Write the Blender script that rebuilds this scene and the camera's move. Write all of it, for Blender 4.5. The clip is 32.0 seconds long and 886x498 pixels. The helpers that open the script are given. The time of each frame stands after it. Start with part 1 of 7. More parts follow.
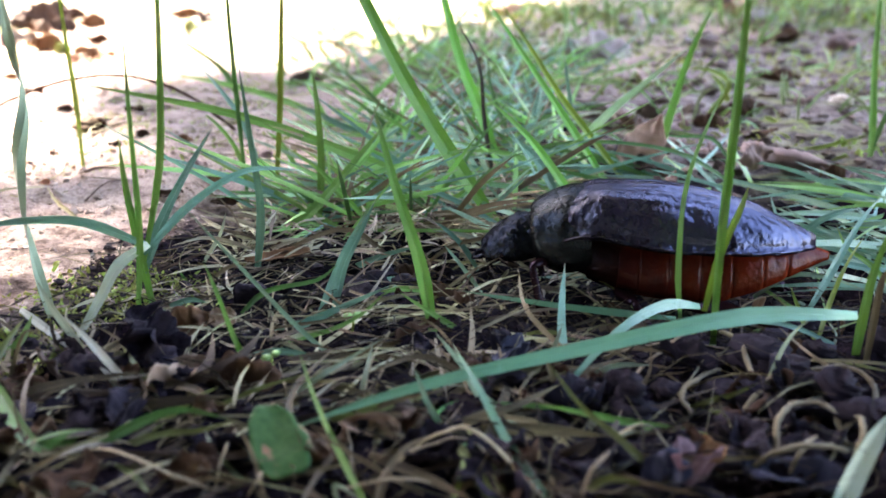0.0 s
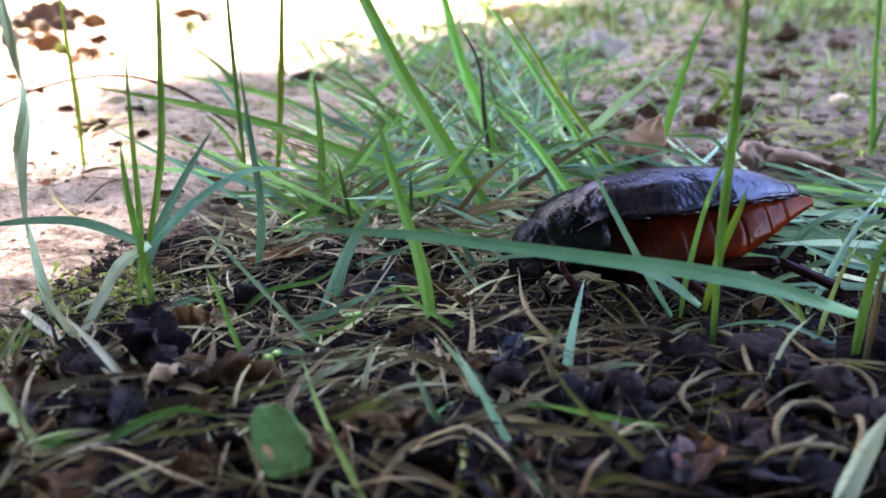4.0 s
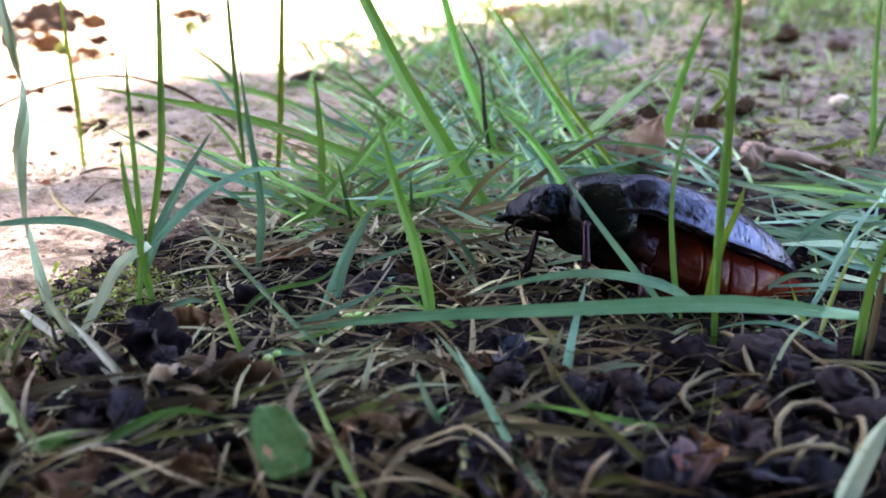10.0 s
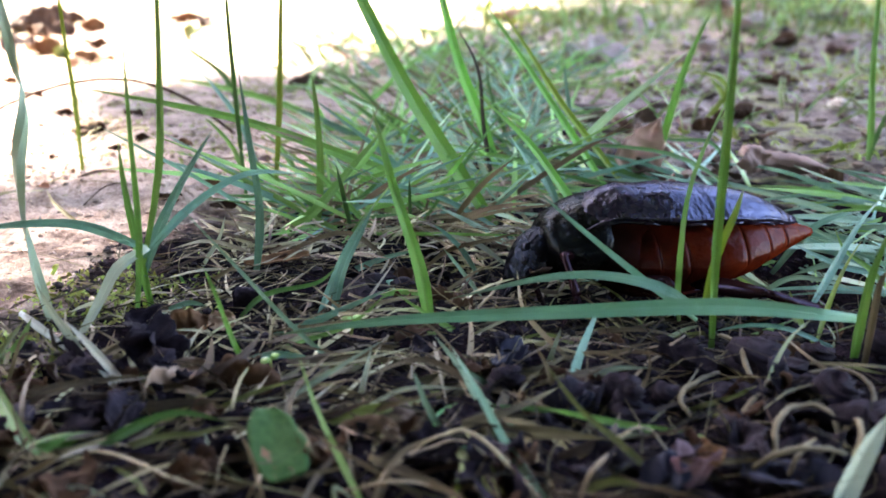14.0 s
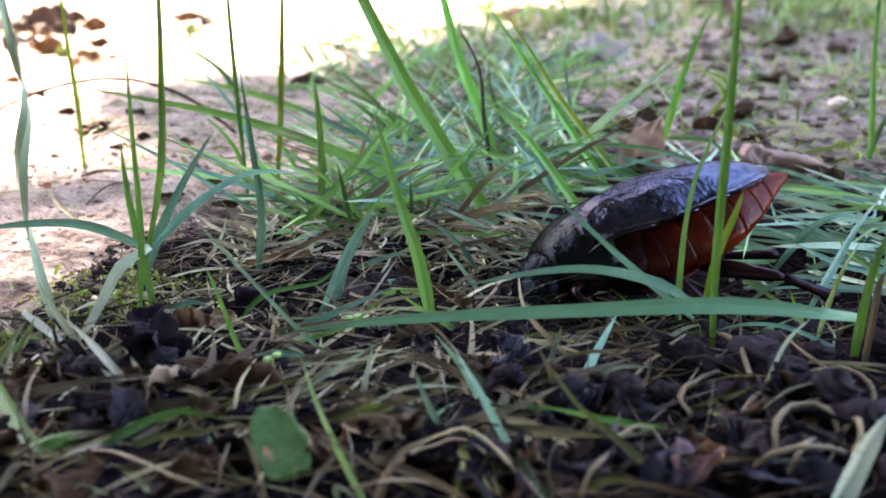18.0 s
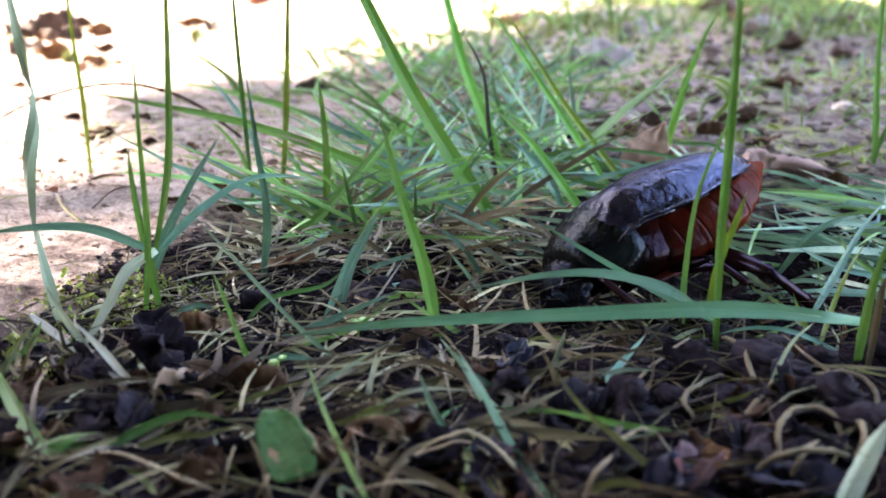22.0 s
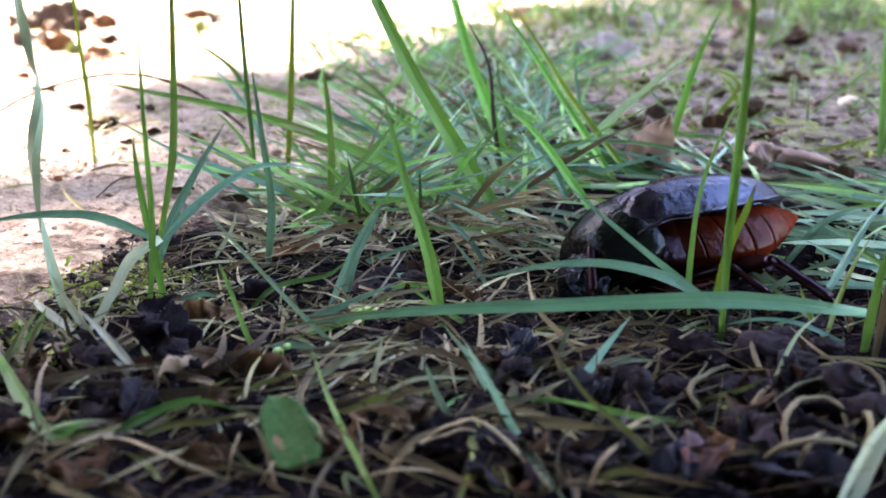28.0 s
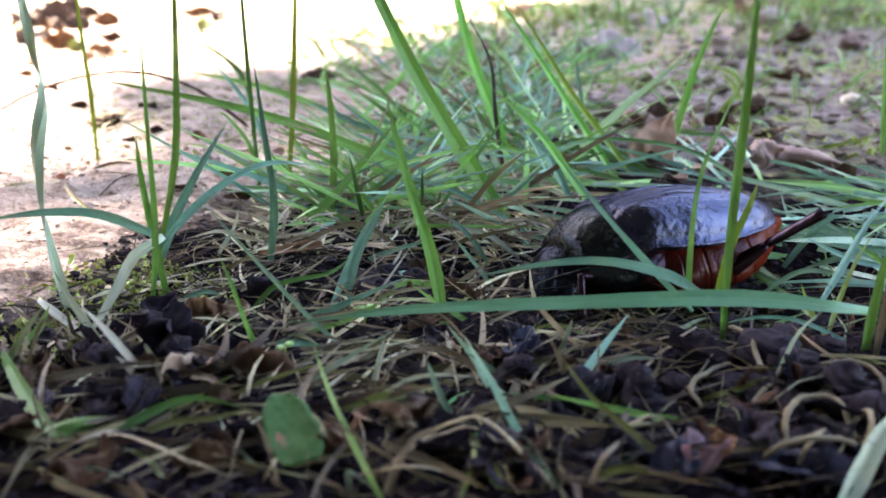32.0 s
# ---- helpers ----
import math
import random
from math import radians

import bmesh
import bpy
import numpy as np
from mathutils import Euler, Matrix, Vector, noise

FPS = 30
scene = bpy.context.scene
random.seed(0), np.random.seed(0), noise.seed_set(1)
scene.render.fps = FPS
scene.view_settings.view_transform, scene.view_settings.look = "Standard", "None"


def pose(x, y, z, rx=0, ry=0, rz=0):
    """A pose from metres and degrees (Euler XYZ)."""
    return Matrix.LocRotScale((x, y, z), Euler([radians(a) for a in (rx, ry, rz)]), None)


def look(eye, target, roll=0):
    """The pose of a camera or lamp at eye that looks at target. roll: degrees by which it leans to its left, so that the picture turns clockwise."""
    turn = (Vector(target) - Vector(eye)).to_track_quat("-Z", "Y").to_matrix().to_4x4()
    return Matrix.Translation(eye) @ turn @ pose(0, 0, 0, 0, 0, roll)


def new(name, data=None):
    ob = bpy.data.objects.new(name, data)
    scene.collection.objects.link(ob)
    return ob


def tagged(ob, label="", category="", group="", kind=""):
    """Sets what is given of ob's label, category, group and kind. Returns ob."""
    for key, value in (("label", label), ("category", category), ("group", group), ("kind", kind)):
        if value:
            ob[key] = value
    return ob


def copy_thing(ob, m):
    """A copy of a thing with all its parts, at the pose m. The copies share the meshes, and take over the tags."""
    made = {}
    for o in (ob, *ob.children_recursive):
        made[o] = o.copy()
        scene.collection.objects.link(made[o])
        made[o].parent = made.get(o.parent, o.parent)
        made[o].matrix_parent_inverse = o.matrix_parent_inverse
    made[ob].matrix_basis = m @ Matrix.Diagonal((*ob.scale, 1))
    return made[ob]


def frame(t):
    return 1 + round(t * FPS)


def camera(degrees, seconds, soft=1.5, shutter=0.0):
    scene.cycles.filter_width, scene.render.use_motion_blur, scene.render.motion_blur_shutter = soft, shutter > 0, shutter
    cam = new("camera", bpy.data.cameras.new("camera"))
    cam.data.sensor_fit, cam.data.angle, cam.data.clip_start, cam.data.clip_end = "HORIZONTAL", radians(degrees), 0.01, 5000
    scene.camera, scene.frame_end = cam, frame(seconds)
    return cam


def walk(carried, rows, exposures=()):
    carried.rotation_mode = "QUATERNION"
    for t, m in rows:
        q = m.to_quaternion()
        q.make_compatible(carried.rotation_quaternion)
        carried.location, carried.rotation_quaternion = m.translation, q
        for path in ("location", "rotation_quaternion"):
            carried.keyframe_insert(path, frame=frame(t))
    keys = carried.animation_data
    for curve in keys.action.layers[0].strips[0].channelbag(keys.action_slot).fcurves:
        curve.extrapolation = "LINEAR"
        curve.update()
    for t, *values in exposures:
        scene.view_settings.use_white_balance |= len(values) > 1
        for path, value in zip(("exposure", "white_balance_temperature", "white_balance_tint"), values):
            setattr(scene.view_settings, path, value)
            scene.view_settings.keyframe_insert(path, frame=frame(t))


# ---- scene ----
cam = camera(56, 32.0, soft=1.6, shutter=0.3)
cam.data.dof.use_dof = True
cam.data.dof.focus_distance = 0.110
cam.data.dof.aperture_fstop = 30.0
walk(cam, [
    (0, pose(0.00007, 0.00010, 0.04312, 68.795, -0.047, 0.015)),
    (0.5, pose(0.00007, 0.00007, 0.04314, 68.775, -0.041, 0.025)),
    (1, pose(0.00003, 0.00006, 0.04310, 68.753, -0.038, 0.027)),
    (1.5, pose(0.00003, 0.00008, 0.04301, 68.770, -0.043, 0.051)),
    (2, pose(0.00004, 0.00013, 0.04311, 68.707, -0.035, 0.046)),
    (2.5, pose(0.00006, 0.00011, 0.04319, 68.681, -0.037, 0.046)),
    (3, pose(0.00009, 0.00006, 0.04320, 68.697, -0.024, 0.050)),
    (3.5, pose(0.00008, -0.00000, 0.04319, 68.731, -0.009, 0.028)),
    (5.5, pose(0.00012, -0.00024, 0.04349, 68.848, 0.007, 0.047)),
    (6, pose(0.00011, -0.00024, 0.04346, 68.870, 0.033, 0.037)),
    (6.5, pose(0.00012, -0.00025, 0.04337, 68.927, 0.028, 0.050)),
    (7, pose(0.00008, -0.00015, 0.04322, 68.966, 0.023, 0.057)),
    (7.5, pose(0.00009, -0.00010, 0.04322, 68.956, 0.018, 0.056)),
    (8, pose(0.00008, -0.00007, 0.04324, 68.949, -0.016, 0.043)),
    (8.5, pose(0.00003, -0.00007, 0.04319, 68.980, -0.025, 0.006)),
    (9, pose(0.00001, -0.00000, 0.04302, 68.990, -0.005, 0.003)),
    (9.5, pose(0.00002, 0.00006, 0.04302, 68.919, -0.016, 0.025)),
    (10, pose(0.00001, 0.00007, 0.04309, 68.842, -0.042, 0.027)),
    (10.5, pose(0.00001, -0.00002, 0.04316, 68.832, -0.053, 0.014)),
    (11, pose(0.00002, -0.00013, 0.04317, 68.856, -0.052, 0.011)),
    (11.5, pose(0.00005, -0.00022, 0.04314, 68.945, -0.046, 0.012)),
    (12, pose(0.00008, -0.00022, 0.04315, 69.001, -0.067, 0.017)),
    (12.5, pose(0.00011, -0.00014, 0.04309, 69.019, -0.064, 0.019)),
    (13, pose(0.00008, -0.00010, 0.04310, 69.020, -0.072, -0.003)),
    (13.5, pose(0.00007, -0.00009, 0.04308, 69.070, -0.081, -0.035)),
    (14, pose(0.00008, -0.00005, 0.04308, 69.071, -0.083, -0.041)),
    (14.5, pose(0.00006, 0.00005, 0.04309, 69.034, -0.100, -0.061)),
    (16.5, pose(0.00004, -0.00012, 0.04315, 69.013, -0.061, -0.048)),
    (17, pose(0.00008, -0.00012, 0.04315, 69.005, -0.036, -0.030)),
    (17.5, pose(0.00009, -0.00021, 0.04325, 68.964, -0.041, 0.009)),
    (18, pose(0.00012, -0.00031, 0.04326, 68.976, -0.009, 0.038)),
    (18.5, pose(0.00013, -0.00037, 0.04325, 69.019, -0.005, 0.052)),
    (19, pose(0.00013, -0.00040, 0.04329, 69.046, -0.007, 0.068)),
    (19.5, pose(0.00007, -0.00059, 0.04328, 69.065, 0.038, 0.093)),
    (20, pose(0.00008, -0.00083, 0.04341, 69.076, 0.037, 0.159)),
    (20.5, pose(0.00005, -0.00107, 0.04342, 69.160, 0.021, 0.217)),
    (21, pose(0.00010, -0.00112, 0.04340, 69.253, 0.066, 0.281)),
    (21.5, pose(0.00008, -0.00096, 0.04338, 69.289, 0.047, 0.302)),
    (22, pose(0.00007, -0.00082, 0.04332, 69.309, 0.053, 0.311)),
    (22.5, pose(0.00001, -0.00083, 0.04330, 69.296, 0.025, 0.332)),
    (23, pose(-0.00000, -0.00087, 0.04322, 69.332, 0.032, 0.326)),
    (23.5, pose(0.00002, -0.00090, 0.04321, 69.396, 0.028, 0.340)),
    (24, pose(-0.00003, -0.00081, 0.04305, 69.400, 0.026, 0.346)),
    (24.5, pose(-0.00009, -0.00076, 0.04295, 69.321, -0.001, 0.382)),
    (25, pose(-0.00016, -0.00078, 0.04285, 69.233, -0.032, 0.422)),
    (25.5, pose(-0.00016, -0.00085, 0.04289, 69.199, -0.068, 0.465)),
    (27.5, pose(-0.00021, -0.00072, 0.04264, 68.990, -0.132, 0.565)),
    (28, pose(-0.00022, -0.00078, 0.04261, 68.980, -0.168, 0.582)),
    (28.5, pose(-0.00029, -0.00078, 0.04263, 68.914, -0.191, 0.588)),
    (29, pose(-0.00028, -0.00069, 0.04254, 68.832, -0.207, 0.641)),
    (29.5, pose(-0.00031, -0.00070, 0.04249, 68.782, -0.192, 0.659)),
    (30, pose(-0.00026, -0.00075, 0.04254, 68.728, -0.190, 0.691)),
    (30.5, pose(-0.00024, -0.00084, 0.04260, 68.758, -0.189, 0.699)),
    (31, pose(-0.00023, -0.00081, 0.04269, 68.788, -0.174, 0.699)),
    (31.5, pose(-0.00020, -0.00081, 0.04272, 68.799, -0.160, 0.716)),
    (32, pose(-0.00021, -0.00096, 0.04274, 68.801, -0.129, 0.719))], exposures=[(0, 4.84, 7220, 12), (32, 4.84, 7220, 12)])

# ---- world, sun, exposure ----
SUN = Vector((-0.45, 0.55, 0.70)).normalized()
world = bpy.data.worlds.new("sky")
scene.world = world
world.use_nodes = True
wn = world.node_tree.nodes
sky = wn.new("ShaderNodeTexSky")
sky.sky_type = "NISHITA"
sky.sun_disc = False
sky.sun_elevation = math.asin(SUN.z)
sky.sun_rotation = math.atan2(SUN.x, SUN.y)
world.node_tree.links.new(sky.outputs[0], wn["Background"].inputs[0])
wn["Background"].inputs[1].default_value = 0.12
sun = new("sun", bpy.data.lights.new("sun", "SUN"))
sun.data.energy, sun.data.angle, sun.data.color = 4.5, radians(0.53), (1.0, 0.95, 0.87)
sun.matrix_world = look(SUN * 5, (0, 0, 0))


# ---- materials ----
def mat(name, rough=0.5, metal=0.0, spec=0.5):
    m = bpy.data.materials.new(name)
    m.use_nodes = True
    b = m.node_tree.nodes["Principled BSDF"]
    b.inputs["Roughness"].default_value = rough
    b.inputs["Metallic"].default_value = metal
    b.inputs["Specular IOR Level"].default_value = spec
    return m, m.node_tree.nodes, m.node_tree.links, b


def ramp(nodes, links, fac, stops):
    r = nodes.new("ShaderNodeValToRGB")
    while len(r.color_ramp.elements) < len(stops):
        r.color_ramp.elements.new(0.5)
    for e, (p, c) in zip(r.color_ramp.elements, stops):
        e.position, e.color = p, (*c, 1)
    links.new(fac, r.inputs[0])
    return r.outputs[0]


def texnoise(nodes, links, scale, detail=4, coord=None, rough=0.55):
    n = nodes.new("ShaderNodeTexNoise")
    n.inputs["Scale"].default_value, n.inputs["Detail"].default_value = scale, detail
    n.inputs["Roughness"].default_value = rough
    if coord is not None:
        links.new(coord, n.inputs["Vector"])
    return n.outputs[0]


def mix(nodes, links, fac, a, b, blend="MIX"):
    n = nodes.new("ShaderNodeMix")
    n.data_type, n.blend_type = "RGBA", blend
    for i, v in ((0, fac), (6, a), (7, b)):
        if isinstance(v, (int, float)):
            n.inputs[i].default_value = v
        elif isinstance(v, tuple):
            n.inputs[i].default_value = (*v, 1)
        else:
            links.new(v, n.inputs[i])
    return n.outputs[2]


def calc(nodes, links, op, a, b=0.0, c=0.0):
    n = nodes.new("ShaderNodeMath")
    n.operation = op
    for i, v in enumerate((a, b, c)):
        if isinstance(v, (int, float)):
            n.inputs[i].default_value = v
        else:
            links.new(v, n.inputs[i])
    return n.outputs[0]


def bump(nodes, links, b, height, strength=0.4, distance=0.0005):
    n = nodes.new("ShaderNodeBump")
    n.inputs["Strength"].default_value, n.inputs["Distance"].default_value = strength, distance
    links.new(height, n.inputs["Height"])
    links.new(n.outputs[0], b.inputs["Normal"])


def place(nodes):
    return nodes.new("ShaderNodeNewGeometry").outputs["Position"]


def plant(name, light, dark, through_light=0.35, rough=0.31, island=False, dry=None, shine=0.55):
    """Leaf tissue with veins along the blade, mottling, and light let through."""
    m, n, l, b = mat(name, rough, 0, shine)
    uv = n.new("ShaderNodeUVMap").outputs[0]
    sep = n.new("ShaderNodeSeparateXYZ")
    l.new(uv, sep.inputs[0])
    vein = calc(n, l, "SINE", calc(n, l, "MULTIPLY", sep.outputs[0], 44.0))
    spots = texnoise(n, l, 900, 5, place(n))
    broad = texnoise(n, l, 140, 3, place(n))
    streak = n.new("ShaderNodeCombineXYZ")
    l.new(calc(n, l, "MULTIPLY", sep.outputs[0], 9.0), streak.inputs[0])
    l.new(calc(n, l, "MULTIPLY", sep.outputs[1], 2.5), streak.inputs[1])
    l.new(n.new("ShaderNodeObjectInfo").outputs["Random"], streak.inputs[2])
    along = texnoise(n, l, 1.6, 4, streak.outputs[0], 0.65)
    col = ramp(n, l, calc(n, l, "MULTIPLY_ADD", along, 0.55, calc(n, l, "MULTIPLY", broad, 0.45)), [(0.32, dark), (0.66, light)])
    if island:
        r = n.new("ShaderNodeNewGeometry").outputs["Random Per Island"]
    else:
        r = n.new("ShaderNodeObjectInfo").outputs["Random"]
    hsv = n.new("ShaderNodeHueSaturation")
    l.new(col, hsv.inputs["Color"])
    l.new(calc(n, l, "MULTIPLY_ADD", r, 0.10 if island else 0.024, 0.455 if island else 0.488), hsv.inputs["Hue"])
    l.new(calc(n, l, "MULTIPLY_ADD", r, 1.1 if island else 0.4, 0.45 if island else 0.8), hsv.inputs["Value"])
    col = mix(n, l, calc(n, l, "MULTIPLY", calc(n, l, "MULTIPLY_ADD", vein, 0.5, 0.5), 0.13), hsv.outputs[0], dark)
    col = mix(n, l, ramp(n, l, spots, [(0.62, (0, 0, 0)), (0.75, (1, 1, 1))]), col, dry or light)
    tip = calc(n, l, "MULTIPLY", calc(n, l, "POWER", sep.outputs[1], 9.0), 0.7)
    col = mix(n, l, tip, col, (0.16, 0.11, 0.04))
    l.new(col, b.inputs["Base Color"])
    l.new(calc(n, l, "MULTIPLY_ADD", spots, 0.3, rough - 0.12), b.inputs["Roughness"])
    bump(n, l, b, calc(n, l, "ADD", vein, spots), 0.25, 0.00006)
    t = n.new("ShaderNodeBsdfTranslucent")
    l.new(col, t.inputs[0])
    mx = n.new("ShaderNodeMixShader")
    mx.inputs[0].default_value = through_light
    l.new(b.outputs[0], mx.inputs[1])
    l.new(t.outputs[0], mx.inputs[2])
    l.new(mx.outputs[0], n["Material Output"].inputs[0])
    return m


GREEN = plant("grass_green", (0.285, 0.485, 0.135), (0.16, 0.32, 0.078))
DEEP = plant("grass_deep", (0.11, 0.245, 0.062), (0.065, 0.155, 0.038))
VIVID = plant("grass_vivid", (0.30, 0.55, 0.155), (0.185, 0.40, 0.095), 0.42)
LIME = plant("grass_lime", (0.34, 0.42, 0.07), (0.19, 0.27, 0.045), 0.45)
TEAL = plant("grass_teal", (0.21, 0.375, 0.275), (0.13, 0.27, 0.19), 0.3, 0.28)
COOL = plant("grass_cool_green", (0.205, 0.40, 0.275), (0.12, 0.29, 0.165), 0.3, 0.36, shine=0.3)
BLUE = plant("grass_bluish", (0.22, 0.40, 0.32), (0.145, 0.30, 0.23), 0.3, 0.28)
MINT = plant("grass_mint", (0.33, 0.47, 0.34), (0.22, 0.35, 0.23), 0.3, 0.28)
GREY = plant("grass_greyish", (0.40, 0.46, 0.36), (0.26, 0.33, 0.24), 0.35)
PALE = plant("grass_pale", (0.55, 0.56, 0.46), (0.38, 0.42, 0.30), 0.3)
WHITE = plant("stalk_white", (0.86, 0.84, 0.80), (0.68, 0.66, 0.62), 0.2, dry=(0.30, 0.25, 0.18))
OLIVE = plant("grass_olive", (0.22, 0.26, 0.06), (0.14, 0.13, 0.05), 0.3)
FRESH = plant("grass_fresh_pale", (0.58, 0.72, 0.52), (0.42, 0.58, 0.38), 0.5)
STRAW = plant("straw", (0.24, 0.172, 0.102), (0.115, 0.08, 0.046), 0.2, 0.55, shine=0.3)
STEM = plant("stem_brown", (0.050, 0.028, 0.018), (0.025, 0.015, 0.010), 0.05, 0.5)
FIELD = plant("grass_mixed", (0.31, 0.375, 0.115), (0.14, 0.22, 0.075), 0.4, island=True)
HAY = plant("dead_grass_mixed", (0.17, 0.115, 0.068), (0.020, 0.013, 0.011), 0.15, 0.6, island=True, shine=0.2)
THATCH = plant("straw_mixed", (0.34, 0.25, 0.145), (0.065, 0.043, 0.028), 0.2, 0.55, island=True, shine=0.3)
HAYPALE = plant("bleached_straw_mixed", (0.50, 0.41, 0.29), (0.16, 0.115, 0.075), 0.2, 0.5, island=True, shine=0.35)
FIBRE = plant("rotted_fibres", (0.045, 0.032, 0.022), (0.010, 0.008, 0.006), 0.05, 0.7, island=True, shine=0.1)
MOSS = plant("moss", (0.40, 0.40, 0.08), (0.20, 0.24, 0.05), 0.35, 0.6, island=True)
CANOPY = plant("tree_leaves", (0.05, 0.10, 0.02), (0.03, 0.06, 0.012), 0.08)
KIND = {GREEN: "mid-green", COOL: "cool green", DEEP: "dark green", VIVID: "bright green", LIME: "yellowish green", TEAL: "bluish green",
        BLUE: "pale bluish green", MINT: "pale mint green", GREY: "greyish green", PALE: "withered pale grey-green",
        WHITE: "bleached whitish", OLIVE: "yellowing olive", FRESH: "fresh pale green", STRAW: "dry straw-coloured", STEM: "thin brown"}


def soil(name, light, dark, scale=500, rough=0.9, island=False):
    m, n, l, b = mat(name, rough, 0, 0.05)
    a, c = texnoise(n, l, scale, 6, place(n)), texnoise(n, l, scale / 7, 4, place(n))
    col = ramp(n, l, calc(n, l, "MULTIPLY_ADD", a, 0.5, calc(n, l, "MULTIPLY", c, 0.5)), [(0.35, dark), (0.65, light)])
    if island:
        r = n.new("ShaderNodeNewGeometry").outputs["Random Per Island"]
        hsv = n.new("ShaderNodeHueSaturation")
        l.new(col, hsv.inputs["Color"])
        l.new(calc(n, l, "MULTIPLY_ADD", r, 1.0, 0.5), hsv.inputs["Value"])
        col = hsv.outputs[0]
    l.new(col, b.inputs["Base Color"])
    bump(n, l, b, a, 0.7, 0.0004)
    return m


HUMUS = soil("humus_crumbs", (0.023, 0.0168, 0.024), (0.003, 0.0023, 0.0034), island=True)
GRIT = soil("sand_grit", (0.42, 0.32, 0.27), (0.20, 0.14, 0.12), island=True)
BROWNLEAF = soil("brown_leaf", (0.10, 0.052, 0.033), (0.04, 0.021, 0.014), 300, 0.6)
TANLEAF = soil("tan_leaf", (0.38, 0.25, 0.19), (0.24, 0.15, 0.11), 260, 0.6)
PINKLEAF = soil("pinkish_leaf", (0.16, 0.085, 0.095), (0.075, 0.038, 0.047), 250, 0.55)
GREYLEAF = soil("grey_leaf", (0.50, 0.40, 0.405), (0.27, 0.205, 0.21), 120, 0.7)
DARKLEAF = soil("dark_rotten_leaf", (0.026, 0.019, 0.028), (0.007, 0.005, 0.008), 900, 0.7)
RUSTLEAF = soil("rust_leaf", (0.44, 0.19, 0.13), (0.28, 0.10, 0.06), 150, 0.6)
WOOD = soil("wood_chip", (0.20, 0.10, 0.05), (0.08, 0.04, 0.025), 400, 0.7)
PEACHLEAF = soil("peach_leaf", (0.82, 0.52, 0.47), (0.56, 0.34, 0.30), 120, 0.7)
STONE = soil("pale_stone", (0.62, 0.52, 0.46), (0.45, 0.36, 0.31), 300, 0.7)
ROOT = soil("pale_root", (0.17, 0.13, 0.088), (0.06, 0.045, 0.03), 350, 0.6)
EARTH = soil("grey_earth", (0.22, 0.16, 0.135), (0.06, 0.042, 0.034), island=True)
MAUVELEAF = soil("mauve_brown_leaf", (0.30, 0.195, 0.18), (0.14, 0.085, 0.08), 260, 0.6)
INKLEAF = soil("bluish_black_leaf", (0.034, 0.033, 0.056), (0.014, 0.013, 0.024), 300, 0.5)
SANDLUMP = soil("sand_lumps", (0.40, 0.30, 0.25), (0.22, 0.155, 0.125), island=True)
MULCH = soil("dark_brown_leaf", (0.050, 0.024, 0.015), (0.020, 0.010, 0.007), 300, 0.7)
# Leaf brown with the wash of sun glare put into the colour.
SUNLEAF = soil("glare_lightened_brown_leaf", (0.12, 0.080, 0.066), (0.055, 0.036, 0.030), 300, 0.7)
BARK = soil("bark", (0.14, 0.10, 0.07), (0.05, 0.035, 0.025), 40, 0.9)

# green leaf with brown blotches
GREENLEAF, n, l, b = mat("broad_green_leaf", 0.55, 0, 0.09)
spot = texnoise(n, l, 420, 2, place(n))
fine = texnoise(n, l, 1500, 4, place(n))
c = ramp(n, l, fine, [(0.3, (0.018, 0.049, 0.014)), (0.7, (0.030, 0.070, 0.020))])
c = mix(n, l, ramp(n, l, spot, [(0.60, (0, 0, 0)), (0.65, (1, 1, 1))]), c, (0.15, 0.075, 0.05))
l.new(c, b.inputs["Base Color"])
bump(n, l, b, fine, 0.3, 0.0001)


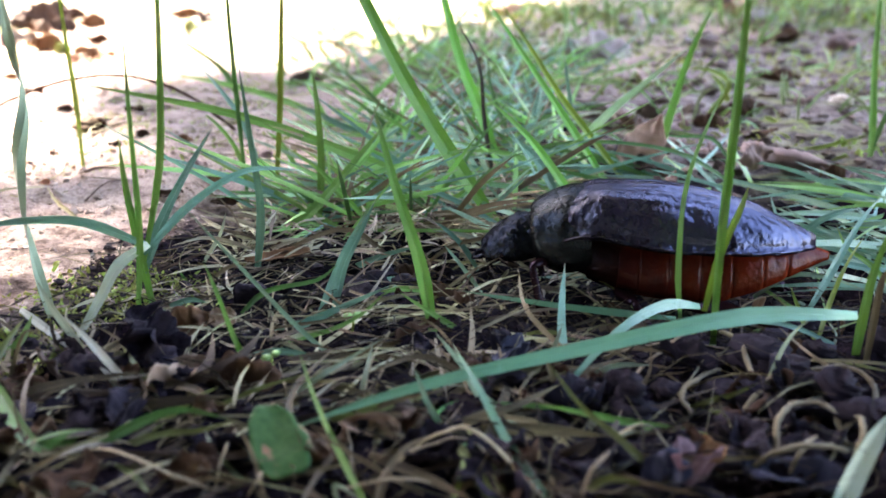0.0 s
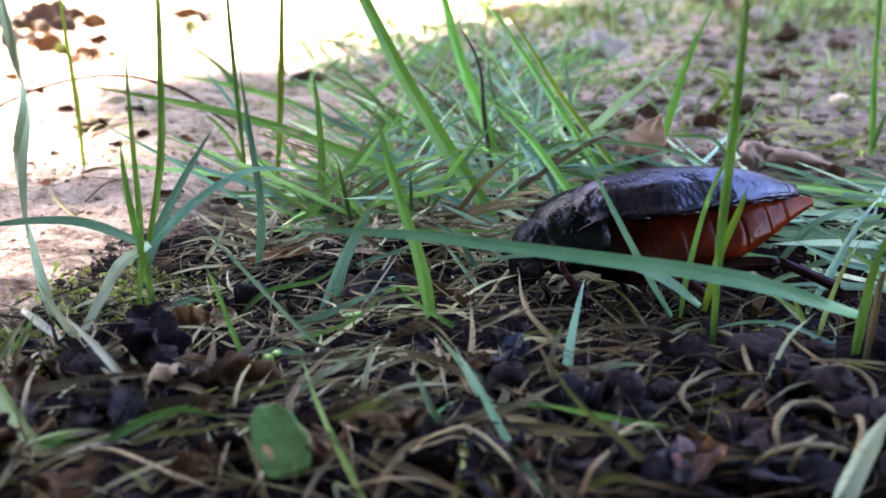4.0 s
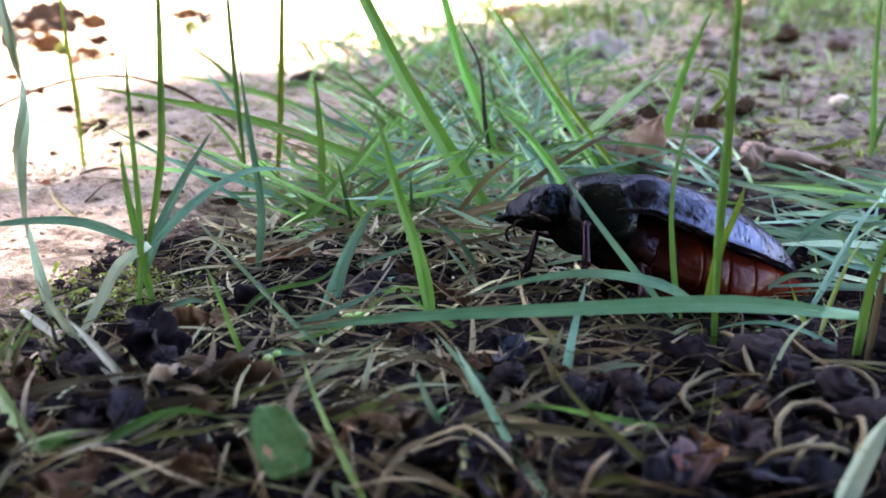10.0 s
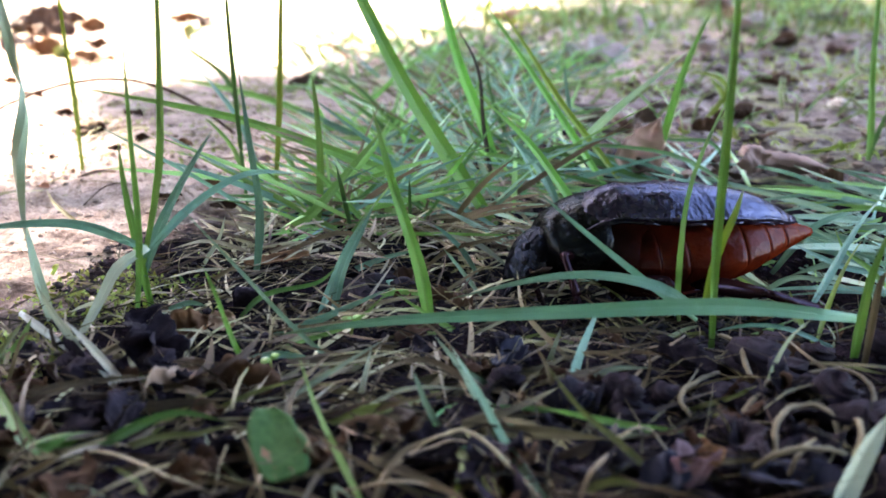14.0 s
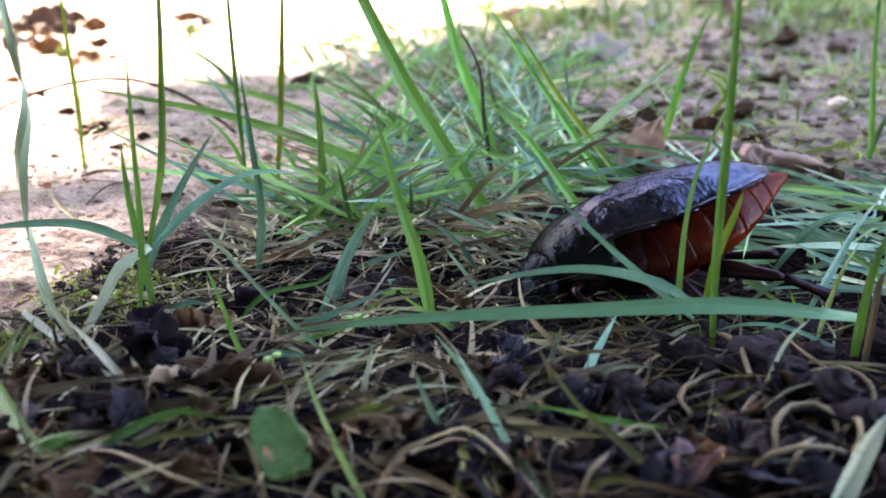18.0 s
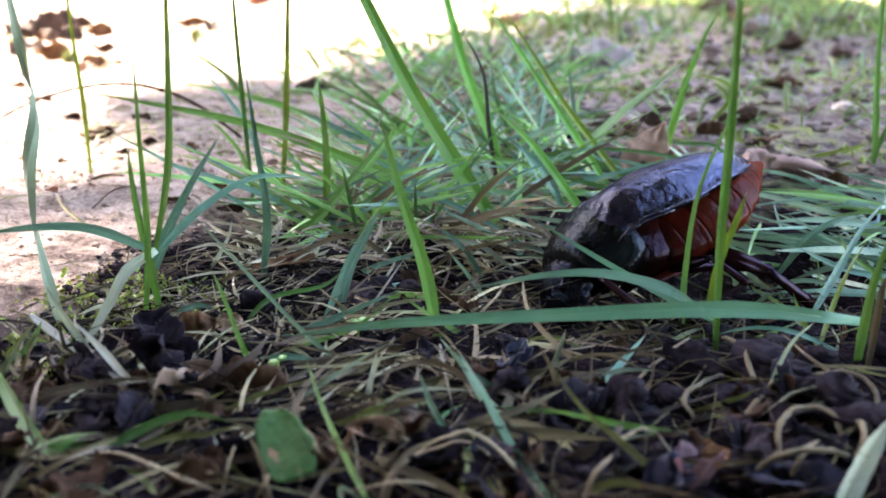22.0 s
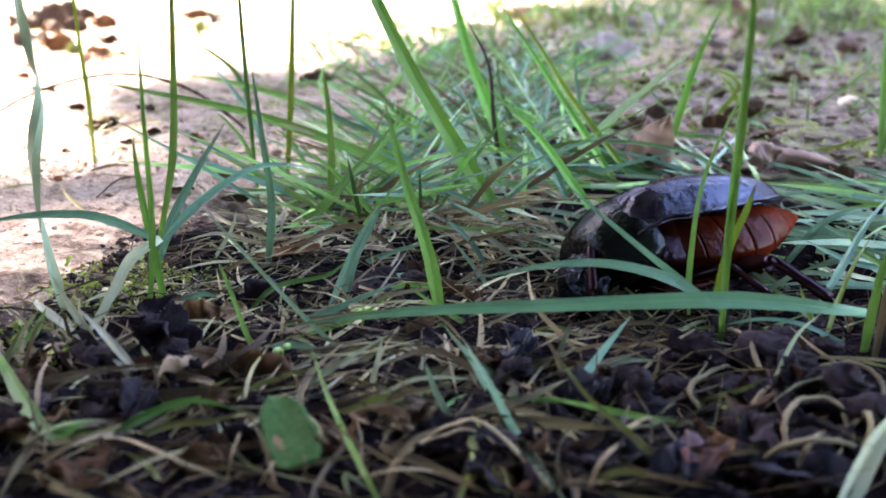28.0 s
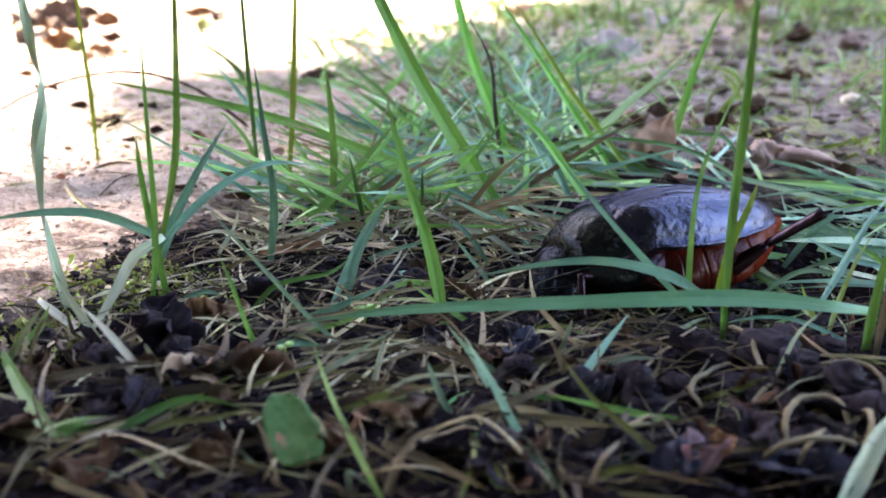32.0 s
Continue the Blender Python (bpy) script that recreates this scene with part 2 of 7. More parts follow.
def ground_material():
    m, n, l, b = mat("soil_ground", 0.95, 0, 0.0)
    p = place(n)
    s = n.new("ShaderNodeSeparateXYZ")
    l.new(p, s.inputs[0])
    x, y = s.outputs[0], s.outputs[1]
    big, mid, fine = texnoise(n, l, 28, 4, p), texnoise(n, l, 170, 5, p), texnoise(n, l, 1100, 6, p, 0.65)
    # bare sand towards the open side, humus in front, near-black ground under the grass, greyish soil behind
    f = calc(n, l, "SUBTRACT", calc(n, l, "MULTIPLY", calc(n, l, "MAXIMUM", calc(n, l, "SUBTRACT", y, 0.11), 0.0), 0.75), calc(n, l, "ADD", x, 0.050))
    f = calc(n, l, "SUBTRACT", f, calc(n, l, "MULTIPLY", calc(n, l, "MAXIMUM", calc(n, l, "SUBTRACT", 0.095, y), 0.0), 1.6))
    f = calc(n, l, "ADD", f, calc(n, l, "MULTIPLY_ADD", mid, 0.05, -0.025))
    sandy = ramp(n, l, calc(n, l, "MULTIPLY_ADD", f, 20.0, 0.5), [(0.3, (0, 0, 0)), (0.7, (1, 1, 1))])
    away = calc(n, l, "SQRT", calc(n, l, "ADD", calc(n, l, "MULTIPLY", x, x), calc(n, l, "MULTIPLY", y, y)))
    edge = calc(n, l, "SUBTRACT", x, calc(n, l, "MULTIPLY_ADD", y, 0.16, 0.004))
    # turf keeps the ground near-black between the blades
    turf = ramp(n, l, calc(n, l, "MULTIPLY_ADD", edge, -18.0, 0.5), [(0.3, (0, 0, 0)), (0.9, (1, 1, 1))])
    depth = calc(n, l, "SUBTRACT", calc(n, l, "MULTIPLY", y, 4.0), calc(n, l, "MULTIPLY", turf, 0.45))
    back = ramp(n, l, calc(n, l, "MULTIPLY_ADD", mid, 0.4, calc(n, l, "MAXIMUM", depth, calc(n, l, "MULTIPLY_ADD", away, 2.0, -0.3))), [(0.72, (0, 0, 0)), (0.95, (1, 1, 1))])
    sand = ramp(n, l, calc(n, l, "MULTIPLY_ADD", fine, 0.55, calc(n, l, "MULTIPLY", mid, 0.45)), [(0.37, (0.11, 0.074, 0.064)), (0.49, (0.27, 0.197, 0.172)), (0.66, (0.43, 0.335, 0.295))])
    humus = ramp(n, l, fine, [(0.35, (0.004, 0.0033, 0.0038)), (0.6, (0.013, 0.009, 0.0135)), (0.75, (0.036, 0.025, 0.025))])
    grey = ramp(n, l, calc(n, l, "MULTIPLY_ADD", fine, 0.5, calc(n, l, "MULTIPLY", mid, 0.5)), [(0.40, (0.035, 0.027, 0.026)), (0.50, (0.16, 0.125, 0.122)), (0.64, (0.345, 0.282, 0.275))])
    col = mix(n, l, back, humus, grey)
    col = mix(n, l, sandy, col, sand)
    mossy = calc(n, l, "MULTIPLY", ramp(n, l, big, [(0.50, (0, 0, 0)), (0.62, (1, 1, 1))]), ramp(n, l, mid, [(0.42, (0, 0, 0)), (0.6, (1, 1, 1))]))
    col = mix(n, l, calc(n, l, "MULTIPLY", mossy, back), col, mix(n, l, fine, (0.09, 0.11, 0.03), (0.24, 0.25, 0.07)))
    l.new(col, b.inputs["Base Color"])
    bump(n, l, b, calc(n, l, "MULTIPLY_ADD", mid, 2.0, fine), 0.8, 0.0008)
    return m


def chitin(name, light, dark, gloss, rough, relief=0.2, fade=None, dust=0.0, grooves=0.0, dull=None):
    """Insect shell: dark pigment under a tinted gloss, with faint dents, scratches and a film of dried mud."""
    m, n, l, b = mat(name, rough, 0, 0.0)
    o = n.new("ShaderNodeTexCoord").outputs["Object"]
    a, c = texnoise(n, l, 1700, 5, o), texnoise(n, l, 190, 3, o)
    col = ramp(n, l, c, [(0.35, dark), (0.65, light)])
    if fade:
        s = n.new("ShaderNodeSeparateXYZ")
        l.new(o, s.inputs[0])
        g = calc(n, l, "ADD", calc(n, l, "DIVIDE", calc(n, l, "SUBTRACT", s.outputs[0], fade[0]), fade[1] - fade[0]), calc(n, l, "MULTIPLY_ADD", c, 0.6, -0.3))
        col = mix(n, l, ramp(n, l, g, [(0.0, (0, 0, 0)), (1.0, (1, 1, 1))]), fade[2], col)
    film = calc(n, l, "MULTIPLY", ramp(n, l, a, [(0.48, (0, 0, 0)), (0.70, (1, 1, 1))]), ramp(n, l, c, [(0.42, (0, 0, 0)), (0.62, (1, 1, 1))]))
    film = calc(n, l, "MULTIPLY", film, dust)
    if dull:
        s = n.new("ShaderNodeSeparateXYZ")
        l.new(o, s.inputs[0])
        g = calc(n, l, "ADD", calc(n, l, "DIVIDE", calc(n, l, "SUBTRACT", s.outputs[0], dull[0]), dull[1] - dull[0]), calc(n, l, "MULTIPLY_ADD", a, 0.8, -0.4))
        gloss = mix(n, l, ramp(n, l, g, [(0.0, (0, 0, 0)), (1.0, (1, 1, 1))]), gloss, dull[2])
    col = mix(n, l, film, col, (0.075, 0.062, 0.045))
    l.new(col, b.inputs["Base Color"])
    shine = n.new("ShaderNodeBsdfGlossy")
    l.new(mix(n, l, film, gloss, (0.01, 0.01, 0.01)), shine.inputs["Color"])
    l.new(calc(n, l, "MULTIPLY_ADD", a, 0.22, calc(n, l, "MULTIPLY_ADD", c, 0.16, rough - 0.19)), shine.inputs["Roughness"])
    h = calc(n, l, "MULTIPLY_ADD", c, 2.4, calc(n, l, "MULTIPLY", a, 0.30))
    if grooves:
        s = n.new("ShaderNodeSeparateXYZ")
        l.new(o, s.inputs[0])
        h = calc(n, l, "MULTIPLY_ADD", calc(n, l, "SINE", calc(n, l, "MULTIPLY", s.outputs[1], grooves)), 0.10, h)
    bump(n, l, b, h, relief, 0.00045)
    l.new(b.inputs["Normal"].links[0].from_socket, shine.inputs["Normal"])
    both = n.new("ShaderNodeAddShader")
    l.new(b.outputs[0], both.inputs[0])
    l.new(shine.outputs[0], both.inputs[1])
    l.new(both.outputs[0], n["Material Output"].inputs[0])
    return m


# Bluish gloss colour stands in for reflected sky; lowered towards the front.
ELYTRON = chitin("wing_case_black", (0.012, 0.008, 0.016), (0.005, 0.004, 0.008), (0.045, 0.046, 0.074), 0.175, 1.0, None, 0.30, 4200, (-0.006, 0.011, (0.015, 0.015, 0.019)))
PRONOTUM = chitin("pronotum_black", (0.004, 0.004, 0.0042), (0.002, 0.002, 0.0024), (0.012, 0.013, 0.016), 0.21, 0.9, None, 0.18)
BLACK = chitin("head_black", (0.004, 0.0038, 0.005), (0.0015, 0.0015, 0.0024), (0.010, 0.011, 0.016), 0.19, 1.6, None, 0.22)
# Belly and chest darken forward: own red-brown plus body shade put into the colour.
BELLY = chitin("belly_rust", (0.128, 0.0158, 0.005), (0.064, 0.008, 0.003), (0.012, 0.010, 0.011), 0.17, 0.7, (0.012, -0.012, (0.016, 0.003, 0.003)), 0.06)
CHEST = chitin("chest_dark_brown", (0.050, 0.008, 0.005), (0.022, 0.004, 0.003), (0.009, 0.007, 0.010), 0.18, 0.7, (0.0085, -0.001, (0.004, 0.002, 0.002)), 0.08)
LEG = chitin("leg_dark_red", (0.015, 0.005, 0.0055), (0.006, 0.002, 0.003), (0.014, 0.011, 0.016), 0.16, 0.45)
FEELER = chitin("feeler_brown", (0.014, 0.007, 0.006), (0.007, 0.004, 0.003), (0.012, 0.010, 0.009), 0.3)
EYE = chitin("eye_black", (0.003, 0.003, 0.004), (0.002, 0.002, 0.003), (0.014, 0.014, 0.020), 0.22, 0.5)


# ---- building ----
MM = 0.001


def link(name, bm, material, parent=None, label="", smooth=True):
    me = bpy.data.meshes.new(name)
    bm.to_mesh(me)
    bm.free()
    me.materials.append(material)
    me.shade_smooth() if smooth else me.shade_flat()
    ob = new(name, me)
    if parent:
        ob.parent = parent
    if label:
        ob["label"] = label
    return ob


def part(name, bm, material, parent, label=""):
    return link(name, bm, material, parent, label)


def curve_point(pts, s):
    """Point on the smooth line through control points, s from 0 to 1 (Catmull-Rom)."""
    k = min(int(s * (len(pts) - 1)), len(pts) - 2)
    u = s * (len(pts) - 1) - k
    p1, p2 = pts[k], pts[k + 1]
    p0 = pts[k - 1] if k else p1 * 2 - p2
    p3 = pts[k + 2] if k + 2 < len(pts) else p2 * 2 - p1
    return 0.5 * ((2 * p1) + (p2 - p0) * u + (2 * p0 - 5 * p1 + 4 * p2 - p3) * u * u + (3 * p1 - p0 - 3 * p2 + p3) * u ** 3)


def blade_rings(pts, width, twist=0.0, fold=0.35, rings=13, face=Vector((0, -1, 0.45)), blunt=0.0):
    """Rings of four corners (edge, keel, edge, groove) along a bent, tapered, folded grass blade."""
    out = []
    for i in range(rings):
        s = i / (rings - 1)
        p = curve_point(pts, s)
        t = (curve_point(pts, min(s + 0.02, 1)) - curve_point(pts, max(s - 0.02, 0))).normalized()
        side = t.cross(face)
        side = side.normalized() if side.length > 1e-4 else Vector((1, 0, 0))
        if twist:
            side = Matrix.Rotation(radians(twist) * s, 3, t) @ side
        nrm = side.cross(t).normalized()
        w = width * 0.5 * min(1.0, 0.55 + 1.8 * s) * max(1 - s ** 2.6, 0.02 + blunt)
        w *= 1 + 0.06 * math.sin(9 * s + pts[0].x * 900)
        d, th = w * fold, 0.06 * w + 0.00003
        out.append((p - side * w, p - nrm * (d + th), p + side * w, p - nrm * (d - th)))
    return out


def rings_to(verts, faces, uvs, rings):
    b0, k = len(verts), len(rings[0])
    for i, r in enumerate(rings):
        verts.extend(r)
    n = len(rings)
    across = (0.0, 0.5, 1.0, 0.5)
    for i in range(n - 1):
        for j in range(k):
            a, c = b0 + i * k + j, b0 + i * k + (j + 1) % k
            faces.append((a, c, c + k, a + k))
            u0, u1, v0, v1 = across[j], across[(j + 1) % k], i / (n - 1), (i + 1) / (n - 1)
            uvs.extend((u0, v0, u1, v0, u1, v1, u0, v1))
    faces.append(tuple(b0 + j for j in range(k))[::-1])
    uvs.extend((0, 0) * k)
    faces.append(tuple(b0 + (n - 1) * k + j for j in range(k)))
    uvs.extend((0, 1) * k)


def sheet_object(name, verts, faces, uvs, material, parent=None, smooth=True, keel=False):
    me = bpy.data.meshes.new(name)
    me.from_pydata([tuple(v) for v in verts], [], faces)
    me.uv_layers.new(name="UVMap").data.foreach_set("uv", uvs)
    me.materials.append(material)
    me.shade_smooth() if smooth else me.shade_flat()
    if keel:
        ends = np.empty(len(me.edges) * 2, dtype=np.int32)
        me.edges.foreach_get("vertices", ends)
        along = np.abs(ends[0::2] - ends[1::2]) == 4
        me.attributes.new("sharp_edge", "BOOLEAN", "EDGE").data.foreach_set("value", along)
    ob = new(name, me)
    if parent:
        ob.parent = parent
    return ob


def blade(tuft, pts, width, material, twist=0.0, fold=0.35, label="", hinge=False):
    """A grass blade from its root to its tip, in millimetres, as part of a tuft, or of a plant of its own."""
    p = [Vector(q) * MM for q in pts]
    if not hinge:
        p[0] = p[0] - (p[1] - p[0]).normalized() * 0.0012
    plant_of = tuft
    if not tuft:
        plant_of = new("grass_plant")
        plant_of.location, plant_of.empty_display_size = p[0], 0.004
        rise, run = p[-1].z - p[0].z, (p[-1] - p[0]).length
        how = "upright" if rise > 0.75 * run else "leaning" if rise > 0.3 * run else "lying"
        tagged(plant_of, label or f"{how} {KIND[material]} grass with a single blade in the {'soil' if p[0].y < 0.12 else 'turf'}", "grass", "single grasses")
    root = plant_of.location
    verts, faces, uvs = [], [], []
    count = 49 if abs(twist) > 100 else 13
    rings_to(verts, faces, uvs, blade_rings([q - root for q in p], width * MM, twist, fold, count))
    ob = sheet_object("blade", verts, faces, uvs, material, plant_of, keel=True)
    ob["label"] = KIND[material] + " blade"
    if width > 1.0 and count == 13:
        rib = [(r[3] + r[1]) / 2 + (r[3] - r[1]).normalized() * 0.00007 for r in blade_rings([q - root for q in p], width * MM, twist, fold)][1:-1]
        bm = bmesh.new()
        tube(bm, rib, [width * MM * 0.05 * (1 - 0.8 * i / len(rib)) for i in range(len(rib))], 5)
        part("midrib", bm, material, ob)
    return plant_of


def tuft(name, x, y, label):
    ob = new(name)
    ob.location = (x * MM, y * MM, 0)
    ob.empty_display_size = 0.005
    return tagged(ob, label, "grass", "grass tufts")


def tube(bm, pts, radii, sides=8, flat=1.0):
    """A tapered round bar through the points, closed at both ends."""
    loops = []
    n = len(pts)
    for i, p in enumerate(pts):
        t = (pts[min(i + 1, n - 1)] - pts[max(i - 1, 0)]).normalized()
        a = t.cross(Vector((0.13, 0.21, 1)))
        a = a.normalized() if a.length > 1e-4 else Vector((1, 0, 0))
        c = a.cross(t).normalized()
        r = radii[i] if isinstance(radii, (list, tuple)) else radii
        loops.append([bm.verts.new(p + (a * math.cos(k * math.tau / sides) + c * math.sin(k * math.tau / sides) * flat) * r) for k in range(sides)])
    skin(bm, loops)
    return bm


def skin(bm, loops, cap=True):
    k = len(loops[0])
    for a, c in zip(loops, loops[1:]):
        for j in range(k):
            bm.faces.new((a[j], a[(j + 1) % k], c[(j + 1) % k], c[j]))
    if cap:
        bm.faces.new(loops[0][::-1])
        bm.faces.new(loops[-1])
    bmesh.ops.recalc_face_normals(bm, faces=bm.faces)


def smooth_line(pts, n):
    v = [Vector(p) for p in pts]
    return [curve_point(v, i / (n - 1)) for i in range(n)]


def lump(bm, centre, radius, squash, rng, rings=4, sides=6):
    """A rough crumb: a small faceted ball pushed about."""
    loops = []
    for i in range(1, rings):
        a = math.pi * i / rings
        loops.append([bm.verts.new(centre + Vector((math.sin(a) * math.cos(k * math.tau / sides + i), math.sin(a) * math.sin(k * math.tau / sides + i), math.cos(a) * squash)) * radius * rng.uniform(0.65, 1.25)) for k in range(sides)])
    skin(bm, loops)


# ---- ground ----
def ground_z(x, y):
    """Height of the ground at a place."""
    p = Vector((x, y, 0))
    near = 1 / (1 + max(0.0, math.hypot(x, y) - 0.15) * 6)
    rough = 1.0 if y < 0.14 and x > -0.05 else 0.55
    z = 0.0011 * noise.noise(p * 60) + 0.0016 * rough * near * noise.fractal(p * 190, 1.0, 2.0, 3)
    z += 0.010 * noise.noise(p * 3.1) * min(1.0, max(0.0, math.hypot(x, y) - 0.25) * 2)
    dip = ((x - 0.030) / 0.034) ** 2 + ((y - 0.108) / 0.020) ** 2
    z -= 0.0065 * math.exp(-dip ** 2)
    return z


def steps(lo, hi, fine, first, last):
    """Grid lines: fine between lo and hi, then ever wider to first and last."""
    mid = [lo + (hi - lo) * i / fine for i in range(fine + 1)]
    d = (hi - lo) / fine
    a, s = [], d
    v = lo
    while v > first:
        s *= 1.22
        v -= s
        a.append(max(v, first))
    b, s, v = [], d, hi
    while v < last:
        s *= 1.22
        v += s
        b.append(min(v, last))
    return a[::-1] + mid + b


def build_ground():
    xs, ys = steps(-0.085, 0.085, 190, -120.0, 120.0), steps(0.050, 0.150, 125, -120.0, 120.0)
    verts = [(x, y, ground_z(x, y)) for y in ys for x in xs]
    w = len(xs)
    faces = [(j * w + i, j * w + i + 1, (j + 1) * w + i + 1, (j + 1) * w + i) for j in range(len(ys) - 1) for i in range(w - 1)]
    me = bpy.data.meshes.new("ground")
    me.from_pydata(verts, [], faces)
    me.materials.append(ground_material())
    me.shade_smooth()
    tagged(new("ground", me), "dark humus turning to bare pinkish sand in the sun", "soil", kind="structure")


build_ground()


# ---- unseen trees and bush, added to block light and close the clearing ----
def leaf_cloud(rng, count, place_of, size):
    """Many small bent leaves as one crown."""
    verts, faces, uvs = [], [], []
    for i in range(count):
        c = place_of()
        d = Vector((rng.uniform(-1, 1), rng.uniform(-1, 1), rng.uniform(-0.6, 0.2))).normalized()
        side = d.cross(Vector((rng.uniform(-0.4, 0.4), rng.uniform(-0.4, 0.4), 1))).normalized()
        ln = rng.uniform(*size)
        w = ln * rng.uniform(0.3, 0.4)
        up = side.cross(d) * (ln * 0.1)
        b0 = len(verts)
        verts += [c - d * ln, c - side * w * 0.8 - d * ln * 0.3, c - side * w + d * ln * 0.25, c + d * ln, c + side * w + d * ln * 0.25, c + side * w * 0.8 - d * ln * 0.3, c + up]
        for j in range(6):
            faces.append((b0 + j, b0 + (j + 1) % 6, b0 + 6))
            uvs.extend((0.2, 0.2, 0.8, 0.2, 0.5, 0.5))
    return verts, faces, uvs


def shade_tree():
    # Out of view; the crown's outline and gaps are shaped to cast the shade.
    rng = random.Random(5)
    tree = new("tree")
    base, crown_c = Vector((-1.25, 1.0, 0)), Vector((2.13, -1.375, 0)) + SUN * (2.2 / SUN.z)
    tree.location = base
    tagged(tree, "unseen leafy tree added to shade the turf from the sun", "tree")
    bm = bmesh.new()
    tube(bm, [v - base for v in smooth_line((base - Vector((0, 0, 0.05)), (-1.2, 1.02, 0.7), (-1.05, 1.05, 1.4), (-0.8, 1.15, 2.0), (-0.5, 1.3, 2.5)), 16)], [0.13 - 0.006 * i for i in range(16)], 12)
    part("trunk", bm, BARK, tree)
    for k in range(7):
        a = k * math.tau / 7 + 0.3
        end = crown_c + Vector((math.cos(a) * 2.2, math.sin(a) * 2.2, rng.uniform(-0.1, 0.25)))
        start = Vector((-0.8, 1.15, 2.0)).lerp(Vector((-0.5, 1.3, 2.5)), rng.random())
        bm = bmesh.new()
        tube(bm, [v - base for v in smooth_line((start, start.lerp(end, 0.5) + Vector((0, 0, 0.12)), end), 9)], [0.045 - 0.0045 * i for i in range(9)], 7)
        part("limb", bm, BARK, tree)

    def rim(c):
        """How far inside the crown's sunward rim a leaf hangs, with a bay and gaps cut for the sun patches."""
        g = c - SUN * (c.z / SUN.z)
        bay = math.hypot((g.x + 0.163) / 0.095, (g.y - 0.166) / 0.056)
        far = 0.56 + 0.03 * math.sin(g.x * 34) + 0.02 * math.sin(g.x * 90) - g.y
        d = 0.212 + 0.012 * math.sin(g.x * 60 + g.y * 25) - (-(0.75 if g.x < 0 else 1.35) * g.x + 0.62 * g.y)
        if 0.0 < g.x < 0.5 and g.y > 0.24:
            fleck = math.sin(g.x * 48 + 1.5 * math.sin(g.y * 31)) * math.sin(g.y * 38 + g.x * 20 + 1)
            d = min(d, 0.05 * (0.70 - fleck) + 0.005)
        if -0.06 < g.x < 0.012 and 0.108 < g.y < 0.30:
            d = min(d, 0.06 * (0.50 - math.sin(g.x * 95 + 2 * math.sin(g.y * 60)) * math.sin(g.y * 80 + g.x * 30 + 2)) + 0.003)
        spot_gap = math.hypot((g.x + 0.058) / 0.027, (g.y - 0.106) / 0.0145)
        return min(d, far, (spot_gap - 1) * 0.03, (bay - 1) * 0.10, 3 * (1.35 - c.x))

    def spot():
        while True:
            a, r = rng.uniform(0, math.tau), 2.75 * math.sqrt(rng.random())
            c = crown_c + Vector((r * math.cos(a), r * math.sin(a), rng.gauss(0, 0.10)))
            if rim(c) > 0.09:
                return c - base

    def twig():
        while True:
            c = crown_c + Vector((rng.uniform(-2.7, 2.7), rng.uniform(-2.7, 2.7), rng.gauss(0, 0.05)))
            if 0.005 < rim(c) < 0.26 and (c - crown_c).length < 2.8:
                return c - base

    v, f, u = leaf_cloud(rng, 26000, spot, (0.06, 0.10))
    v2, f2, u2 = leaf_cloud(rng, 24000, twig, (0.018, 0.032))
    crown = sheet_object("crown", v + v2, f + [tuple(i + len(v) for i in q) for q in f2], u + u2, CANOPY, tree, smooth=False)
    tagged(crown, "dense green crown of many small leaves", kind="stuff")


def far_trees():
    """One unseen tree, then its copies round the clearing, added to darken the beetle's reflections."""
    rng = random.Random(8)
    tree = new("tree")
    tagged(tree, "unseen dark broadleaf tree added to block the low sky", "tree", "trees round the clearing")
    bm = bmesh.new()
    tube(bm, smooth_line(((0, 0, -0.1), (0.05, 0.02, 1.2), (-0.04, 0.05, 2.6), (0.02, 0, 3.8)), 12), [0.16 - 0.011 * i for i in range(12)], 9)
    part("trunk", bm, BARK, tree)
    for k in range(5):
        a = k * 1.3
        bm = bmesh.new()
        tube(bm, smooth_line(((0, 0, 1.2 + 0.4 * k), (0.5 * math.cos(a), 0.5 * math.sin(a), 1.7 + 0.4 * k), (1.1 * math.cos(a), 1.1 * math.sin(a), 2.0 + 0.4 * k)), 7), [0.06 - 0.007 * i for i in range(7)], 6)
        part("limb", bm, BARK, tree)

    def spot():
        h = rng.random()
        r = 1.75 * math.sqrt(rng.random()) * (1 - 0.75 * h ** 2) * rng.uniform(0.8, 1.1)
        a = rng.uniform(0, math.tau)
        return Vector((r * math.cos(a), r * math.sin(a), 0.25 + 3.9 * h))

    crown = sheet_object("crown", *leaf_cloud(rng, 4200, spot, (0.09, 0.16)), CANOPY, tree, smooth=False)
    tagged(crown, "dense dark crown of many small leaves", kind="stuff")
    spots = [(a + rng.uniform(-5, 5), rng.uniform(6.6, 8.6)) for a in range(0, 360, 19)]
    spots = [s for s in spots if not 58 < s[0] < 124]
    for k, (a, r) in enumerate(spots):
        m = pose(r * math.sin(radians(a)), r * math.cos(radians(a)), 0, 0, 0, k * 77)
        if k:
            copy_thing(tree, m)
        else:
            tree.matrix_basis = m


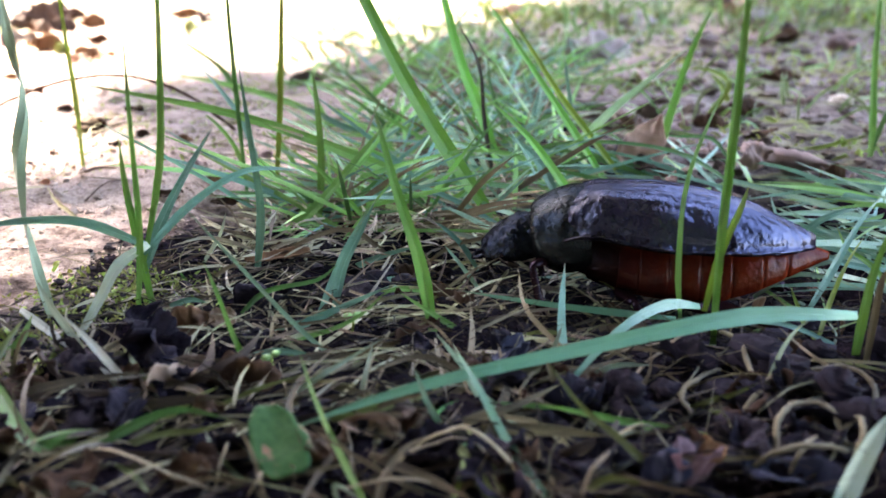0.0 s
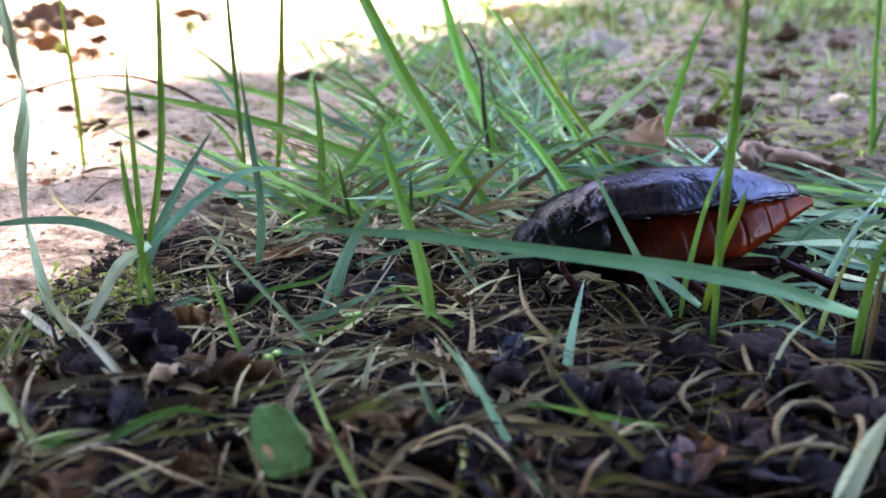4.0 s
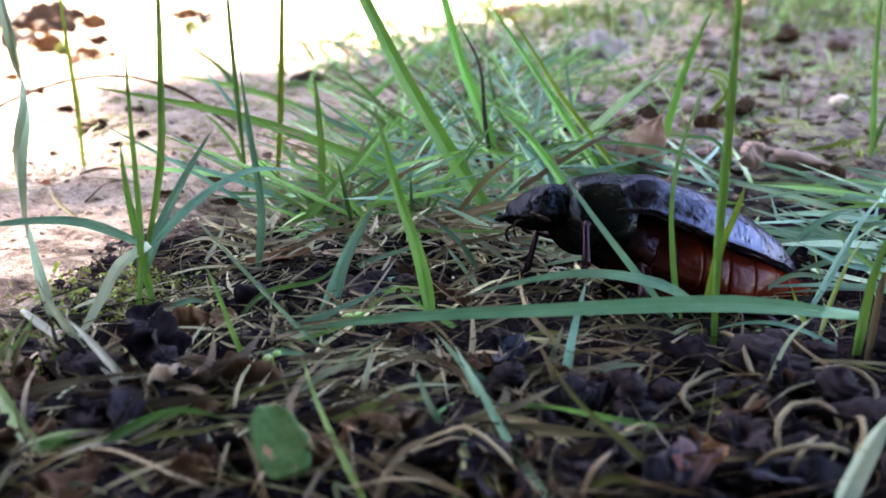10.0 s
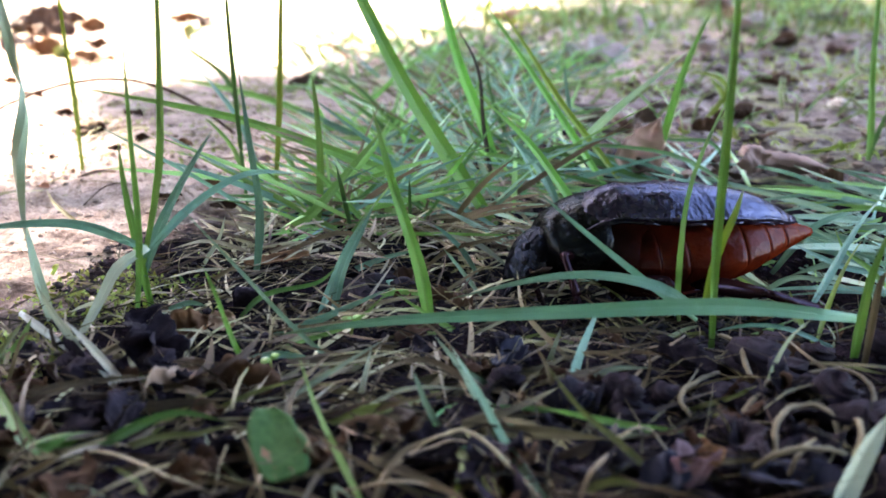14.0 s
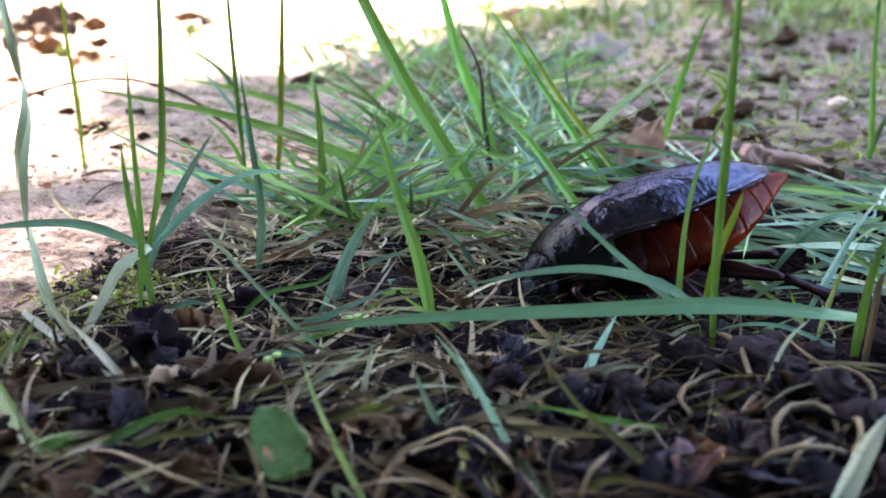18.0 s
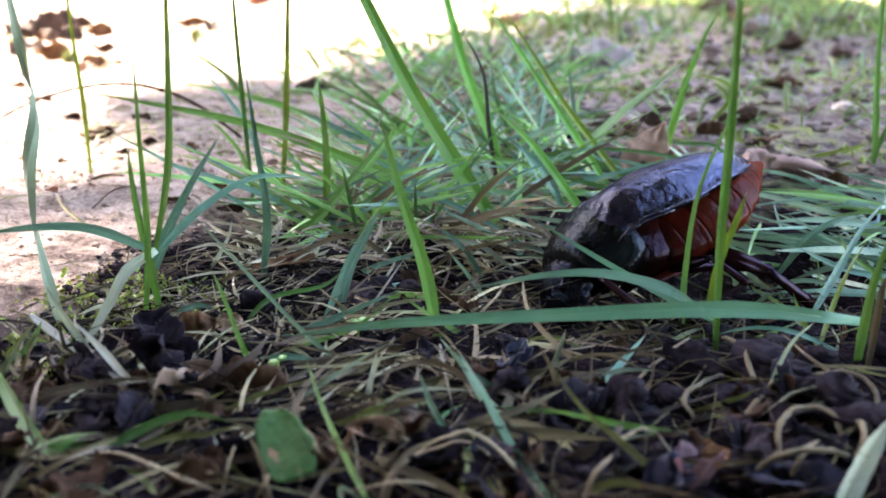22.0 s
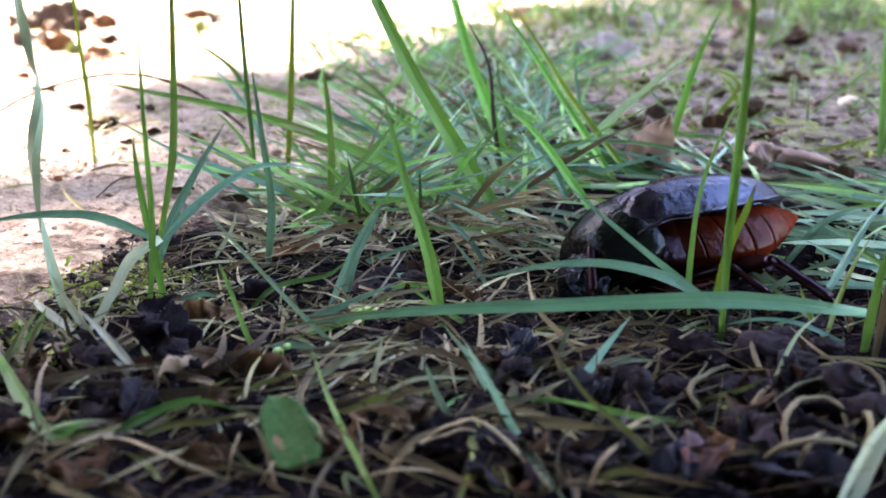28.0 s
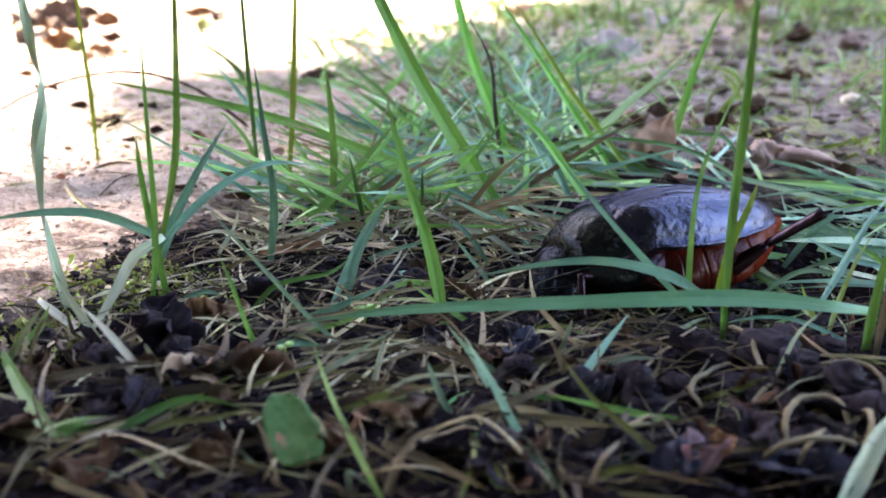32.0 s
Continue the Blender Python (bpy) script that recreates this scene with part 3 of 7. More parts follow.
def bush():
    # Unseen bush; stands in for whoever leans over and shades the foreground.
    rng = random.Random(9)
    ob = new("bush")
    ob.location = (0.05, -0.34, 0)
    tagged(ob, "unseen leafy bush added to shade the foreground", "bush")
    for k in range(6):
        a = k * 1.05
        bm = bmesh.new()
        tube(bm, smooth_line(((0.05 * math.cos(a), 0.05 * math.sin(a), -0.02), (0.2 * math.cos(a), 0.05 * math.sin(a), 0.25), (0.5 * math.cos(a), 0.06 * math.sin(a), 0.4)), 7), [0.012 - 0.0013 * i for i in range(7)], 6)
        part("branch", bm, BARK, ob)

    def spot():
        if rng.random() < 0.45:
            return Vector((rng.uniform(-0.75, 0.45), rng.uniform(0.0, 0.34), 0.40 + rng.gauss(0, 0.03)))
        return Vector((rng.uniform(-0.75, 0.75), rng.gauss(0, 0.05), 0.02 + 0.42 * rng.random()))

    crown = sheet_object("foliage", *leaf_cloud(rng, 5200, spot, (0.03, 0.05)), CANOPY, ob, smooth=False)
    tagged(crown, "dense small dark green leaves", kind="stuff")


shade_tree()
far_trees()
bush()


# ---- leaves, stones, roots ----
def flat_leaf(name, at, length, width, material, label, rz=0.0, rx=0.0, ry=0.0, curl=0.3, wave=0.15, blunt=0.6, lobes=0, category="leaf", seed=1, rib=0.06, ripple=0.02, taper=0.0, crumple=0.16):
    """A thin leaf sheet with a midrib, a bent blade and an uneven margin."""
    rng = random.Random(seed)
    bm = bmesh.new()
    nu, nv = 22, 11
    top, low = [], []
    ph = rng.uniform(0, 6)
    for i in range(nu):
        s = i / (nu - 1)
        w = width / 2 * (math.sin(math.pi * min(max(s, 0.02), 0.98)) ** blunt) * (1 + (0.22 * math.sin(s * math.pi * 2 * lobes + ph) if lobes else 0.05 * math.sin(s * 17 + ph)) + crumple * (0.35 * math.sin(s * 39 + 2 * ph) + 0.3 * math.sin(s * 23 + ph))) * (1 - taper * (s - 0.5))
        rt, rl = [], []
        for j in range(nv):
            v = 2 * j / (nv - 1) - 1
            x, y = (s - 0.5) * length, v * w
            z = curl * width * (v * v) * 0.5 - rib * width * math.exp(-(v * 5) ** 2) + wave * width * math.sin(s * 5 + v * 2 + ph) * 0.4 + ripple * width * math.sin(s * 30) * abs(v)
            z += crumple * width * (noise.noise(Vector((s * 5, v * 2.2, ph))) + 0.5 * noise.noise(Vector((s * 13, v * 5, ph + 9))))
            rt.append(bm.verts.new(Vector((x, y, z)) * MM))
            rl.append(bm.verts.new(Vector((x, y, z - 0.16)) * MM))
        top.append(rt)
        low.append(rl)
    for g in (top, low):
        for a, c in zip(g, g[1:]):
            for j in range(nv - 1):
                bm.faces.new((a[j], a[j + 1], c[j + 1], c[j]))
    for i in range(nu - 1):
        for j in (0, nv - 1):
            bm.faces.new((top[i][j], top[i + 1][j], low[i + 1][j], low[i][j]))
    for i in (0, nu - 1):
        for j in range(nv - 1):
            bm.faces.new((top[i][j], top[i][j + 1], low[i][j + 1], low[i][j]))
    bmesh.ops.recalc_face_normals(bm, faces=bm.faces)
    ob = link(name, bm, material)
    ob.matrix_world = pose(at[0] * MM, at[1] * MM, at[2] * MM, rx, ry, rz)
    return tagged(ob, label, category)


def crumb_thing(name, at, size, material, label, category, seed=1, squash=0.6):
    rng = random.Random(seed)
    bm = bmesh.new()
    lump(bm, Vector((0, 0, 0)), size * MM, squash, rng, 9, 13)
    ob = link(name, bm, material)
    ob.location = Vector(at) * MM
    ob.rotation_euler.z = seed * 1.3
    return tagged(ob, label, category)


def root(pts, width, material=ROOT, label="pale wiry root looping over dark humus", flat=0.8, name="root"):
    v = [Vector(q) * MM for q in pts]
    o = v[0].copy()
    n = 6 * len(v)
    line = [curve_point(v, i / (n - 1)) - o + Vector((0.12 * math.sin(i * 0.9), 0.1 * math.sin(i * 0.7), 0.08 * math.sin(i * 1.1))) * MM * min(1, width) for i in range(n)]
    bm = bmesh.new()
    tube(bm, line, [width / 2 * MM * (1 + 0.15 * math.sin(i * 2.1)) * (0.55 if i in (0, n - 1) else 1) for i in range(n)], 7, flat)
    ob = link(name, bm, material)
    ob.location = o
    return tagged(ob, label, name, "roots in the humus" if name == "root" else "")


flat_leaf("broad_leaf", (-14.0, 60.0, 2.6), 7.6, 4.7, GREENLEAF, "small blunt green leaf with brown blotches lying on humus", rz=116, ry=-21, curl=0.10, wave=0.05, blunt=0.26, seed=3, taper=0.45, rib=0.0, ripple=0.0, crumple=0.02)
flat_leaf("dead_leaf", (20.6, 57.8, 0.8), 5.6, 4.2, PINKLEAF, "crumpled pinkish-brown dead leaf on dark humus", rz=60, ry=30, curl=0.9, wave=0.5, blunt=0.5, seed=4)
flat_leaf("dead_leaf", (22.8, 58.8, 1.7), 2.6, 2.0, WOOD, "small rust-brown leaf scrap on dark humus", rz=20, ry=-20, curl=0.8, wave=0.4, seed=5)
flat_leaf("dead_leaf", (-28.0, 84.6, 1.2), 5.0, 3.2, WOOD, "curled brown leaf scrap on the soil", rz=10, rx=35, curl=0.8, wave=0.5, blunt=0.4, seed=6)
flat_leaf("dead_leaf", (-24.8, 85.0, 1.8), 3.0, 2.4, TANLEAF, "tan leaf scrap on the soil", rz=5, rx=50, curl=0.3, blunt=0.3, seed=7)
flat_leaf("dead_leaf", (-22.0, 104.0, 1.8), 9.0, 2.0, WOOD, "narrow rust-brown wood chip among grass", rz=28, rx=20, curl=0.4, wave=0.1, blunt=0.3, category="wood chip", seed=8)
flat_leaf("dead_leaf", (53.3, 296.0, 2.0), 24.0, 16.0, GREYLEAF, "pinkish-grey dead leaf lying on soil in the shade", rz=8, rx=10, curl=0.3, wave=0.4, blunt=0.45, lobes=3, seed=9)
flat_leaf("dead_leaf", (85.0, 385.0, 2.0), 22.0, 15.0, GREYLEAF, "pinkish-grey dead leaf lying on soil in the shade", rz=-20, rx=8, curl=0.3, wave=0.4, lobes=3, seed=10)
flat_leaf("dead_leaf", (37.4, 151.0, 5.2), 13.0, 8.2, PEACHLEAF, "pale pinkish-tan dead leaf standing on edge in the grass", rz=0, rx=78, ry=-66, curl=0.2, wave=0.2, blunt=0.75, seed=11, taper=0.9)
flat_leaf("dead_leaf", (64.5, 149.0, 3.0), 14.5, 3.8, MAUVELEAF, "curled mauve-brown dead leaf behind the beetle", rz=-4, rx=78, ry=9, curl=-1.3, wave=0.4, blunt=0.4, seed=12)
flat_leaf("dead_leaf", (57.6, 148.0, 4.4), 6.0, 5.5, MAUVELEAF, "upturned lobe of a mauve-brown dead leaf", rz=10, rx=68, curl=-0.6, wave=0.3, blunt=0.5, seed=21)
flat_leaf("dead_leaf", (-29.0, 77.0, 1.4), 6.0, 3.6, DARKLEAF, "blackish rotten leaf scrap on humus", rz=40, rx=30, curl=0.3, wave=0.9, lobes=2, seed=13)
flat_leaf("dead_leaf", (-33.0, 82.5, 2.6), 6.0, 3.4, DARKLEAF, "blackish rotten leaf scrap on humus", rz=75, rx=50, curl=0.3, wave=0.9, lobes=2, seed=14)
flat_leaf("dead_leaf", (-21.5, 91.5, 1.6), 7.0, 3.6, DARKLEAF, "blackish crumpled rotten leaf on humus", rz=15, rx=35, curl=0.3, wave=0.9, lobes=3, seed=15)
flat_leaf("dead_leaf", (-26.5, 75.0, 1.2), 5.5, 1.7, TANLEAF, "pale grey-brown leaf scrap on humus", rz=18, rx=30, curl=0.6, wave=0.5, seed=16)
flat_leaf("dead_leaf", (-118.0, 543.0, 6.0), 24.0, 16.0, RUSTLEAF, "orange-red dead leaf on sunlit sand", rz=10, rx=35, curl=0.5, wave=0.4, seed=17)
for k, (x, y, ln, w, rz, m, lab) in enumerate((
        (-2, 205, 8, 5, 60, BROWNLEAF, "dark brown leaf in the shaded turf"),
        (-12, 150, 10, 3, 160, RUSTLEAF, "rust-orange strip of dead leaf in the grass"), (130, 330, 20, 10, 30, BROWNLEAF, "brown dead leaf on the shaded soil"),
        (150, 420, 26, 14, -10, TANLEAF, "tan dead leaf on the shaded soil"), (75, 205, 12, 5, 15, BROWNLEAF, "brown dead leaf on the shaded soil"),
        (100, 250, 12, 5, -25, BROWNLEAF, "dark brown leaf on the shaded soil"), (30, 420, 20, 9, 15, TANLEAF, "tan dead leaf on the shaded soil"))):
    flat_leaf("dead_leaf", (x, y, ground_z(x * MM, y * MM) / MM + 0.12 * w + 0.4), ln, w, m, lab, rz=rz, rx=8, curl=0.5, wave=0.4, seed=30 + k)


def litter_leaf(seed, x, y, ln, w, rz, m, lab):
    """A curled dead leaf lying loose on the ground."""
    flat_leaf("dead_leaf", (x, y, ground_z(x * MM, y * MM) / MM + 0.24 * w + 0.3), ln, w * 1.3, m, lab, rz=rz, rx=28 if x < 0 else 10, curl=0.5, wave=0.4, blunt=0.5, seed=seed)


litter_leaf(60, -185, 388, 20.0, 11.0, 15, SUNLEAF, "brown dead leaf on sunlit sand, its colour lightened for glare")
litter_leaf(61, -181, 399, 19.7, 9.9, -10, SUNLEAF, "brown dead leaf on sunlit sand, its colour lightened for glare")
litter_leaf(62, -163, 328, 13.1, 6.5, 30, SUNLEAF, "brown dead leaf on sunlit sand, its colour lightened for glare")
litter_leaf(63, -146, 313, 13.1, 5.9, 5, WOOD, "brown dead leaf on sunlit sand")
litter_leaf(64, -176, 411, 10.6, 5.3, 40, BROWNLEAF, "brown dead leaf on sunlit sand")
litter_leaf(65, -157, 385, 11.5, 6.3, 20, WOOD, "brown dead leaf on sunlit sand")
litter_leaf(66, -141, 335, 7.3, 3.7, -20, TANLEAF, "tan dead leaf on sunlit sand")
litter_leaf(67, -226, 478, 10.3, 4.1, -40, SUNLEAF, "small brown dead leaf on sunlit sand, its colour lightened for glare")
litter_leaf(68, -138, 274, 5.5, 2.8, -50, RUSTLEAF, "rust-brown leaf scrap on sunlit sand")
litter_leaf(69, -104, 357, 12.0, 6.0, -30, OLIVE, "olive dead leaf on sunlit sand")
litter_leaf(70, -112, 406, 9.6, 6.7, 60, SUNLEAF, "brown dead leaf on sunlit sand, its colour lightened for glare")
litter_leaf(71, -127, 419, 15.7, 4.7, 10, WOOD, "narrow brown dead leaf on sunlit sand")
litter_leaf(72, -111, 225, 6.4, 2.2, 3, MULCH, "small dark brown dead leaf on sunlit sand")
litter_leaf(73, -94, 205, 5.2, 1.6, -2, MULCH, "small dark brown dead leaf on sunlit sand")
litter_leaf(74, -78, 163, 1.8, 0.7, 5, MULCH, "small dark brown leaf scrap on sunlit sand")
litter_leaf(75, -71, 155, 1.4, 0.6, -30, WOOD, "small brown leaf scrap on sunlit sand")
litter_leaf(76, -70, 141, 1.8, 0.9, 8, RUSTLEAF, "rust-brown leaf scrap on sunlit sand")
litter_leaf(77, -119, 290, 12.8, 5.1, 18, WOOD, "curled brown dead leaf on sunlit sand")
litter_leaf(78, -119, 278, 8.4, 3.4, -15, TANLEAF, "tan dead leaf on sunlit sand")
litter_leaf(79, -46, 135, 4.6, 1.9, -8, MULCH, "dark brown dead leaf on the shaded edge of the sand")
litter_leaf(80, -36, 131, 4.5, 1.4, 5, MULCH, "dark brown dead leaf on the shaded edge of the sand")
litter_leaf(81, -39, 242, 10.1, 4.0, 3, SUNLEAF, "brown dead leaf on sunlit sand, its colour lightened for glare")
litter_leaf(82, -79, 185, 6.5, 3.2, 0, MULCH, "dark brown dead leaf on the shaded edge of the sand")
litter_leaf(83, -66, 180, 3.0, 1.5, 25, MULCH, "small dark brown leaf scrap on the shaded edge of the sand")
litter_leaf(84, -55, 175, 3.5, 1.7, -20, WOOD, "small brown leaf scrap on the shaded edge of the sand")
litter_leaf(85, -68, 169, 2.6, 1.3, 10, MULCH, "small dark brown leaf scrap on the shaded edge of the sand")
litter_leaf(86, -47, 155, 3.6, 1.4, 12, MAUVELEAF, "mauve-brown dead leaf on the shaded edge of the sand")
litter_leaf(87, -55, 159, 2.2, 1.1, 70, MULCH, "small dark brown leaf scrap on the shaded edge of the sand")
litter_leaf(88, -41, 143, 3.3, 1.3, -12, WOOD, "brown dead leaf on the shaded edge of the sand")
litter_leaf(89, -76, 204, 4.6, 1.8, 0, MULCH, "small dark brown leaf scrap on the shaded edge of the sand")
litter_leaf(90, -35, 159, 3.2, 1.3, 20, MAUVELEAF, "mauve-brown dead leaf on the shaded edge of the sand")
litter_leaf(91, -189, 377, 17.2, 8.6, -20, SUNLEAF, "brown dead leaf on sunlit sand, its colour lightened for glare")
litter_leaf(92, -162, 364, 12.3, 6.1, 25, SUNLEAF, "brown dead leaf on sunlit sand, its colour lightened for glare")
litter_leaf(93, -165, 349, 13.9, 6.9, -35, BROWNLEAF, "brown dead leaf on sunlit sand")
litter_leaf(94, -131, 325, 7.8, 3.9, 0, BROWNLEAF, "brown dead leaf on sunlit sand")
litter_leaf(95, -136, 307, 8.0, 4.0, 15, OLIVE, "olive dead leaf on sunlit sand")
litter_leaf(96, -128, 248, 4.8, 1.9, 10, WOOD, "brown dead leaf on sunlit sand")
litter_leaf(97, 29, 57.5, 8.0, 3.0, -12, INKLEAF, "bluish-black rotten leaf on dark humus")
litter_leaf(98, 146, 465, 22.9, 11.4, 15, MAUVELEAF, "mauve-brown dead leaf on shaded soil")
litter_leaf(99, 136, 373, 17.0, 8.5, -5, GREYLEAF, "pinkish-grey dead leaf on shaded soil")
litter_leaf(100, 183, 409, 17.8, 8.9, -20, MAUVELEAF, "mauve-brown dead leaf on shaded soil")
litter_leaf(101, 145, 310, 11.2, 5.6, 12, MAUVELEAF, "mauve-brown dead leaf on shaded soil")
litter_leaf(102, 97, 319, 12.7, 5.1, -8, GREYLEAF, "pinkish-grey dead leaf on shaded soil")
litter_leaf(103, 94, 216, 5.5, 2.8, 6, MAUVELEAF, "mauve-brown dead leaf on shaded soil")
litter_leaf(104, 94, 256, 6.5, 3.2, -14, GREYLEAF, "pinkish-grey dead leaf on shaded soil")
litter_leaf(105, 121, 234, 6.3, 3.1, 20, GREYLEAF, "pinkish-grey dead leaf on shaded soil")
litter_leaf(106, 67, 234, 5.2, 2.6, 10, BROWNLEAF, "brown dead leaf on shaded soil")
litter_leaf(107, 56, 248, 5.5, 2.2, -15, MULCH, "dark brown dead leaf on shaded soil")
litter_leaf(108, 14, 280, 11.3, 4.5, 5, MULCH, "dark brown dead leaf on shaded soil")
litter_leaf(109, 27, 226, 5.1, 2.0, 20, MAUVELEAF, "mauve-brown dead leaf on shaded soil")
litter_leaf(110, 70, 201, 7.6, 3.0, -10, BROWNLEAF, "brown dead leaf on shaded soil")
flat_leaf("dead_leaf", (-30.4, 75.4, 2.2), 5.6, 4.0, DARKLEAF, "blackish crumpled rotten leaf standing on humus", rz=70, rx=20, ry=-62, curl=1.1, wave=0.9, blunt=0.4, lobes=3, seed=91)
flat_leaf("dead_leaf", (-30.1, 79.1, 1.4), 4.4, 3.4, DARKLEAF, "blackish curled rotten leaf on humus", rz=20, rx=-40, ry=40, curl=1.4, wave=0.8, blunt=0.4, lobes=2, seed=92)
flat_leaf("dead_leaf", (-19.1, 72.0, 1.2), 6.5, 3.0, BROWNLEAF, "mauve-brown crumpled leaf litter on humus", rz=5, rx=35, curl=0.9, wave=0.8, blunt=0.4, lobes=2, seed=94)
flat_leaf("dead_leaf", (-27.0, 72.2, 1.2), 5.0, 2.6, TANLEAF, "pale grey-tan leaf scrap on humus", rz=40, rx=40, curl=0.9, wave=0.7, blunt=0.4, lobes=2, seed=95)
flat_leaf("dead_leaf", (-6.4, 64.1, 1.0), 5.5, 2.2, TANLEAF, "pale brown leaf strip on humus", rz=-12, rx=30, curl=0.8, wave=0.6, blunt=0.4, seed=96)
clod_rng = random.Random(61)
for k in range(46):
    x, y = (clod_rng.uniform(16, 52), clod_rng.uniform(57, 93)) if k < 30 else (clod_rng.uniform(-46, -20), clod_rng.uniform(62, 84))
    r = clod_rng.uniform(0.9, 2.6)
    crumb_thing("soil_clod", (x, y, ground_z(x * MM, y * MM) / MM + r * 0.25), r, HUMUS, "small damp black clod of humus", "clod", 200 + k, clod_rng.uniform(0.5, 0.9))["group"] = "clods of humus"
for k, (x, y, r) in enumerate(((35.5, 75.2, 2.8), (30.4, 71.2, 2.0), (22.1, 71.2, 1.8), (17.8, 71.8, 1.8), (6.7, 72.9, 1.6), (38.2, 70.2, 2.4), (31.5, 61.7, 2.2), (27.1, 65.8, 1.8))):
    crumb_thing("soil_clod", (x, y, ground_z(x * MM, y * MM) / MM + r * 0.35), r, HUMUS, "rounded black clod of humus between roots", "clod", 300 + k, 0.75)["group"] = "clods of humus"
for k, (x, y, r) in enumerate(((-6.3, 104.5, 1.2), (-3.1, 98.7, 1.4), (0.6, 105.6, 1.7), (3.8, 111.0, 1.9), (5.9, 103.5, 1.2), (8.0, 113.3, 1.4), (-8.9, 98.7, 1.7), (2.0, 96.9, 1.9), (-1.8, 111.0, 1.2), (8.6, 98.7, 1.4), (-4.3, 94.3, 1.7), (-9.9, 93.4, 1.9), (4.8, 95.2, 1.2))):
    crumb_thing("soil_clod", (x, y, ground_z(x * MM, y * MM) / MM + r * 0.1), r * 0.75, HUMUS, "black crumbly clod in the bank before the beetle", "clod", 330 + k, 0.55)["group"] = "clods of humus"
scrap_rng = random.Random(77)
for k in range(48):
    x, y = scrap_rng.uniform(-50, 55), scrap_rng.uniform(55, 108)
    if x < -25 and y > 84:
        x += 40
    flat_leaf("leaf_scrap", (x, y, ground_z(x * MM, y * MM) / MM + 0.5), scrap_rng.uniform(2, 5.5), scrap_rng.uniform(1.4, 3.2), scrap_rng.choice((BROWNLEAF, DARKLEAF, WOOD, DARKLEAF, BROWNLEAF, BROWNLEAF)), "small crumpled scrap of rotten leaf on humus",
              rz=scrap_rng.uniform(0, 360), rx=scrap_rng.uniform(-35, 35), ry=scrap_rng.uniform(-25, 25), curl=scrap_rng.uniform(0.2, 1.2), wave=0.5, blunt=0.45, seed=k)["group"] = "leaf scraps"
# The first 26 are blackish sheets added to darken the foreground.
for k in range(44):
    x, y = (scrap_rng.uniform(2, 36), scrap_rng.uniform(56, 80)) if k < 26 else (scrap_rng.uniform(-44, 0), scrap_rng.uniform(55, 76))
    flat_leaf("leaf_scrap", (x, y, ground_z(x * MM, y * MM) / MM + 1.0), scrap_rng.uniform(3.5, 8), scrap_rng.uniform(2.2, 4.2), scrap_rng.choice((DARKLEAF, INKLEAF, DARKLEAF, MULCH) if k < 26 else (MULCH, BROWNLEAF, DARKLEAF, SUNLEAF)), "blackish leaf added to darken the humus" if k < 26 else "brown sodden leaf pressed on humus",
              rz=scrap_rng.uniform(0, 360), rx=scrap_rng.uniform(-18, 18), ry=scrap_rng.uniform(-15, 15), curl=scrap_rng.uniform(0.2, 0.7), wave=0.6, blunt=0.5, lobes=scrap_rng.choice((0, 2, 3)), seed=150 + k)["group"] = "leaf scraps"
for k in range(22):
    x, y = scrap_rng.uniform(34, 74), scrap_rng.uniform(140, 200)
    flat_leaf("leaf_scrap", (x, y, ground_z(x * MM, y * MM) / MM + 0.8), scrap_rng.uniform(4, 9), scrap_rng.uniform(2, 4.5), scrap_rng.choice((SUNLEAF, BROWNLEAF, MAUVELEAF, SUNLEAF)), "curled scrap of dead leaf on the soil behind the beetle",
              rz=scrap_rng.uniform(0, 360), rx=scrap_rng.uniform(-30, 30), ry=scrap_rng.uniform(-20, 20), curl=scrap_rng.uniform(0.2, 0.9), wave=0.6, blunt=0.5, lobes=scrap_rng.choice((0, 2)), seed=210 + k)["group"] = "leaf scraps"
crumb_thing("stone", (101.5, 211.0, 1.6), 2.9, STONE, "small pale stone on the shaded soil", "stone", 3, 0.6)
crumb_thing("stone", (-80.0, 188.0, 0.5), 4.5, BARK, "dark brown clod on sunlit sand", "clod", 5, 0.4)
for k, (x, y, r) in enumerate(((40, 66, 3.2), (34, 79, 3.4), (28, 72, 2.6), (44, 60, 3.0), (38, 84, 2.4), (18, 68, 2.4), (50, 76, 3.2), (-40, 66, 2.5), (-47, 72, 3.0), (-10, 95, 2.6), (-5, 100, 2.4))):
    crumb_thing("soil_clod", (x, y, ground_z(x * MM, y * MM) / MM + r * 0.15), r, HUMUS, "dark crumbly clod of humus", "clod", 40 + k, 0.55)


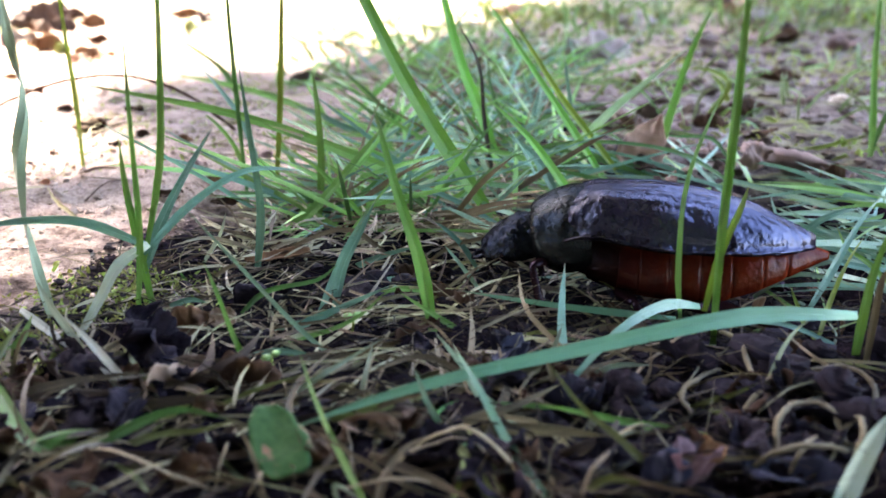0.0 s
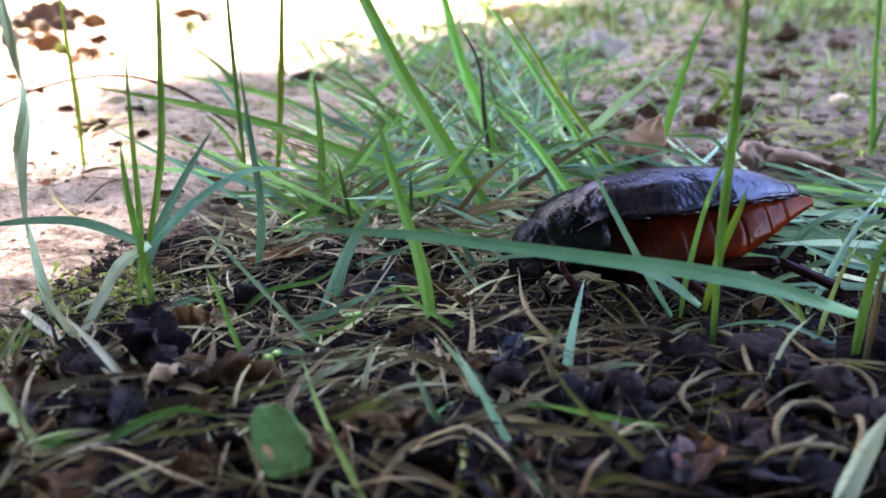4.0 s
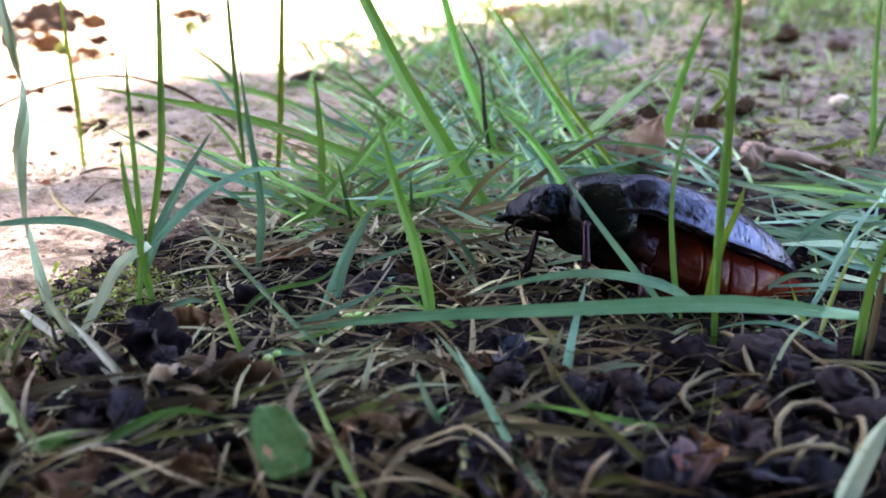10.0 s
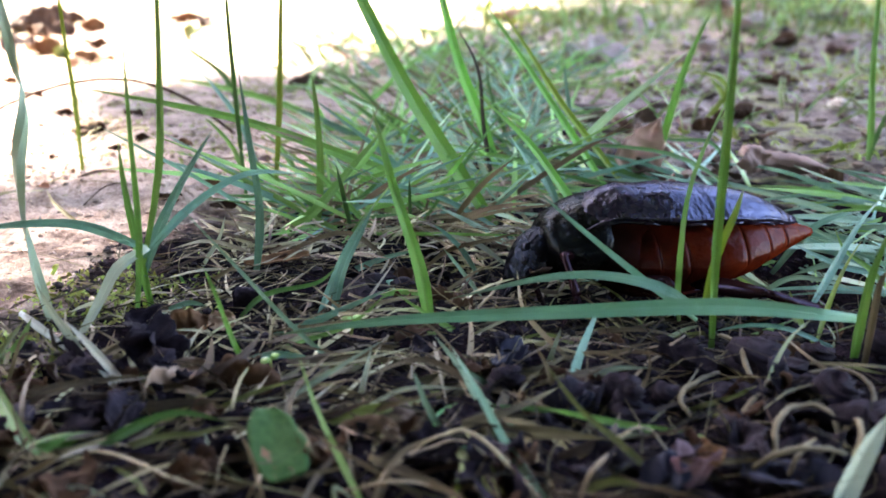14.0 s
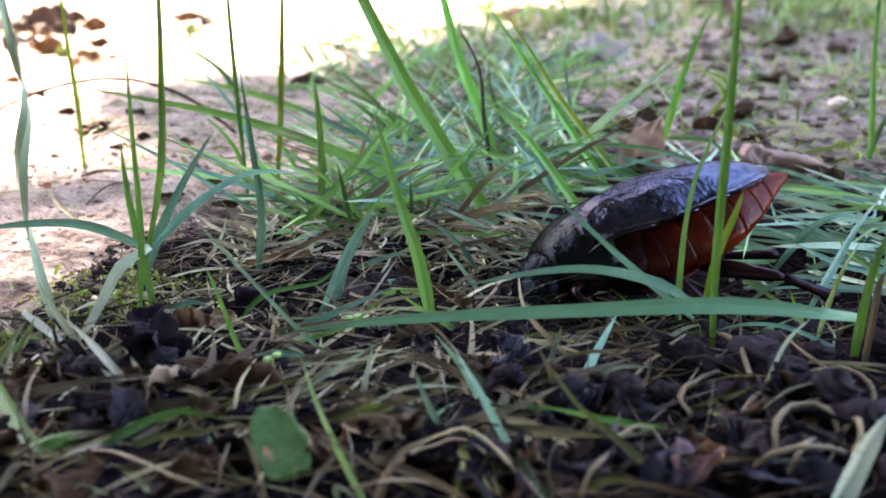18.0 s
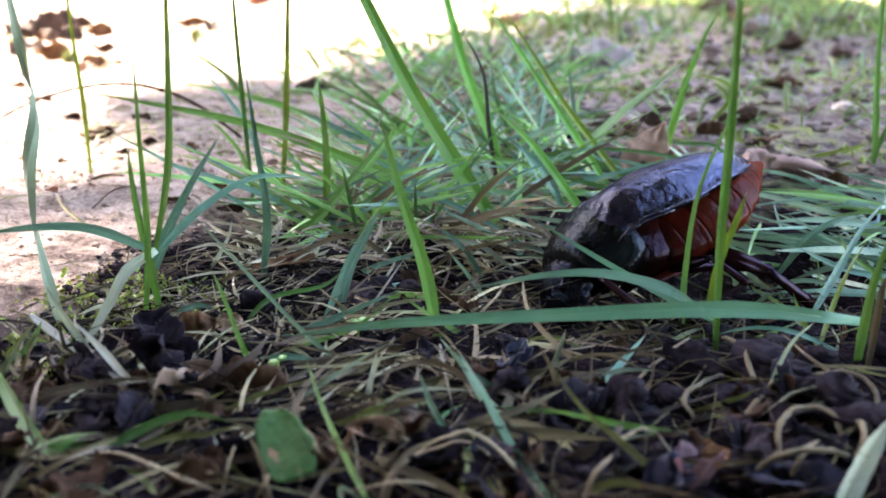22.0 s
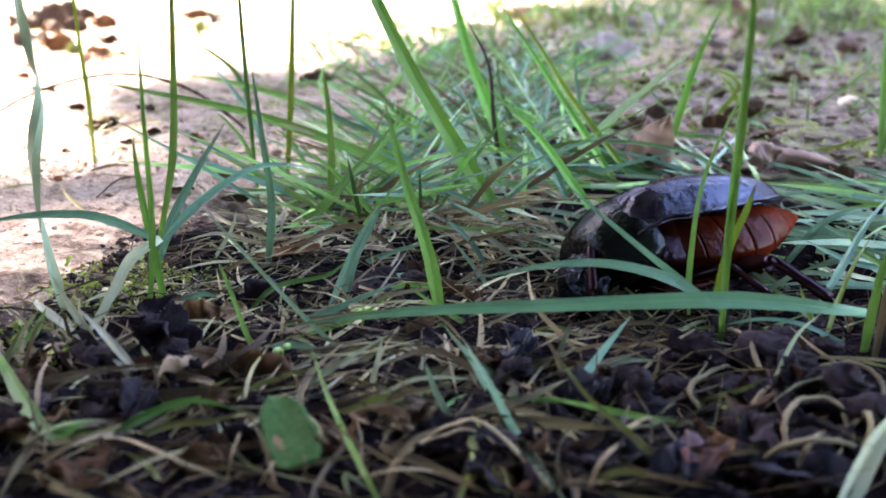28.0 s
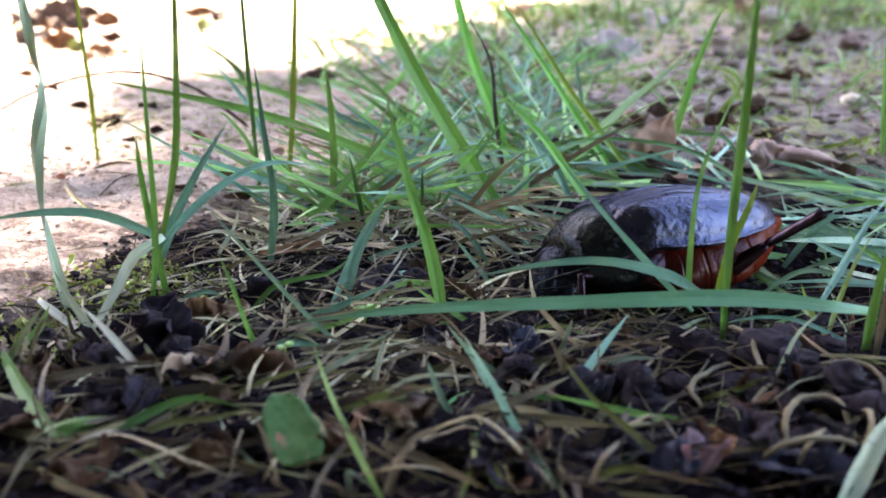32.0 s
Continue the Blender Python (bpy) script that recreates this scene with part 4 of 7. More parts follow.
def hay_bits():
    """Roots and single straws that stand out in the humus."""
    root(((31.4, 84.6, 0.3), (32.3, 80.8, 1.2), (31.1, 74.0, 1.2), (31.0, 70.1, 0.3)), 0.61)
    root(((27.2, 66.2, 0.3), (30.2, 69.7, 1.2), (33.5, 73.5, 1.2), (36.0, 75.9, 0.3)), 0.54)
    root(((35.2, 74.7, 0.3), (38.2, 74.6, 1.2), (41.3, 75.0, 1.2), (42.3, 71.8, 1.2), (39.8, 65.2, 0.3)), 0.55)
    root(((23.5, 67.6, 0.3), (23.0, 69.7, 1.2), (25.0, 72.3, 1.2), (28.8, 76.2, 0.3)), 0.51)
    root(((28.7, 60.4, 0.6), (30.0, 63.8, 2.4), (32.9, 66.2, 2.4), (35.1, 65.2, 2.4), (35.5, 62.1, 0.6)), 0.58)
    root(((26.0, 58.8, 0.6), (28.0, 58.7, 2.4), (31.7, 59.5, 2.4), (35.2, 61.3, 0.6)), 0.61)
    root(((29.0, 58.1, 0.6), (29.9, 58.7, 2.4), (33.8, 63.9, 0.6)), 0.45)
    root(((34.9, 63.0, 0.6), (37.0, 63.8, 2.4), (36.2, 61.2, 2.4), (34.2, 58.1, 0.6)), 0.56)
    root(((26.2, 65.2, 0.3), (28.1, 65.2, 1.2), (31.7, 66.2, 0.3)), 0.33)
    root(((14.9, 67.6, 0.3), (18.9, 72.9, 1.2), (23.0, 78.2, 1.2), (27.6, 84.6, 0.3)), 0.43, material=STRAW, label="dry bent grass stalk on dark humus", flat=0.35)
    root(((15.9, 78.0, 0.3), (20.2, 78.9, 1.2), (25.4, 80.4, 1.2), (31.1, 80.6, 0.3)), 0.43, material=STRAW, label="dry bent grass stalk on dark humus", flat=0.35)
    root(((14.5, 61.3, 0.6), (15.4, 61.2, 2.4), (18.1, 62.5, 2.4), (19.9, 61.3, 0.6)), 0.47, material=STRAW, label="dry bent grass stalk on dark humus", flat=0.35)
    root(((11.1, 55.1, 0.6), (12.7, 57.1, 2.4), (16.2, 62.1, 0.6)), 0.51, material=STRAW, label="dry bent grass stalk on dark humus", flat=0.35)
    root(((-5.5, 53.7, 0.6), (-4.3, 56.3, 2.4), (-1.1, 59.5, 2.4), (2.2, 60.3, 2.4), (5.5, 58.1, 0.6)), 0.43, material=STRAW, label="dry bent grass stalk on dark humus", flat=0.35)
    root(((-4.0, 59.2, 0.9), (-0.2, 59.4, 3.6), (3.1, 59.4, 3.6), (7.9, 54.7, 0.9)), 0.61, material=STRAW, label="dry bent grass stalk on dark humus", flat=0.35)
    root(((-7.7, 68.6, 0.3), (-7.3, 76.4, 1.2), (-6.0, 84.6, 0.3)), 0.34, material=STRAW, label="dry bent grass stalk on dark humus", flat=0.35)
    root(((-5.1, 79.9, 0.3), (-1.4, 75.2, 1.2), (2.1, 74.5, 0.3)), 0.39, material=STRAW, label="dry bent grass stalk on dark humus", flat=0.35)
    root(((7.8, 68.1, 0.3), (7.7, 70.7, 1.2), (10.2, 75.2, 1.2), (13.4, 81.2, 0.3)), 0.39, material=STRAW, label="dry bent grass stalk on dark humus", flat=0.35)
    root(((7.1, 76.8, 0.3), (10.0, 78.9, 1.2), (14.5, 84.6, 0.3)), 0.38, material=STRAW, label="dry bent grass stalk on dark humus", flat=0.35)
    root(((-7.3, 63.4, 0.3), (-4.2, 63.0, 1.2), (-1.2, 61.7, 0.3)), 0.49, material=STRAW, label="dry bent grass stalk on dark humus", flat=0.35)
    root(((-31.6, 61.3, 0.6), (-27.5, 58.7, 2.4), (-21.8, 55.6, 2.4), (-18.4, 55.8, 0.6)), 0.47, material=STRAW, label="dry bent grass stalk on dark humus", flat=0.35)
    root(((-18.3, 55.1, 0.6), (-18.1, 58.7, 2.4), (-18.7, 64.8, 0.6)), 0.25, material=STRAW, label="dry bent grass stalk on dark humus", flat=0.35)
    root(((-15.5, 55.1, 0.6), (-14.5, 54.9, 2.4), (-14.9, 58.8, 0.6)), 0.33, material=STRAW, label="dry bent grass stalk on dark humus", flat=0.35)
    root(((-8.4, 55.8, 0.6), (-3.7, 54.9, 2.4), (0.3, 56.5, 0.6)), 0.51, material=STRAW, label="dry bent grass stalk on dark humus", flat=0.35)
    root(((-25.5, 72.2, 0.3), (-23.0, 67.6, 1.2), (-22.4, 67.1, 0.3)), 0.31, material=STRAW, label="dry bent grass stalk on dark humus", flat=0.35)
    root(((-12.6, 72.2, 0.3), (-9.2, 72.9, 1.2), (-4.6, 70.7, 1.2), (-1.4, 73.3, 0.3)), 0.40, material=STRAW, label="dry bent grass stalk on dark humus", flat=0.35)
    root(((-0.3, 111.5, 0.3), (4.6, 113.7, 1.2), (9.9, 118.6, 1.2), (12.5, 118.6, 0.3)), 0.52, material=STRAW, label="dry bent grass stalk on dark humus", flat=0.35)
    root(((-11.7, 111.5, 0.3), (-7.0, 116.1, 1.2), (-0.4, 122.6, 1.2), (6.7, 123.9, 0.3)), 0.58, material=STRAW, label="dry bent grass stalk on dark humus", flat=0.35)
    root(((-18.8, 116.2, 0.3), (-14.0, 118.6, 1.2), (-8.3, 122.5, 0.3)), 0.47, material=STRAW, label="dry bent grass stalk on dark humus", flat=0.35)
    root(((3.1, 89.1, 0.3), (6.0, 93.6, 1.2), (8.8, 103.0, 0.3)), 0.48, material=STRAW, label="dry bent grass stalk on dark humus", flat=0.35)
    root(((-151.2, 563.1, 0.2), (-131.0, 439.3, 0.7), (-121.2, 350.6, 0.7), (-119.1, 308.4, 0.2)), 1.17, material=MULCH, label="thin brown twig lying on sunlit sand", flat=0.9, name="twig")
    root(((-59.7, 132.3, 0.2), (-59.6, 141.0, 0.7), (-58.4, 145.6, 0.2)), 0.30, material=MULCH, label="thin brown twig lying on sunlit sand", flat=0.9, name="twig")
    root(((-189.4, 375.1, 0.2), (-198.4, 422.6, 0.7), (-182.4, 417.3, 0.2)), 0.99, material=MULCH, label="thin brown twig lying on sunlit sand", flat=0.9, name="twig")
    root(((-46.2, 183.9, 0.0), (-53.2, 183.9, 6.1), (-60.2, 183.9, 10.1), (-69.2, 183.9, 12.4), (-78.6, 183.9, 12.1), (-87.6, 183.9, 10.1), (-95.6, 183.9, 7.1), (-104.0, 183.9, 3.0)), 0.75, MULCH, "thin dry brown stalk arching over sunlit sand", 0.9, "dry_stalk")


hay_bits()

def seedling(x, y, size, turn, label):
    """A sprout with a short stalk and two rounded leaflets."""
    ob = new("seedling")
    base = Vector((x, y, 0)) * MM
    base.z = ground_z(base.x, base.y)
    ob.location = base
    tagged(ob, label, "seedling")
    top = Vector((0.3, 0, 2.2)) * MM
    bm = bmesh.new()
    tube(bm, [Vector((0, 0, -0.0005)), top * 0.5 + Vector((0.0002, 0, 0)), top], [0.00014] * 3, 6)
    part("stalk", bm, LIME, ob)
    for k in (-1, 1):
        bm = bmesh.new()
        d = Vector((math.cos(turn), math.sin(turn), 0)) * k
        n = Vector((0, -0.45, 0.9)).normalized()
        d = (d - n * d.dot(n)).normalized()
        s = n.cross(d)
        loops = []
        for lift in (0.05, -0.06):
            loops.append([bm.verts.new(top + (d * (1.05 + math.cos(a)) + s * 0.8 * math.sin(a) + n * (lift + 0.12 * abs(math.cos(a)))) * size * MM) for a in (j * math.tau / 14 for j in range(14))])
        bm.faces.new(loops[0])
        bm.faces.new(list(reversed(loops[1])))
        for j in range(14):
            bm.faces.new((loops[0][j], loops[1][j], loops[1][(j + 1) % 14], loops[0][(j + 1) % 14]))
        bmesh.ops.recalc_face_normals(bm, faces=bm.faces)
        part("leaflet", bm, GREEN, ob)


seedling(-10.4, 85.0, 0.55, 0.2, "tiny bright green two-leaved seedling in the litter")
seedling(-17.7, 75.2, 0.50, 0.6, "tiny pale green two-leaved seedling in the litter")

# ---- grass ----
left_tuft = tuft("grass_tuft", -35.5, 91, "upright tuft of green and withered grass at the sand's edge")
edge_tuft = tuft("grass_tuft", -42, 82, "grass tuft with bleached stalks and a twisted leaf")
right_tuft = tuft("grass_tuft", 50, 80, "green stem with a dry sheath and a bleached stalk")
front_stem = tuft("grass_tuft", 26.6, 80.5, "upright folded green grass stem with a side leaf")
blade(left_tuft, ((-36.2, 89.7, 0.0), (-34.7, 89.7, 10.0), (-34.1, 89.7, 22.5), (-33.5, 89.7, 33.6)), 0.81, GREEN)
blade(left_tuft, ((-35.0, 91.6, 0.0), (-35.8, 91.6, 8.6), (-36.3, 91.6, 15.5), (-36.3, 91.6, 21.1)), 1.03, GREEN)
blade(left_tuft, ((-35.6, 92.1, 5.6), (-32.3, 92.1, 17.4), (-30.9, 92.1, 28.9), (-30.1, 92.1, 38.3), (-29.3, 92.1, 47.9)), 0.88, GREEN)
blade(left_tuft, ((-35.2, 92.1, 5.6), (-33.7, 94.1, 9.9), (-31.1, 96.1, 14.9), (-27.4, 98.1, 20.8)), 1.35, BLUE)
blade(left_tuft, ((-34.5, 92.1, 7.7), (-30.4, 96.1, 11.7), (-24.2, 100.1, 14.8), (-17.5, 104.1, 13.6)), 1.07, BLUE)
blade(left_tuft, ((-35.7, 91.3, 8.6), (-41.0, 89.9, 11.5), (-47.3, 88.6, 12.1), (-53.1, 87.3, 11.6)), 1.19, TEAL)
blade(left_tuft, ((-35.1, 90.3, 8.0), (-37.0, 88.3, 7.0), (-38.8, 86.3, 3.7), (-40.3, 84.3, 1.0), (-41.5, 82.3, -0.8)), 1.45, PALE)
blade(left_tuft, ((-33.8, 89.7, 0.0), (-30.3, 89.7, 1.8), (-27.7, 89.7, 1.5)), 0.81, TEAL)
blade(edge_tuft, ((-46.5, 89.7, 0.0), (-47.3, 89.7, 8.6), (-47.0, 89.7, 18.1), (-45.4, 89.7, 25.0), (-45.5, 89.7, 30.7), (-45.9, 89.7, 38.4), (-46.2, 89.7, 46.3)), 1.75, GREY, twist=520, fold=0.45)
blade(edge_tuft, ((-38.9, 80.5, 0.0), (-40.7, 80.5, 3.4), (-41.9, 80.5, 6.1), (-42.6, 80.5, 8.4)), 0.86, PALE)
blade(edge_tuft, ((-44.0, 84.4, 0.0), (-44.7, 83.4, 2.1), (-45.4, 82.4, 3.8)), 0.70, WHITE)
blade(edge_tuft, ((-30.8, 72.3, 0.0), (-32.9, 72.3, 3.4), (-34.8, 72.3, 6.2), (-36.5, 72.3, 8.3)), 0.84, WHITE)
blade(edge_tuft, ((-31.4, 71.7, 0.0), (-32.4, 71.7, 1.8), (-33.5, 71.7, 3.0)), 0.78, WHITE)
blade(edge_tuft, ((-45.9, 83.8, 0.0), (-47.9, 83.8, -3.6), (-46.4, 83.8, -6.5)), 0.64, STRAW)
blade(edge_tuft, ((-40.6, 78.6, 0.0), (-40.9, 78.6, 2.7), (-41.1, 78.6, 4.7)), 0.54, STEM)
blade(edge_tuft, ((-47.2, 78.6, 0.0), (-45.6, 80.1, 1.2), (-44.3, 81.6, 3.9)), 1.08, GREEN)
blade(edge_tuft, ((-44.3, 71.7, 0.0), (-42.8, 71.7, -3.6), (-38.4, 71.7, -4.6)), 1.23, DEEP)
blade(edge_tuft, ((-43.5, 72.8, 0.0), (-41.0, 72.8, 5.7), (-39.3, 72.8, 6.3)), 0.45, STRAW)
blade(None, ((-68.9, 154.7, 0.0), (-68.3, 154.7, 13.0), (-68.4, 154.7, 22.3), (-68.3, 154.7, 34.1), (-68.2, 154.7, 46.4)), 0.98, LIME)
clump = tuft("grass_tuft", -28.8, 138.3, "upright tuft of yellowish and dark green blades by the sand")
blade(clump, ((-28.8, 138.3, 0.0), (-27.2, 138.3, 14.3), (-26.1, 138.3, 27.2), (-25.5, 138.3, 35.1), (-24.8, 138.3, 43.3)), 0.98, LIME)
blade(clump, ((-32.3, 132.0, 0.0), (-32.6, 132.0, 12.9), (-32.8, 132.0, 25.4), (-32.8, 132.0, 35.4), (-32.7, 132.0, 45.9)), 0.75, DEEP)
blade(clump, ((-31.8, 143.4, 0.0), (-36.5, 150.0, 9.8), (-42.8, 156.7, 15.8), (-48.0, 163.4, 18.5)), 0.91, BLUE)
blade(None, ((-36.2, 147.7, 0.0), (-37.4, 147.7, 5.1), (-40.1, 147.7, 9.3), (-42.7, 147.7, 11.9)), 0.83, GREEN)
blade(None, ((-24.6, 101.8, 0.0), (-23.4, 101.8, 8.7), (-23.9, 101.8, 17.6), (-24.6, 101.8, 27.4)), 1.12, TEAL)
blade(None, ((-52.5, 214.4, 0.0), (-55.9, 216.4, 7.7), (-63.2, 218.4, 13.1), (-70.3, 220.4, 17.1)), 1.46, DEEP)
blade(None, ((-31.3, 203.9, 0.0), (-42.4, 205.3, 3.9), (-56.4, 206.6, 7.2), (-66.1, 207.9, 8.6)), 1.54, GREEN)
clump = tuft("grass_tuft", -0.4, 138.3, "upright tuft of mid-green and bluish-green blades behind the beetle")
blade(clump, ((-0.4, 138.3, 0.0), (-13.6, 135.6, 6.8), (-33.1, 132.9, 14.7), (-57.0, 130.3, 20.2)), 1.96, GREEN)
blade(clump, ((1.6, 143.4, 0.0), (-6.5, 143.4, 1.1), (-16.4, 143.4, 4.7), (-26.2, 143.4, 7.8)), 1.42, TEAL)
clump = tuft("grass_tuft", -19.3, 123.4, "upright tuft of mid-green blades behind the beetle")
blade(clump, ((-19.3, 123.4, 0.0), (-18.5, 123.4, 9.6), (-18.7, 123.4, 18.3), (-19.1, 123.4, 23.4)), 1.15, GREEN)
blade(clump, ((-23.6, 124.7, 0.0), (-16.8, 129.4, 4.2), (-11.1, 134.1, 9.6), (-8.5, 138.7, 13.7)), 1.07, GREEN)
blade(None, ((-34.3, 177.5, 0.0), (-42.5, 177.5, -2.5), (-47.8, 177.5, -6.3)), 1.11, LIME)
blade(None, ((-26.9, 150.7, 0.0), (-29.7, 150.7, 5.4), (-32.6, 150.7, 8.1)), 0.95, GREEN)
clump = tuft("grass_tuft", -1.2, 86.7, "upright tuft of mid-green blades on dark humus")
blade(clump, ((-1.2, 86.7, 0.0), (-2.5, 88.0, 7.2), (-5.3, 89.3, 16.2), (-7.6, 90.7, 25.1)), 1.57, GREEN)
blade(clump, ((2.3, 85.2, 0.0), (-0.9, 85.2, 2.1), (-5.3, 85.2, 5.3)), 0.64, GREEN)
clump = tuft("grass_tuft", 7.9, 125.3, "upright tuft of bright green and pale bluish blades behind the beetle")
blade(clump, ((7.9, 125.3, 0.0), (1.4, 125.3, 10.0), (-5.8, 125.3, 22.1), (-12.6, 125.3, 35.8), (-19.6, 125.3, 49.7)), 2.6, VIVID)
blade(clump, ((24.0, 122.0, -1.0), (18.5, 122.0, 6.4), (12.8, 122.0, 13.8), (5.5, 122.0, 20.5)), 1.45, VIVID)
blade(clump, ((8.4, 122.1, 0.0), (1.4, 122.1, 4.1), (-5.5, 122.1, 6.4), (-12.4, 122.1, 7.3)), 0.88, BLUE)
blade(None, ((10.9, 154.7, 0.0), (7.0, 154.7, 10.9), (3.2, 154.7, 20.3), (-0.6, 154.7, 34.1), (-4.5, 154.7, 48.3)), 2.17, VIVID)
clump = tuft("grass_tuft", 32.0, 143.4, "upright tuft of bright green blades behind the beetle")
blade(clump, ((30.4, 143.0, -1.3), (22.2, 143.0, 10.7), (14.1, 143.0, 22.2), (6.2, 143.0, 33.2)), 1.35, VIVID, fold=0.5)
blade(clump, ((35.0, 147.0, -2.5), (28.4, 147.0, 5.7), (20.8, 147.0, 15.1), (14.8, 147.0, 24.0), (8.5, 147.0, 32.9)), 1.25, LIME, fold=0.5)
blade(None, ((9.2, 141.6, 0.0), (7.2, 141.6, 11.7), (6.1, 141.6, 21.3), (2.0, 141.6, 29.1)), 0.80, STEM)
blade(None, ((12.8, 299.8, 0.0), (14.7, 299.8, 8.8), (16.3, 299.8, 23.9), (18.1, 299.8, 40.0)), 1.00, GREEN)
blade(None, ((-3.7, 226.0, 0.0), (0.9, 226.0, 12.8), (7.5, 226.0, 25.8)), 0.77, GREEN)
blade(None, ((5.1, 167.7, 0.0), (6.6, 167.7, 9.4), (7.6, 167.7, 17.3)), 0.70, GREEN)
blade(None, ((14.6, 182.8, 0.0), (10.9, 182.8, 8.8), (9.5, 182.8, 16.8)), 1.01, DEEP)
blade(None, ((40.8, 155.0, -0.5), (42.4, 155.0, 8.4), (44.3, 155.0, 17.7), (46.2, 155.0, 24.0), (48.7, 155.0, 30.1)), 1.45, VIVID, fold=0.5)
blade(None, ((63.8, 168.0, -1.6), (72.3, 168.0, -0.6), (80.2, 168.0, 1.1), (88.5, 168.0, 3.4)), 1.1, LIME)
blade(None, ((69.9, 205.0, 3.8), (68.3, 205.0, 6.6), (65.3, 205.0, 9.6)), 1.6, LIME)
blade(None, ((84.4, 161.0, -1.5), (85.2, 161.0, 2.9), (86.2, 161.0, 7.8)), 0.9, DEEP)
blade(None, ((24.9, 160.0, 10.0), (23.8, 160.0, 15.4), (23.2, 160.0, 19.7)), 0.8, TEAL)
blade(None, ((20.5, 150.0, 0.6), (25.6, 150.0, 6.4), (30.9, 150.0, 12.2), (36.1, 150.0, 16.8), (44.3, 150.0, 23.9)), 1.75, FRESH, fold=0.1)
blade(None, ((84.9, 160.9, 0.0), (84.1, 160.9, 7.4), (82.4, 160.9, 18.3), (80.8, 160.9, 33.8), (79.2, 160.9, 49.6)), 1.46, GREEN)
blade(None, ((95.4, 182.8, 0.0), (86.6, 181.8, -2.6), (77.6, 180.8, -4.4), (64.8, 179.8, -5.0)), 1.26, GREEN)
blade(None, ((91.0, 172.4, 0.0), (92.0, 172.4, 4.2), (93.0, 172.4, 8.4)), 1.20, DEEP)
blade(None, ((56.2, 158.8, 0.0), (52.5, 158.8, 4.5), (45.7, 158.8, 5.1), (35.7, 158.8, 5.9)), 0.78, DEEP)
blade(None, ((62.5, 197.4, 0.0), (67.6, 197.4, 7.4), (63.4, 197.4, 11.4), (56.5, 197.4, 12.1)), 1.22, LIME)
blade(None, ((52.2, 143.4, 0.0), (39.9, 141.4, 6.7), (21.8, 139.4, 8.7), (9.2, 137.4, 5.8)), 0.81, DEEP)
blade(None, ((-6.5, 248.0, 0.0), (5.9, 240.7, -2.8), (21.9, 233.4, -11.9), (34.2, 226.0, -19.8)), 3.01, TEAL)
clump = tuft("grass_tuft", -6.5, 105.8, "flattened tuft of straw-coloured and bluish-green blades beside the beetle")
blade(clump, ((-6.5, 105.8, 0.0), (-12.5, 105.8, 4.9), (-20.3, 105.8, 2.5), (-24.3, 105.8, 0.0)), 0.77, STRAW)
blade(clump, ((-6.9, 99.9, 0.0), (-10.4, 97.2, 0.4), (-15.8, 94.6, -1.5), (-21.8, 91.9, -3.7)), 1.33, TEAL)
blade(clump, ((-1.9, 105.8, 0.0), (1.2, 105.8, 2.5), (7.3, 105.8, 4.1), (11.1, 105.8, 5.3)), 0.62, STRAW)
blade(clump, ((-12.5, 103.7, 0.0), (-7.9, 103.7, 2.0), (-3.3, 103.7, 3.3)), 0.84, TEAL)
clump = tuft("grass_tuft", -13.0, 92.1, "flattened tuft of pale bluish and bluish-green blades beside the beetle")
blade(clump, ((-13.0, 92.1, 0.0), (-12.1, 93.4, 4.3), (-9.8, 94.7, 8.9), (-8.1, 96.1, 12.2)), 1.10, BLUE)
blade(clump, ((-14.6, 90.5, 0.0), (-13.3, 93.1, 2.9), (-11.8, 95.8, 6.3), (-9.1, 98.5, 10.5)), 0.95, TEAL)
blade(clump, ((-11.7, 96.3, 0.0), (-15.8, 94.3, -1.3), (-18.3, 92.3, -2.0), (-23.5, 90.3, -3.3)), 1.00, BLUE)
blade(None, ((-24.0, 117.0, 0.0), (-19.0, 119.0, 3.8), (-13.9, 121.0, 9.4), (-7.9, 123.0, 16.2)), 1.52, GREEN)
clump = tuft("grass_tuft", -10.6, 182.8, "flattened tuft of bluish-green and mid-green blades behind the beetle")
blade(clump, ((-10.6, 182.8, 0.0), (-18.2, 182.8, 0.0), (-28.0, 182.8, 4.5), (-32.9, 182.8, 6.3)), 1.64, TEAL)
blade(clump, ((-3.1, 185.6, 0.0), (-10.8, 187.6, 2.8), (-18.5, 189.6, 8.9), (-23.6, 191.6, 13.6)), 1.66, GREEN)
blade(None, ((-9.8, 150.0, -1.3), (-19.2, 150.0, 2.5), (-27.4, 150.0, 5.5), (-37.0, 150.0, 8.6)), 0.55, STRAW)
blade(None, ((-10.8, 120.7, 0.0), (-15.9, 122.1, 5.5), (-19.4, 123.4, 8.7), (-24.6, 124.7, 11.9)), 0.87, GREEN)
clump = tuft("grass_tuft", 21.4, 139.9, "flattened tuft of mid-green and bluish-green blades behind the beetle")
blade(clump, ((21.4, 139.9, 0.0), (15.3, 139.9, 5.1), (7.4, 139.9, 7.1), (1.6, 139.9, 6.1)), 0.99, GREEN)
blade(clump, ((19.6, 133.5, 0.0), (16.5, 133.5, 5.9), (13.5, 133.5, 9.2), (9.8, 133.5, 12.1)), 1.52, TEAL)
clump = tuft("grass_tuft", 4.3, 105.8, "flattened tuft of pale bluish and withered pale blades beside the beetle")
blade(clump, ((4.3, 105.8, 0.0), (2.8, 105.8, 2.5), (0.5, 105.8, 4.9), (-1.1, 105.8, 6.1)), 0.77, BLUE)
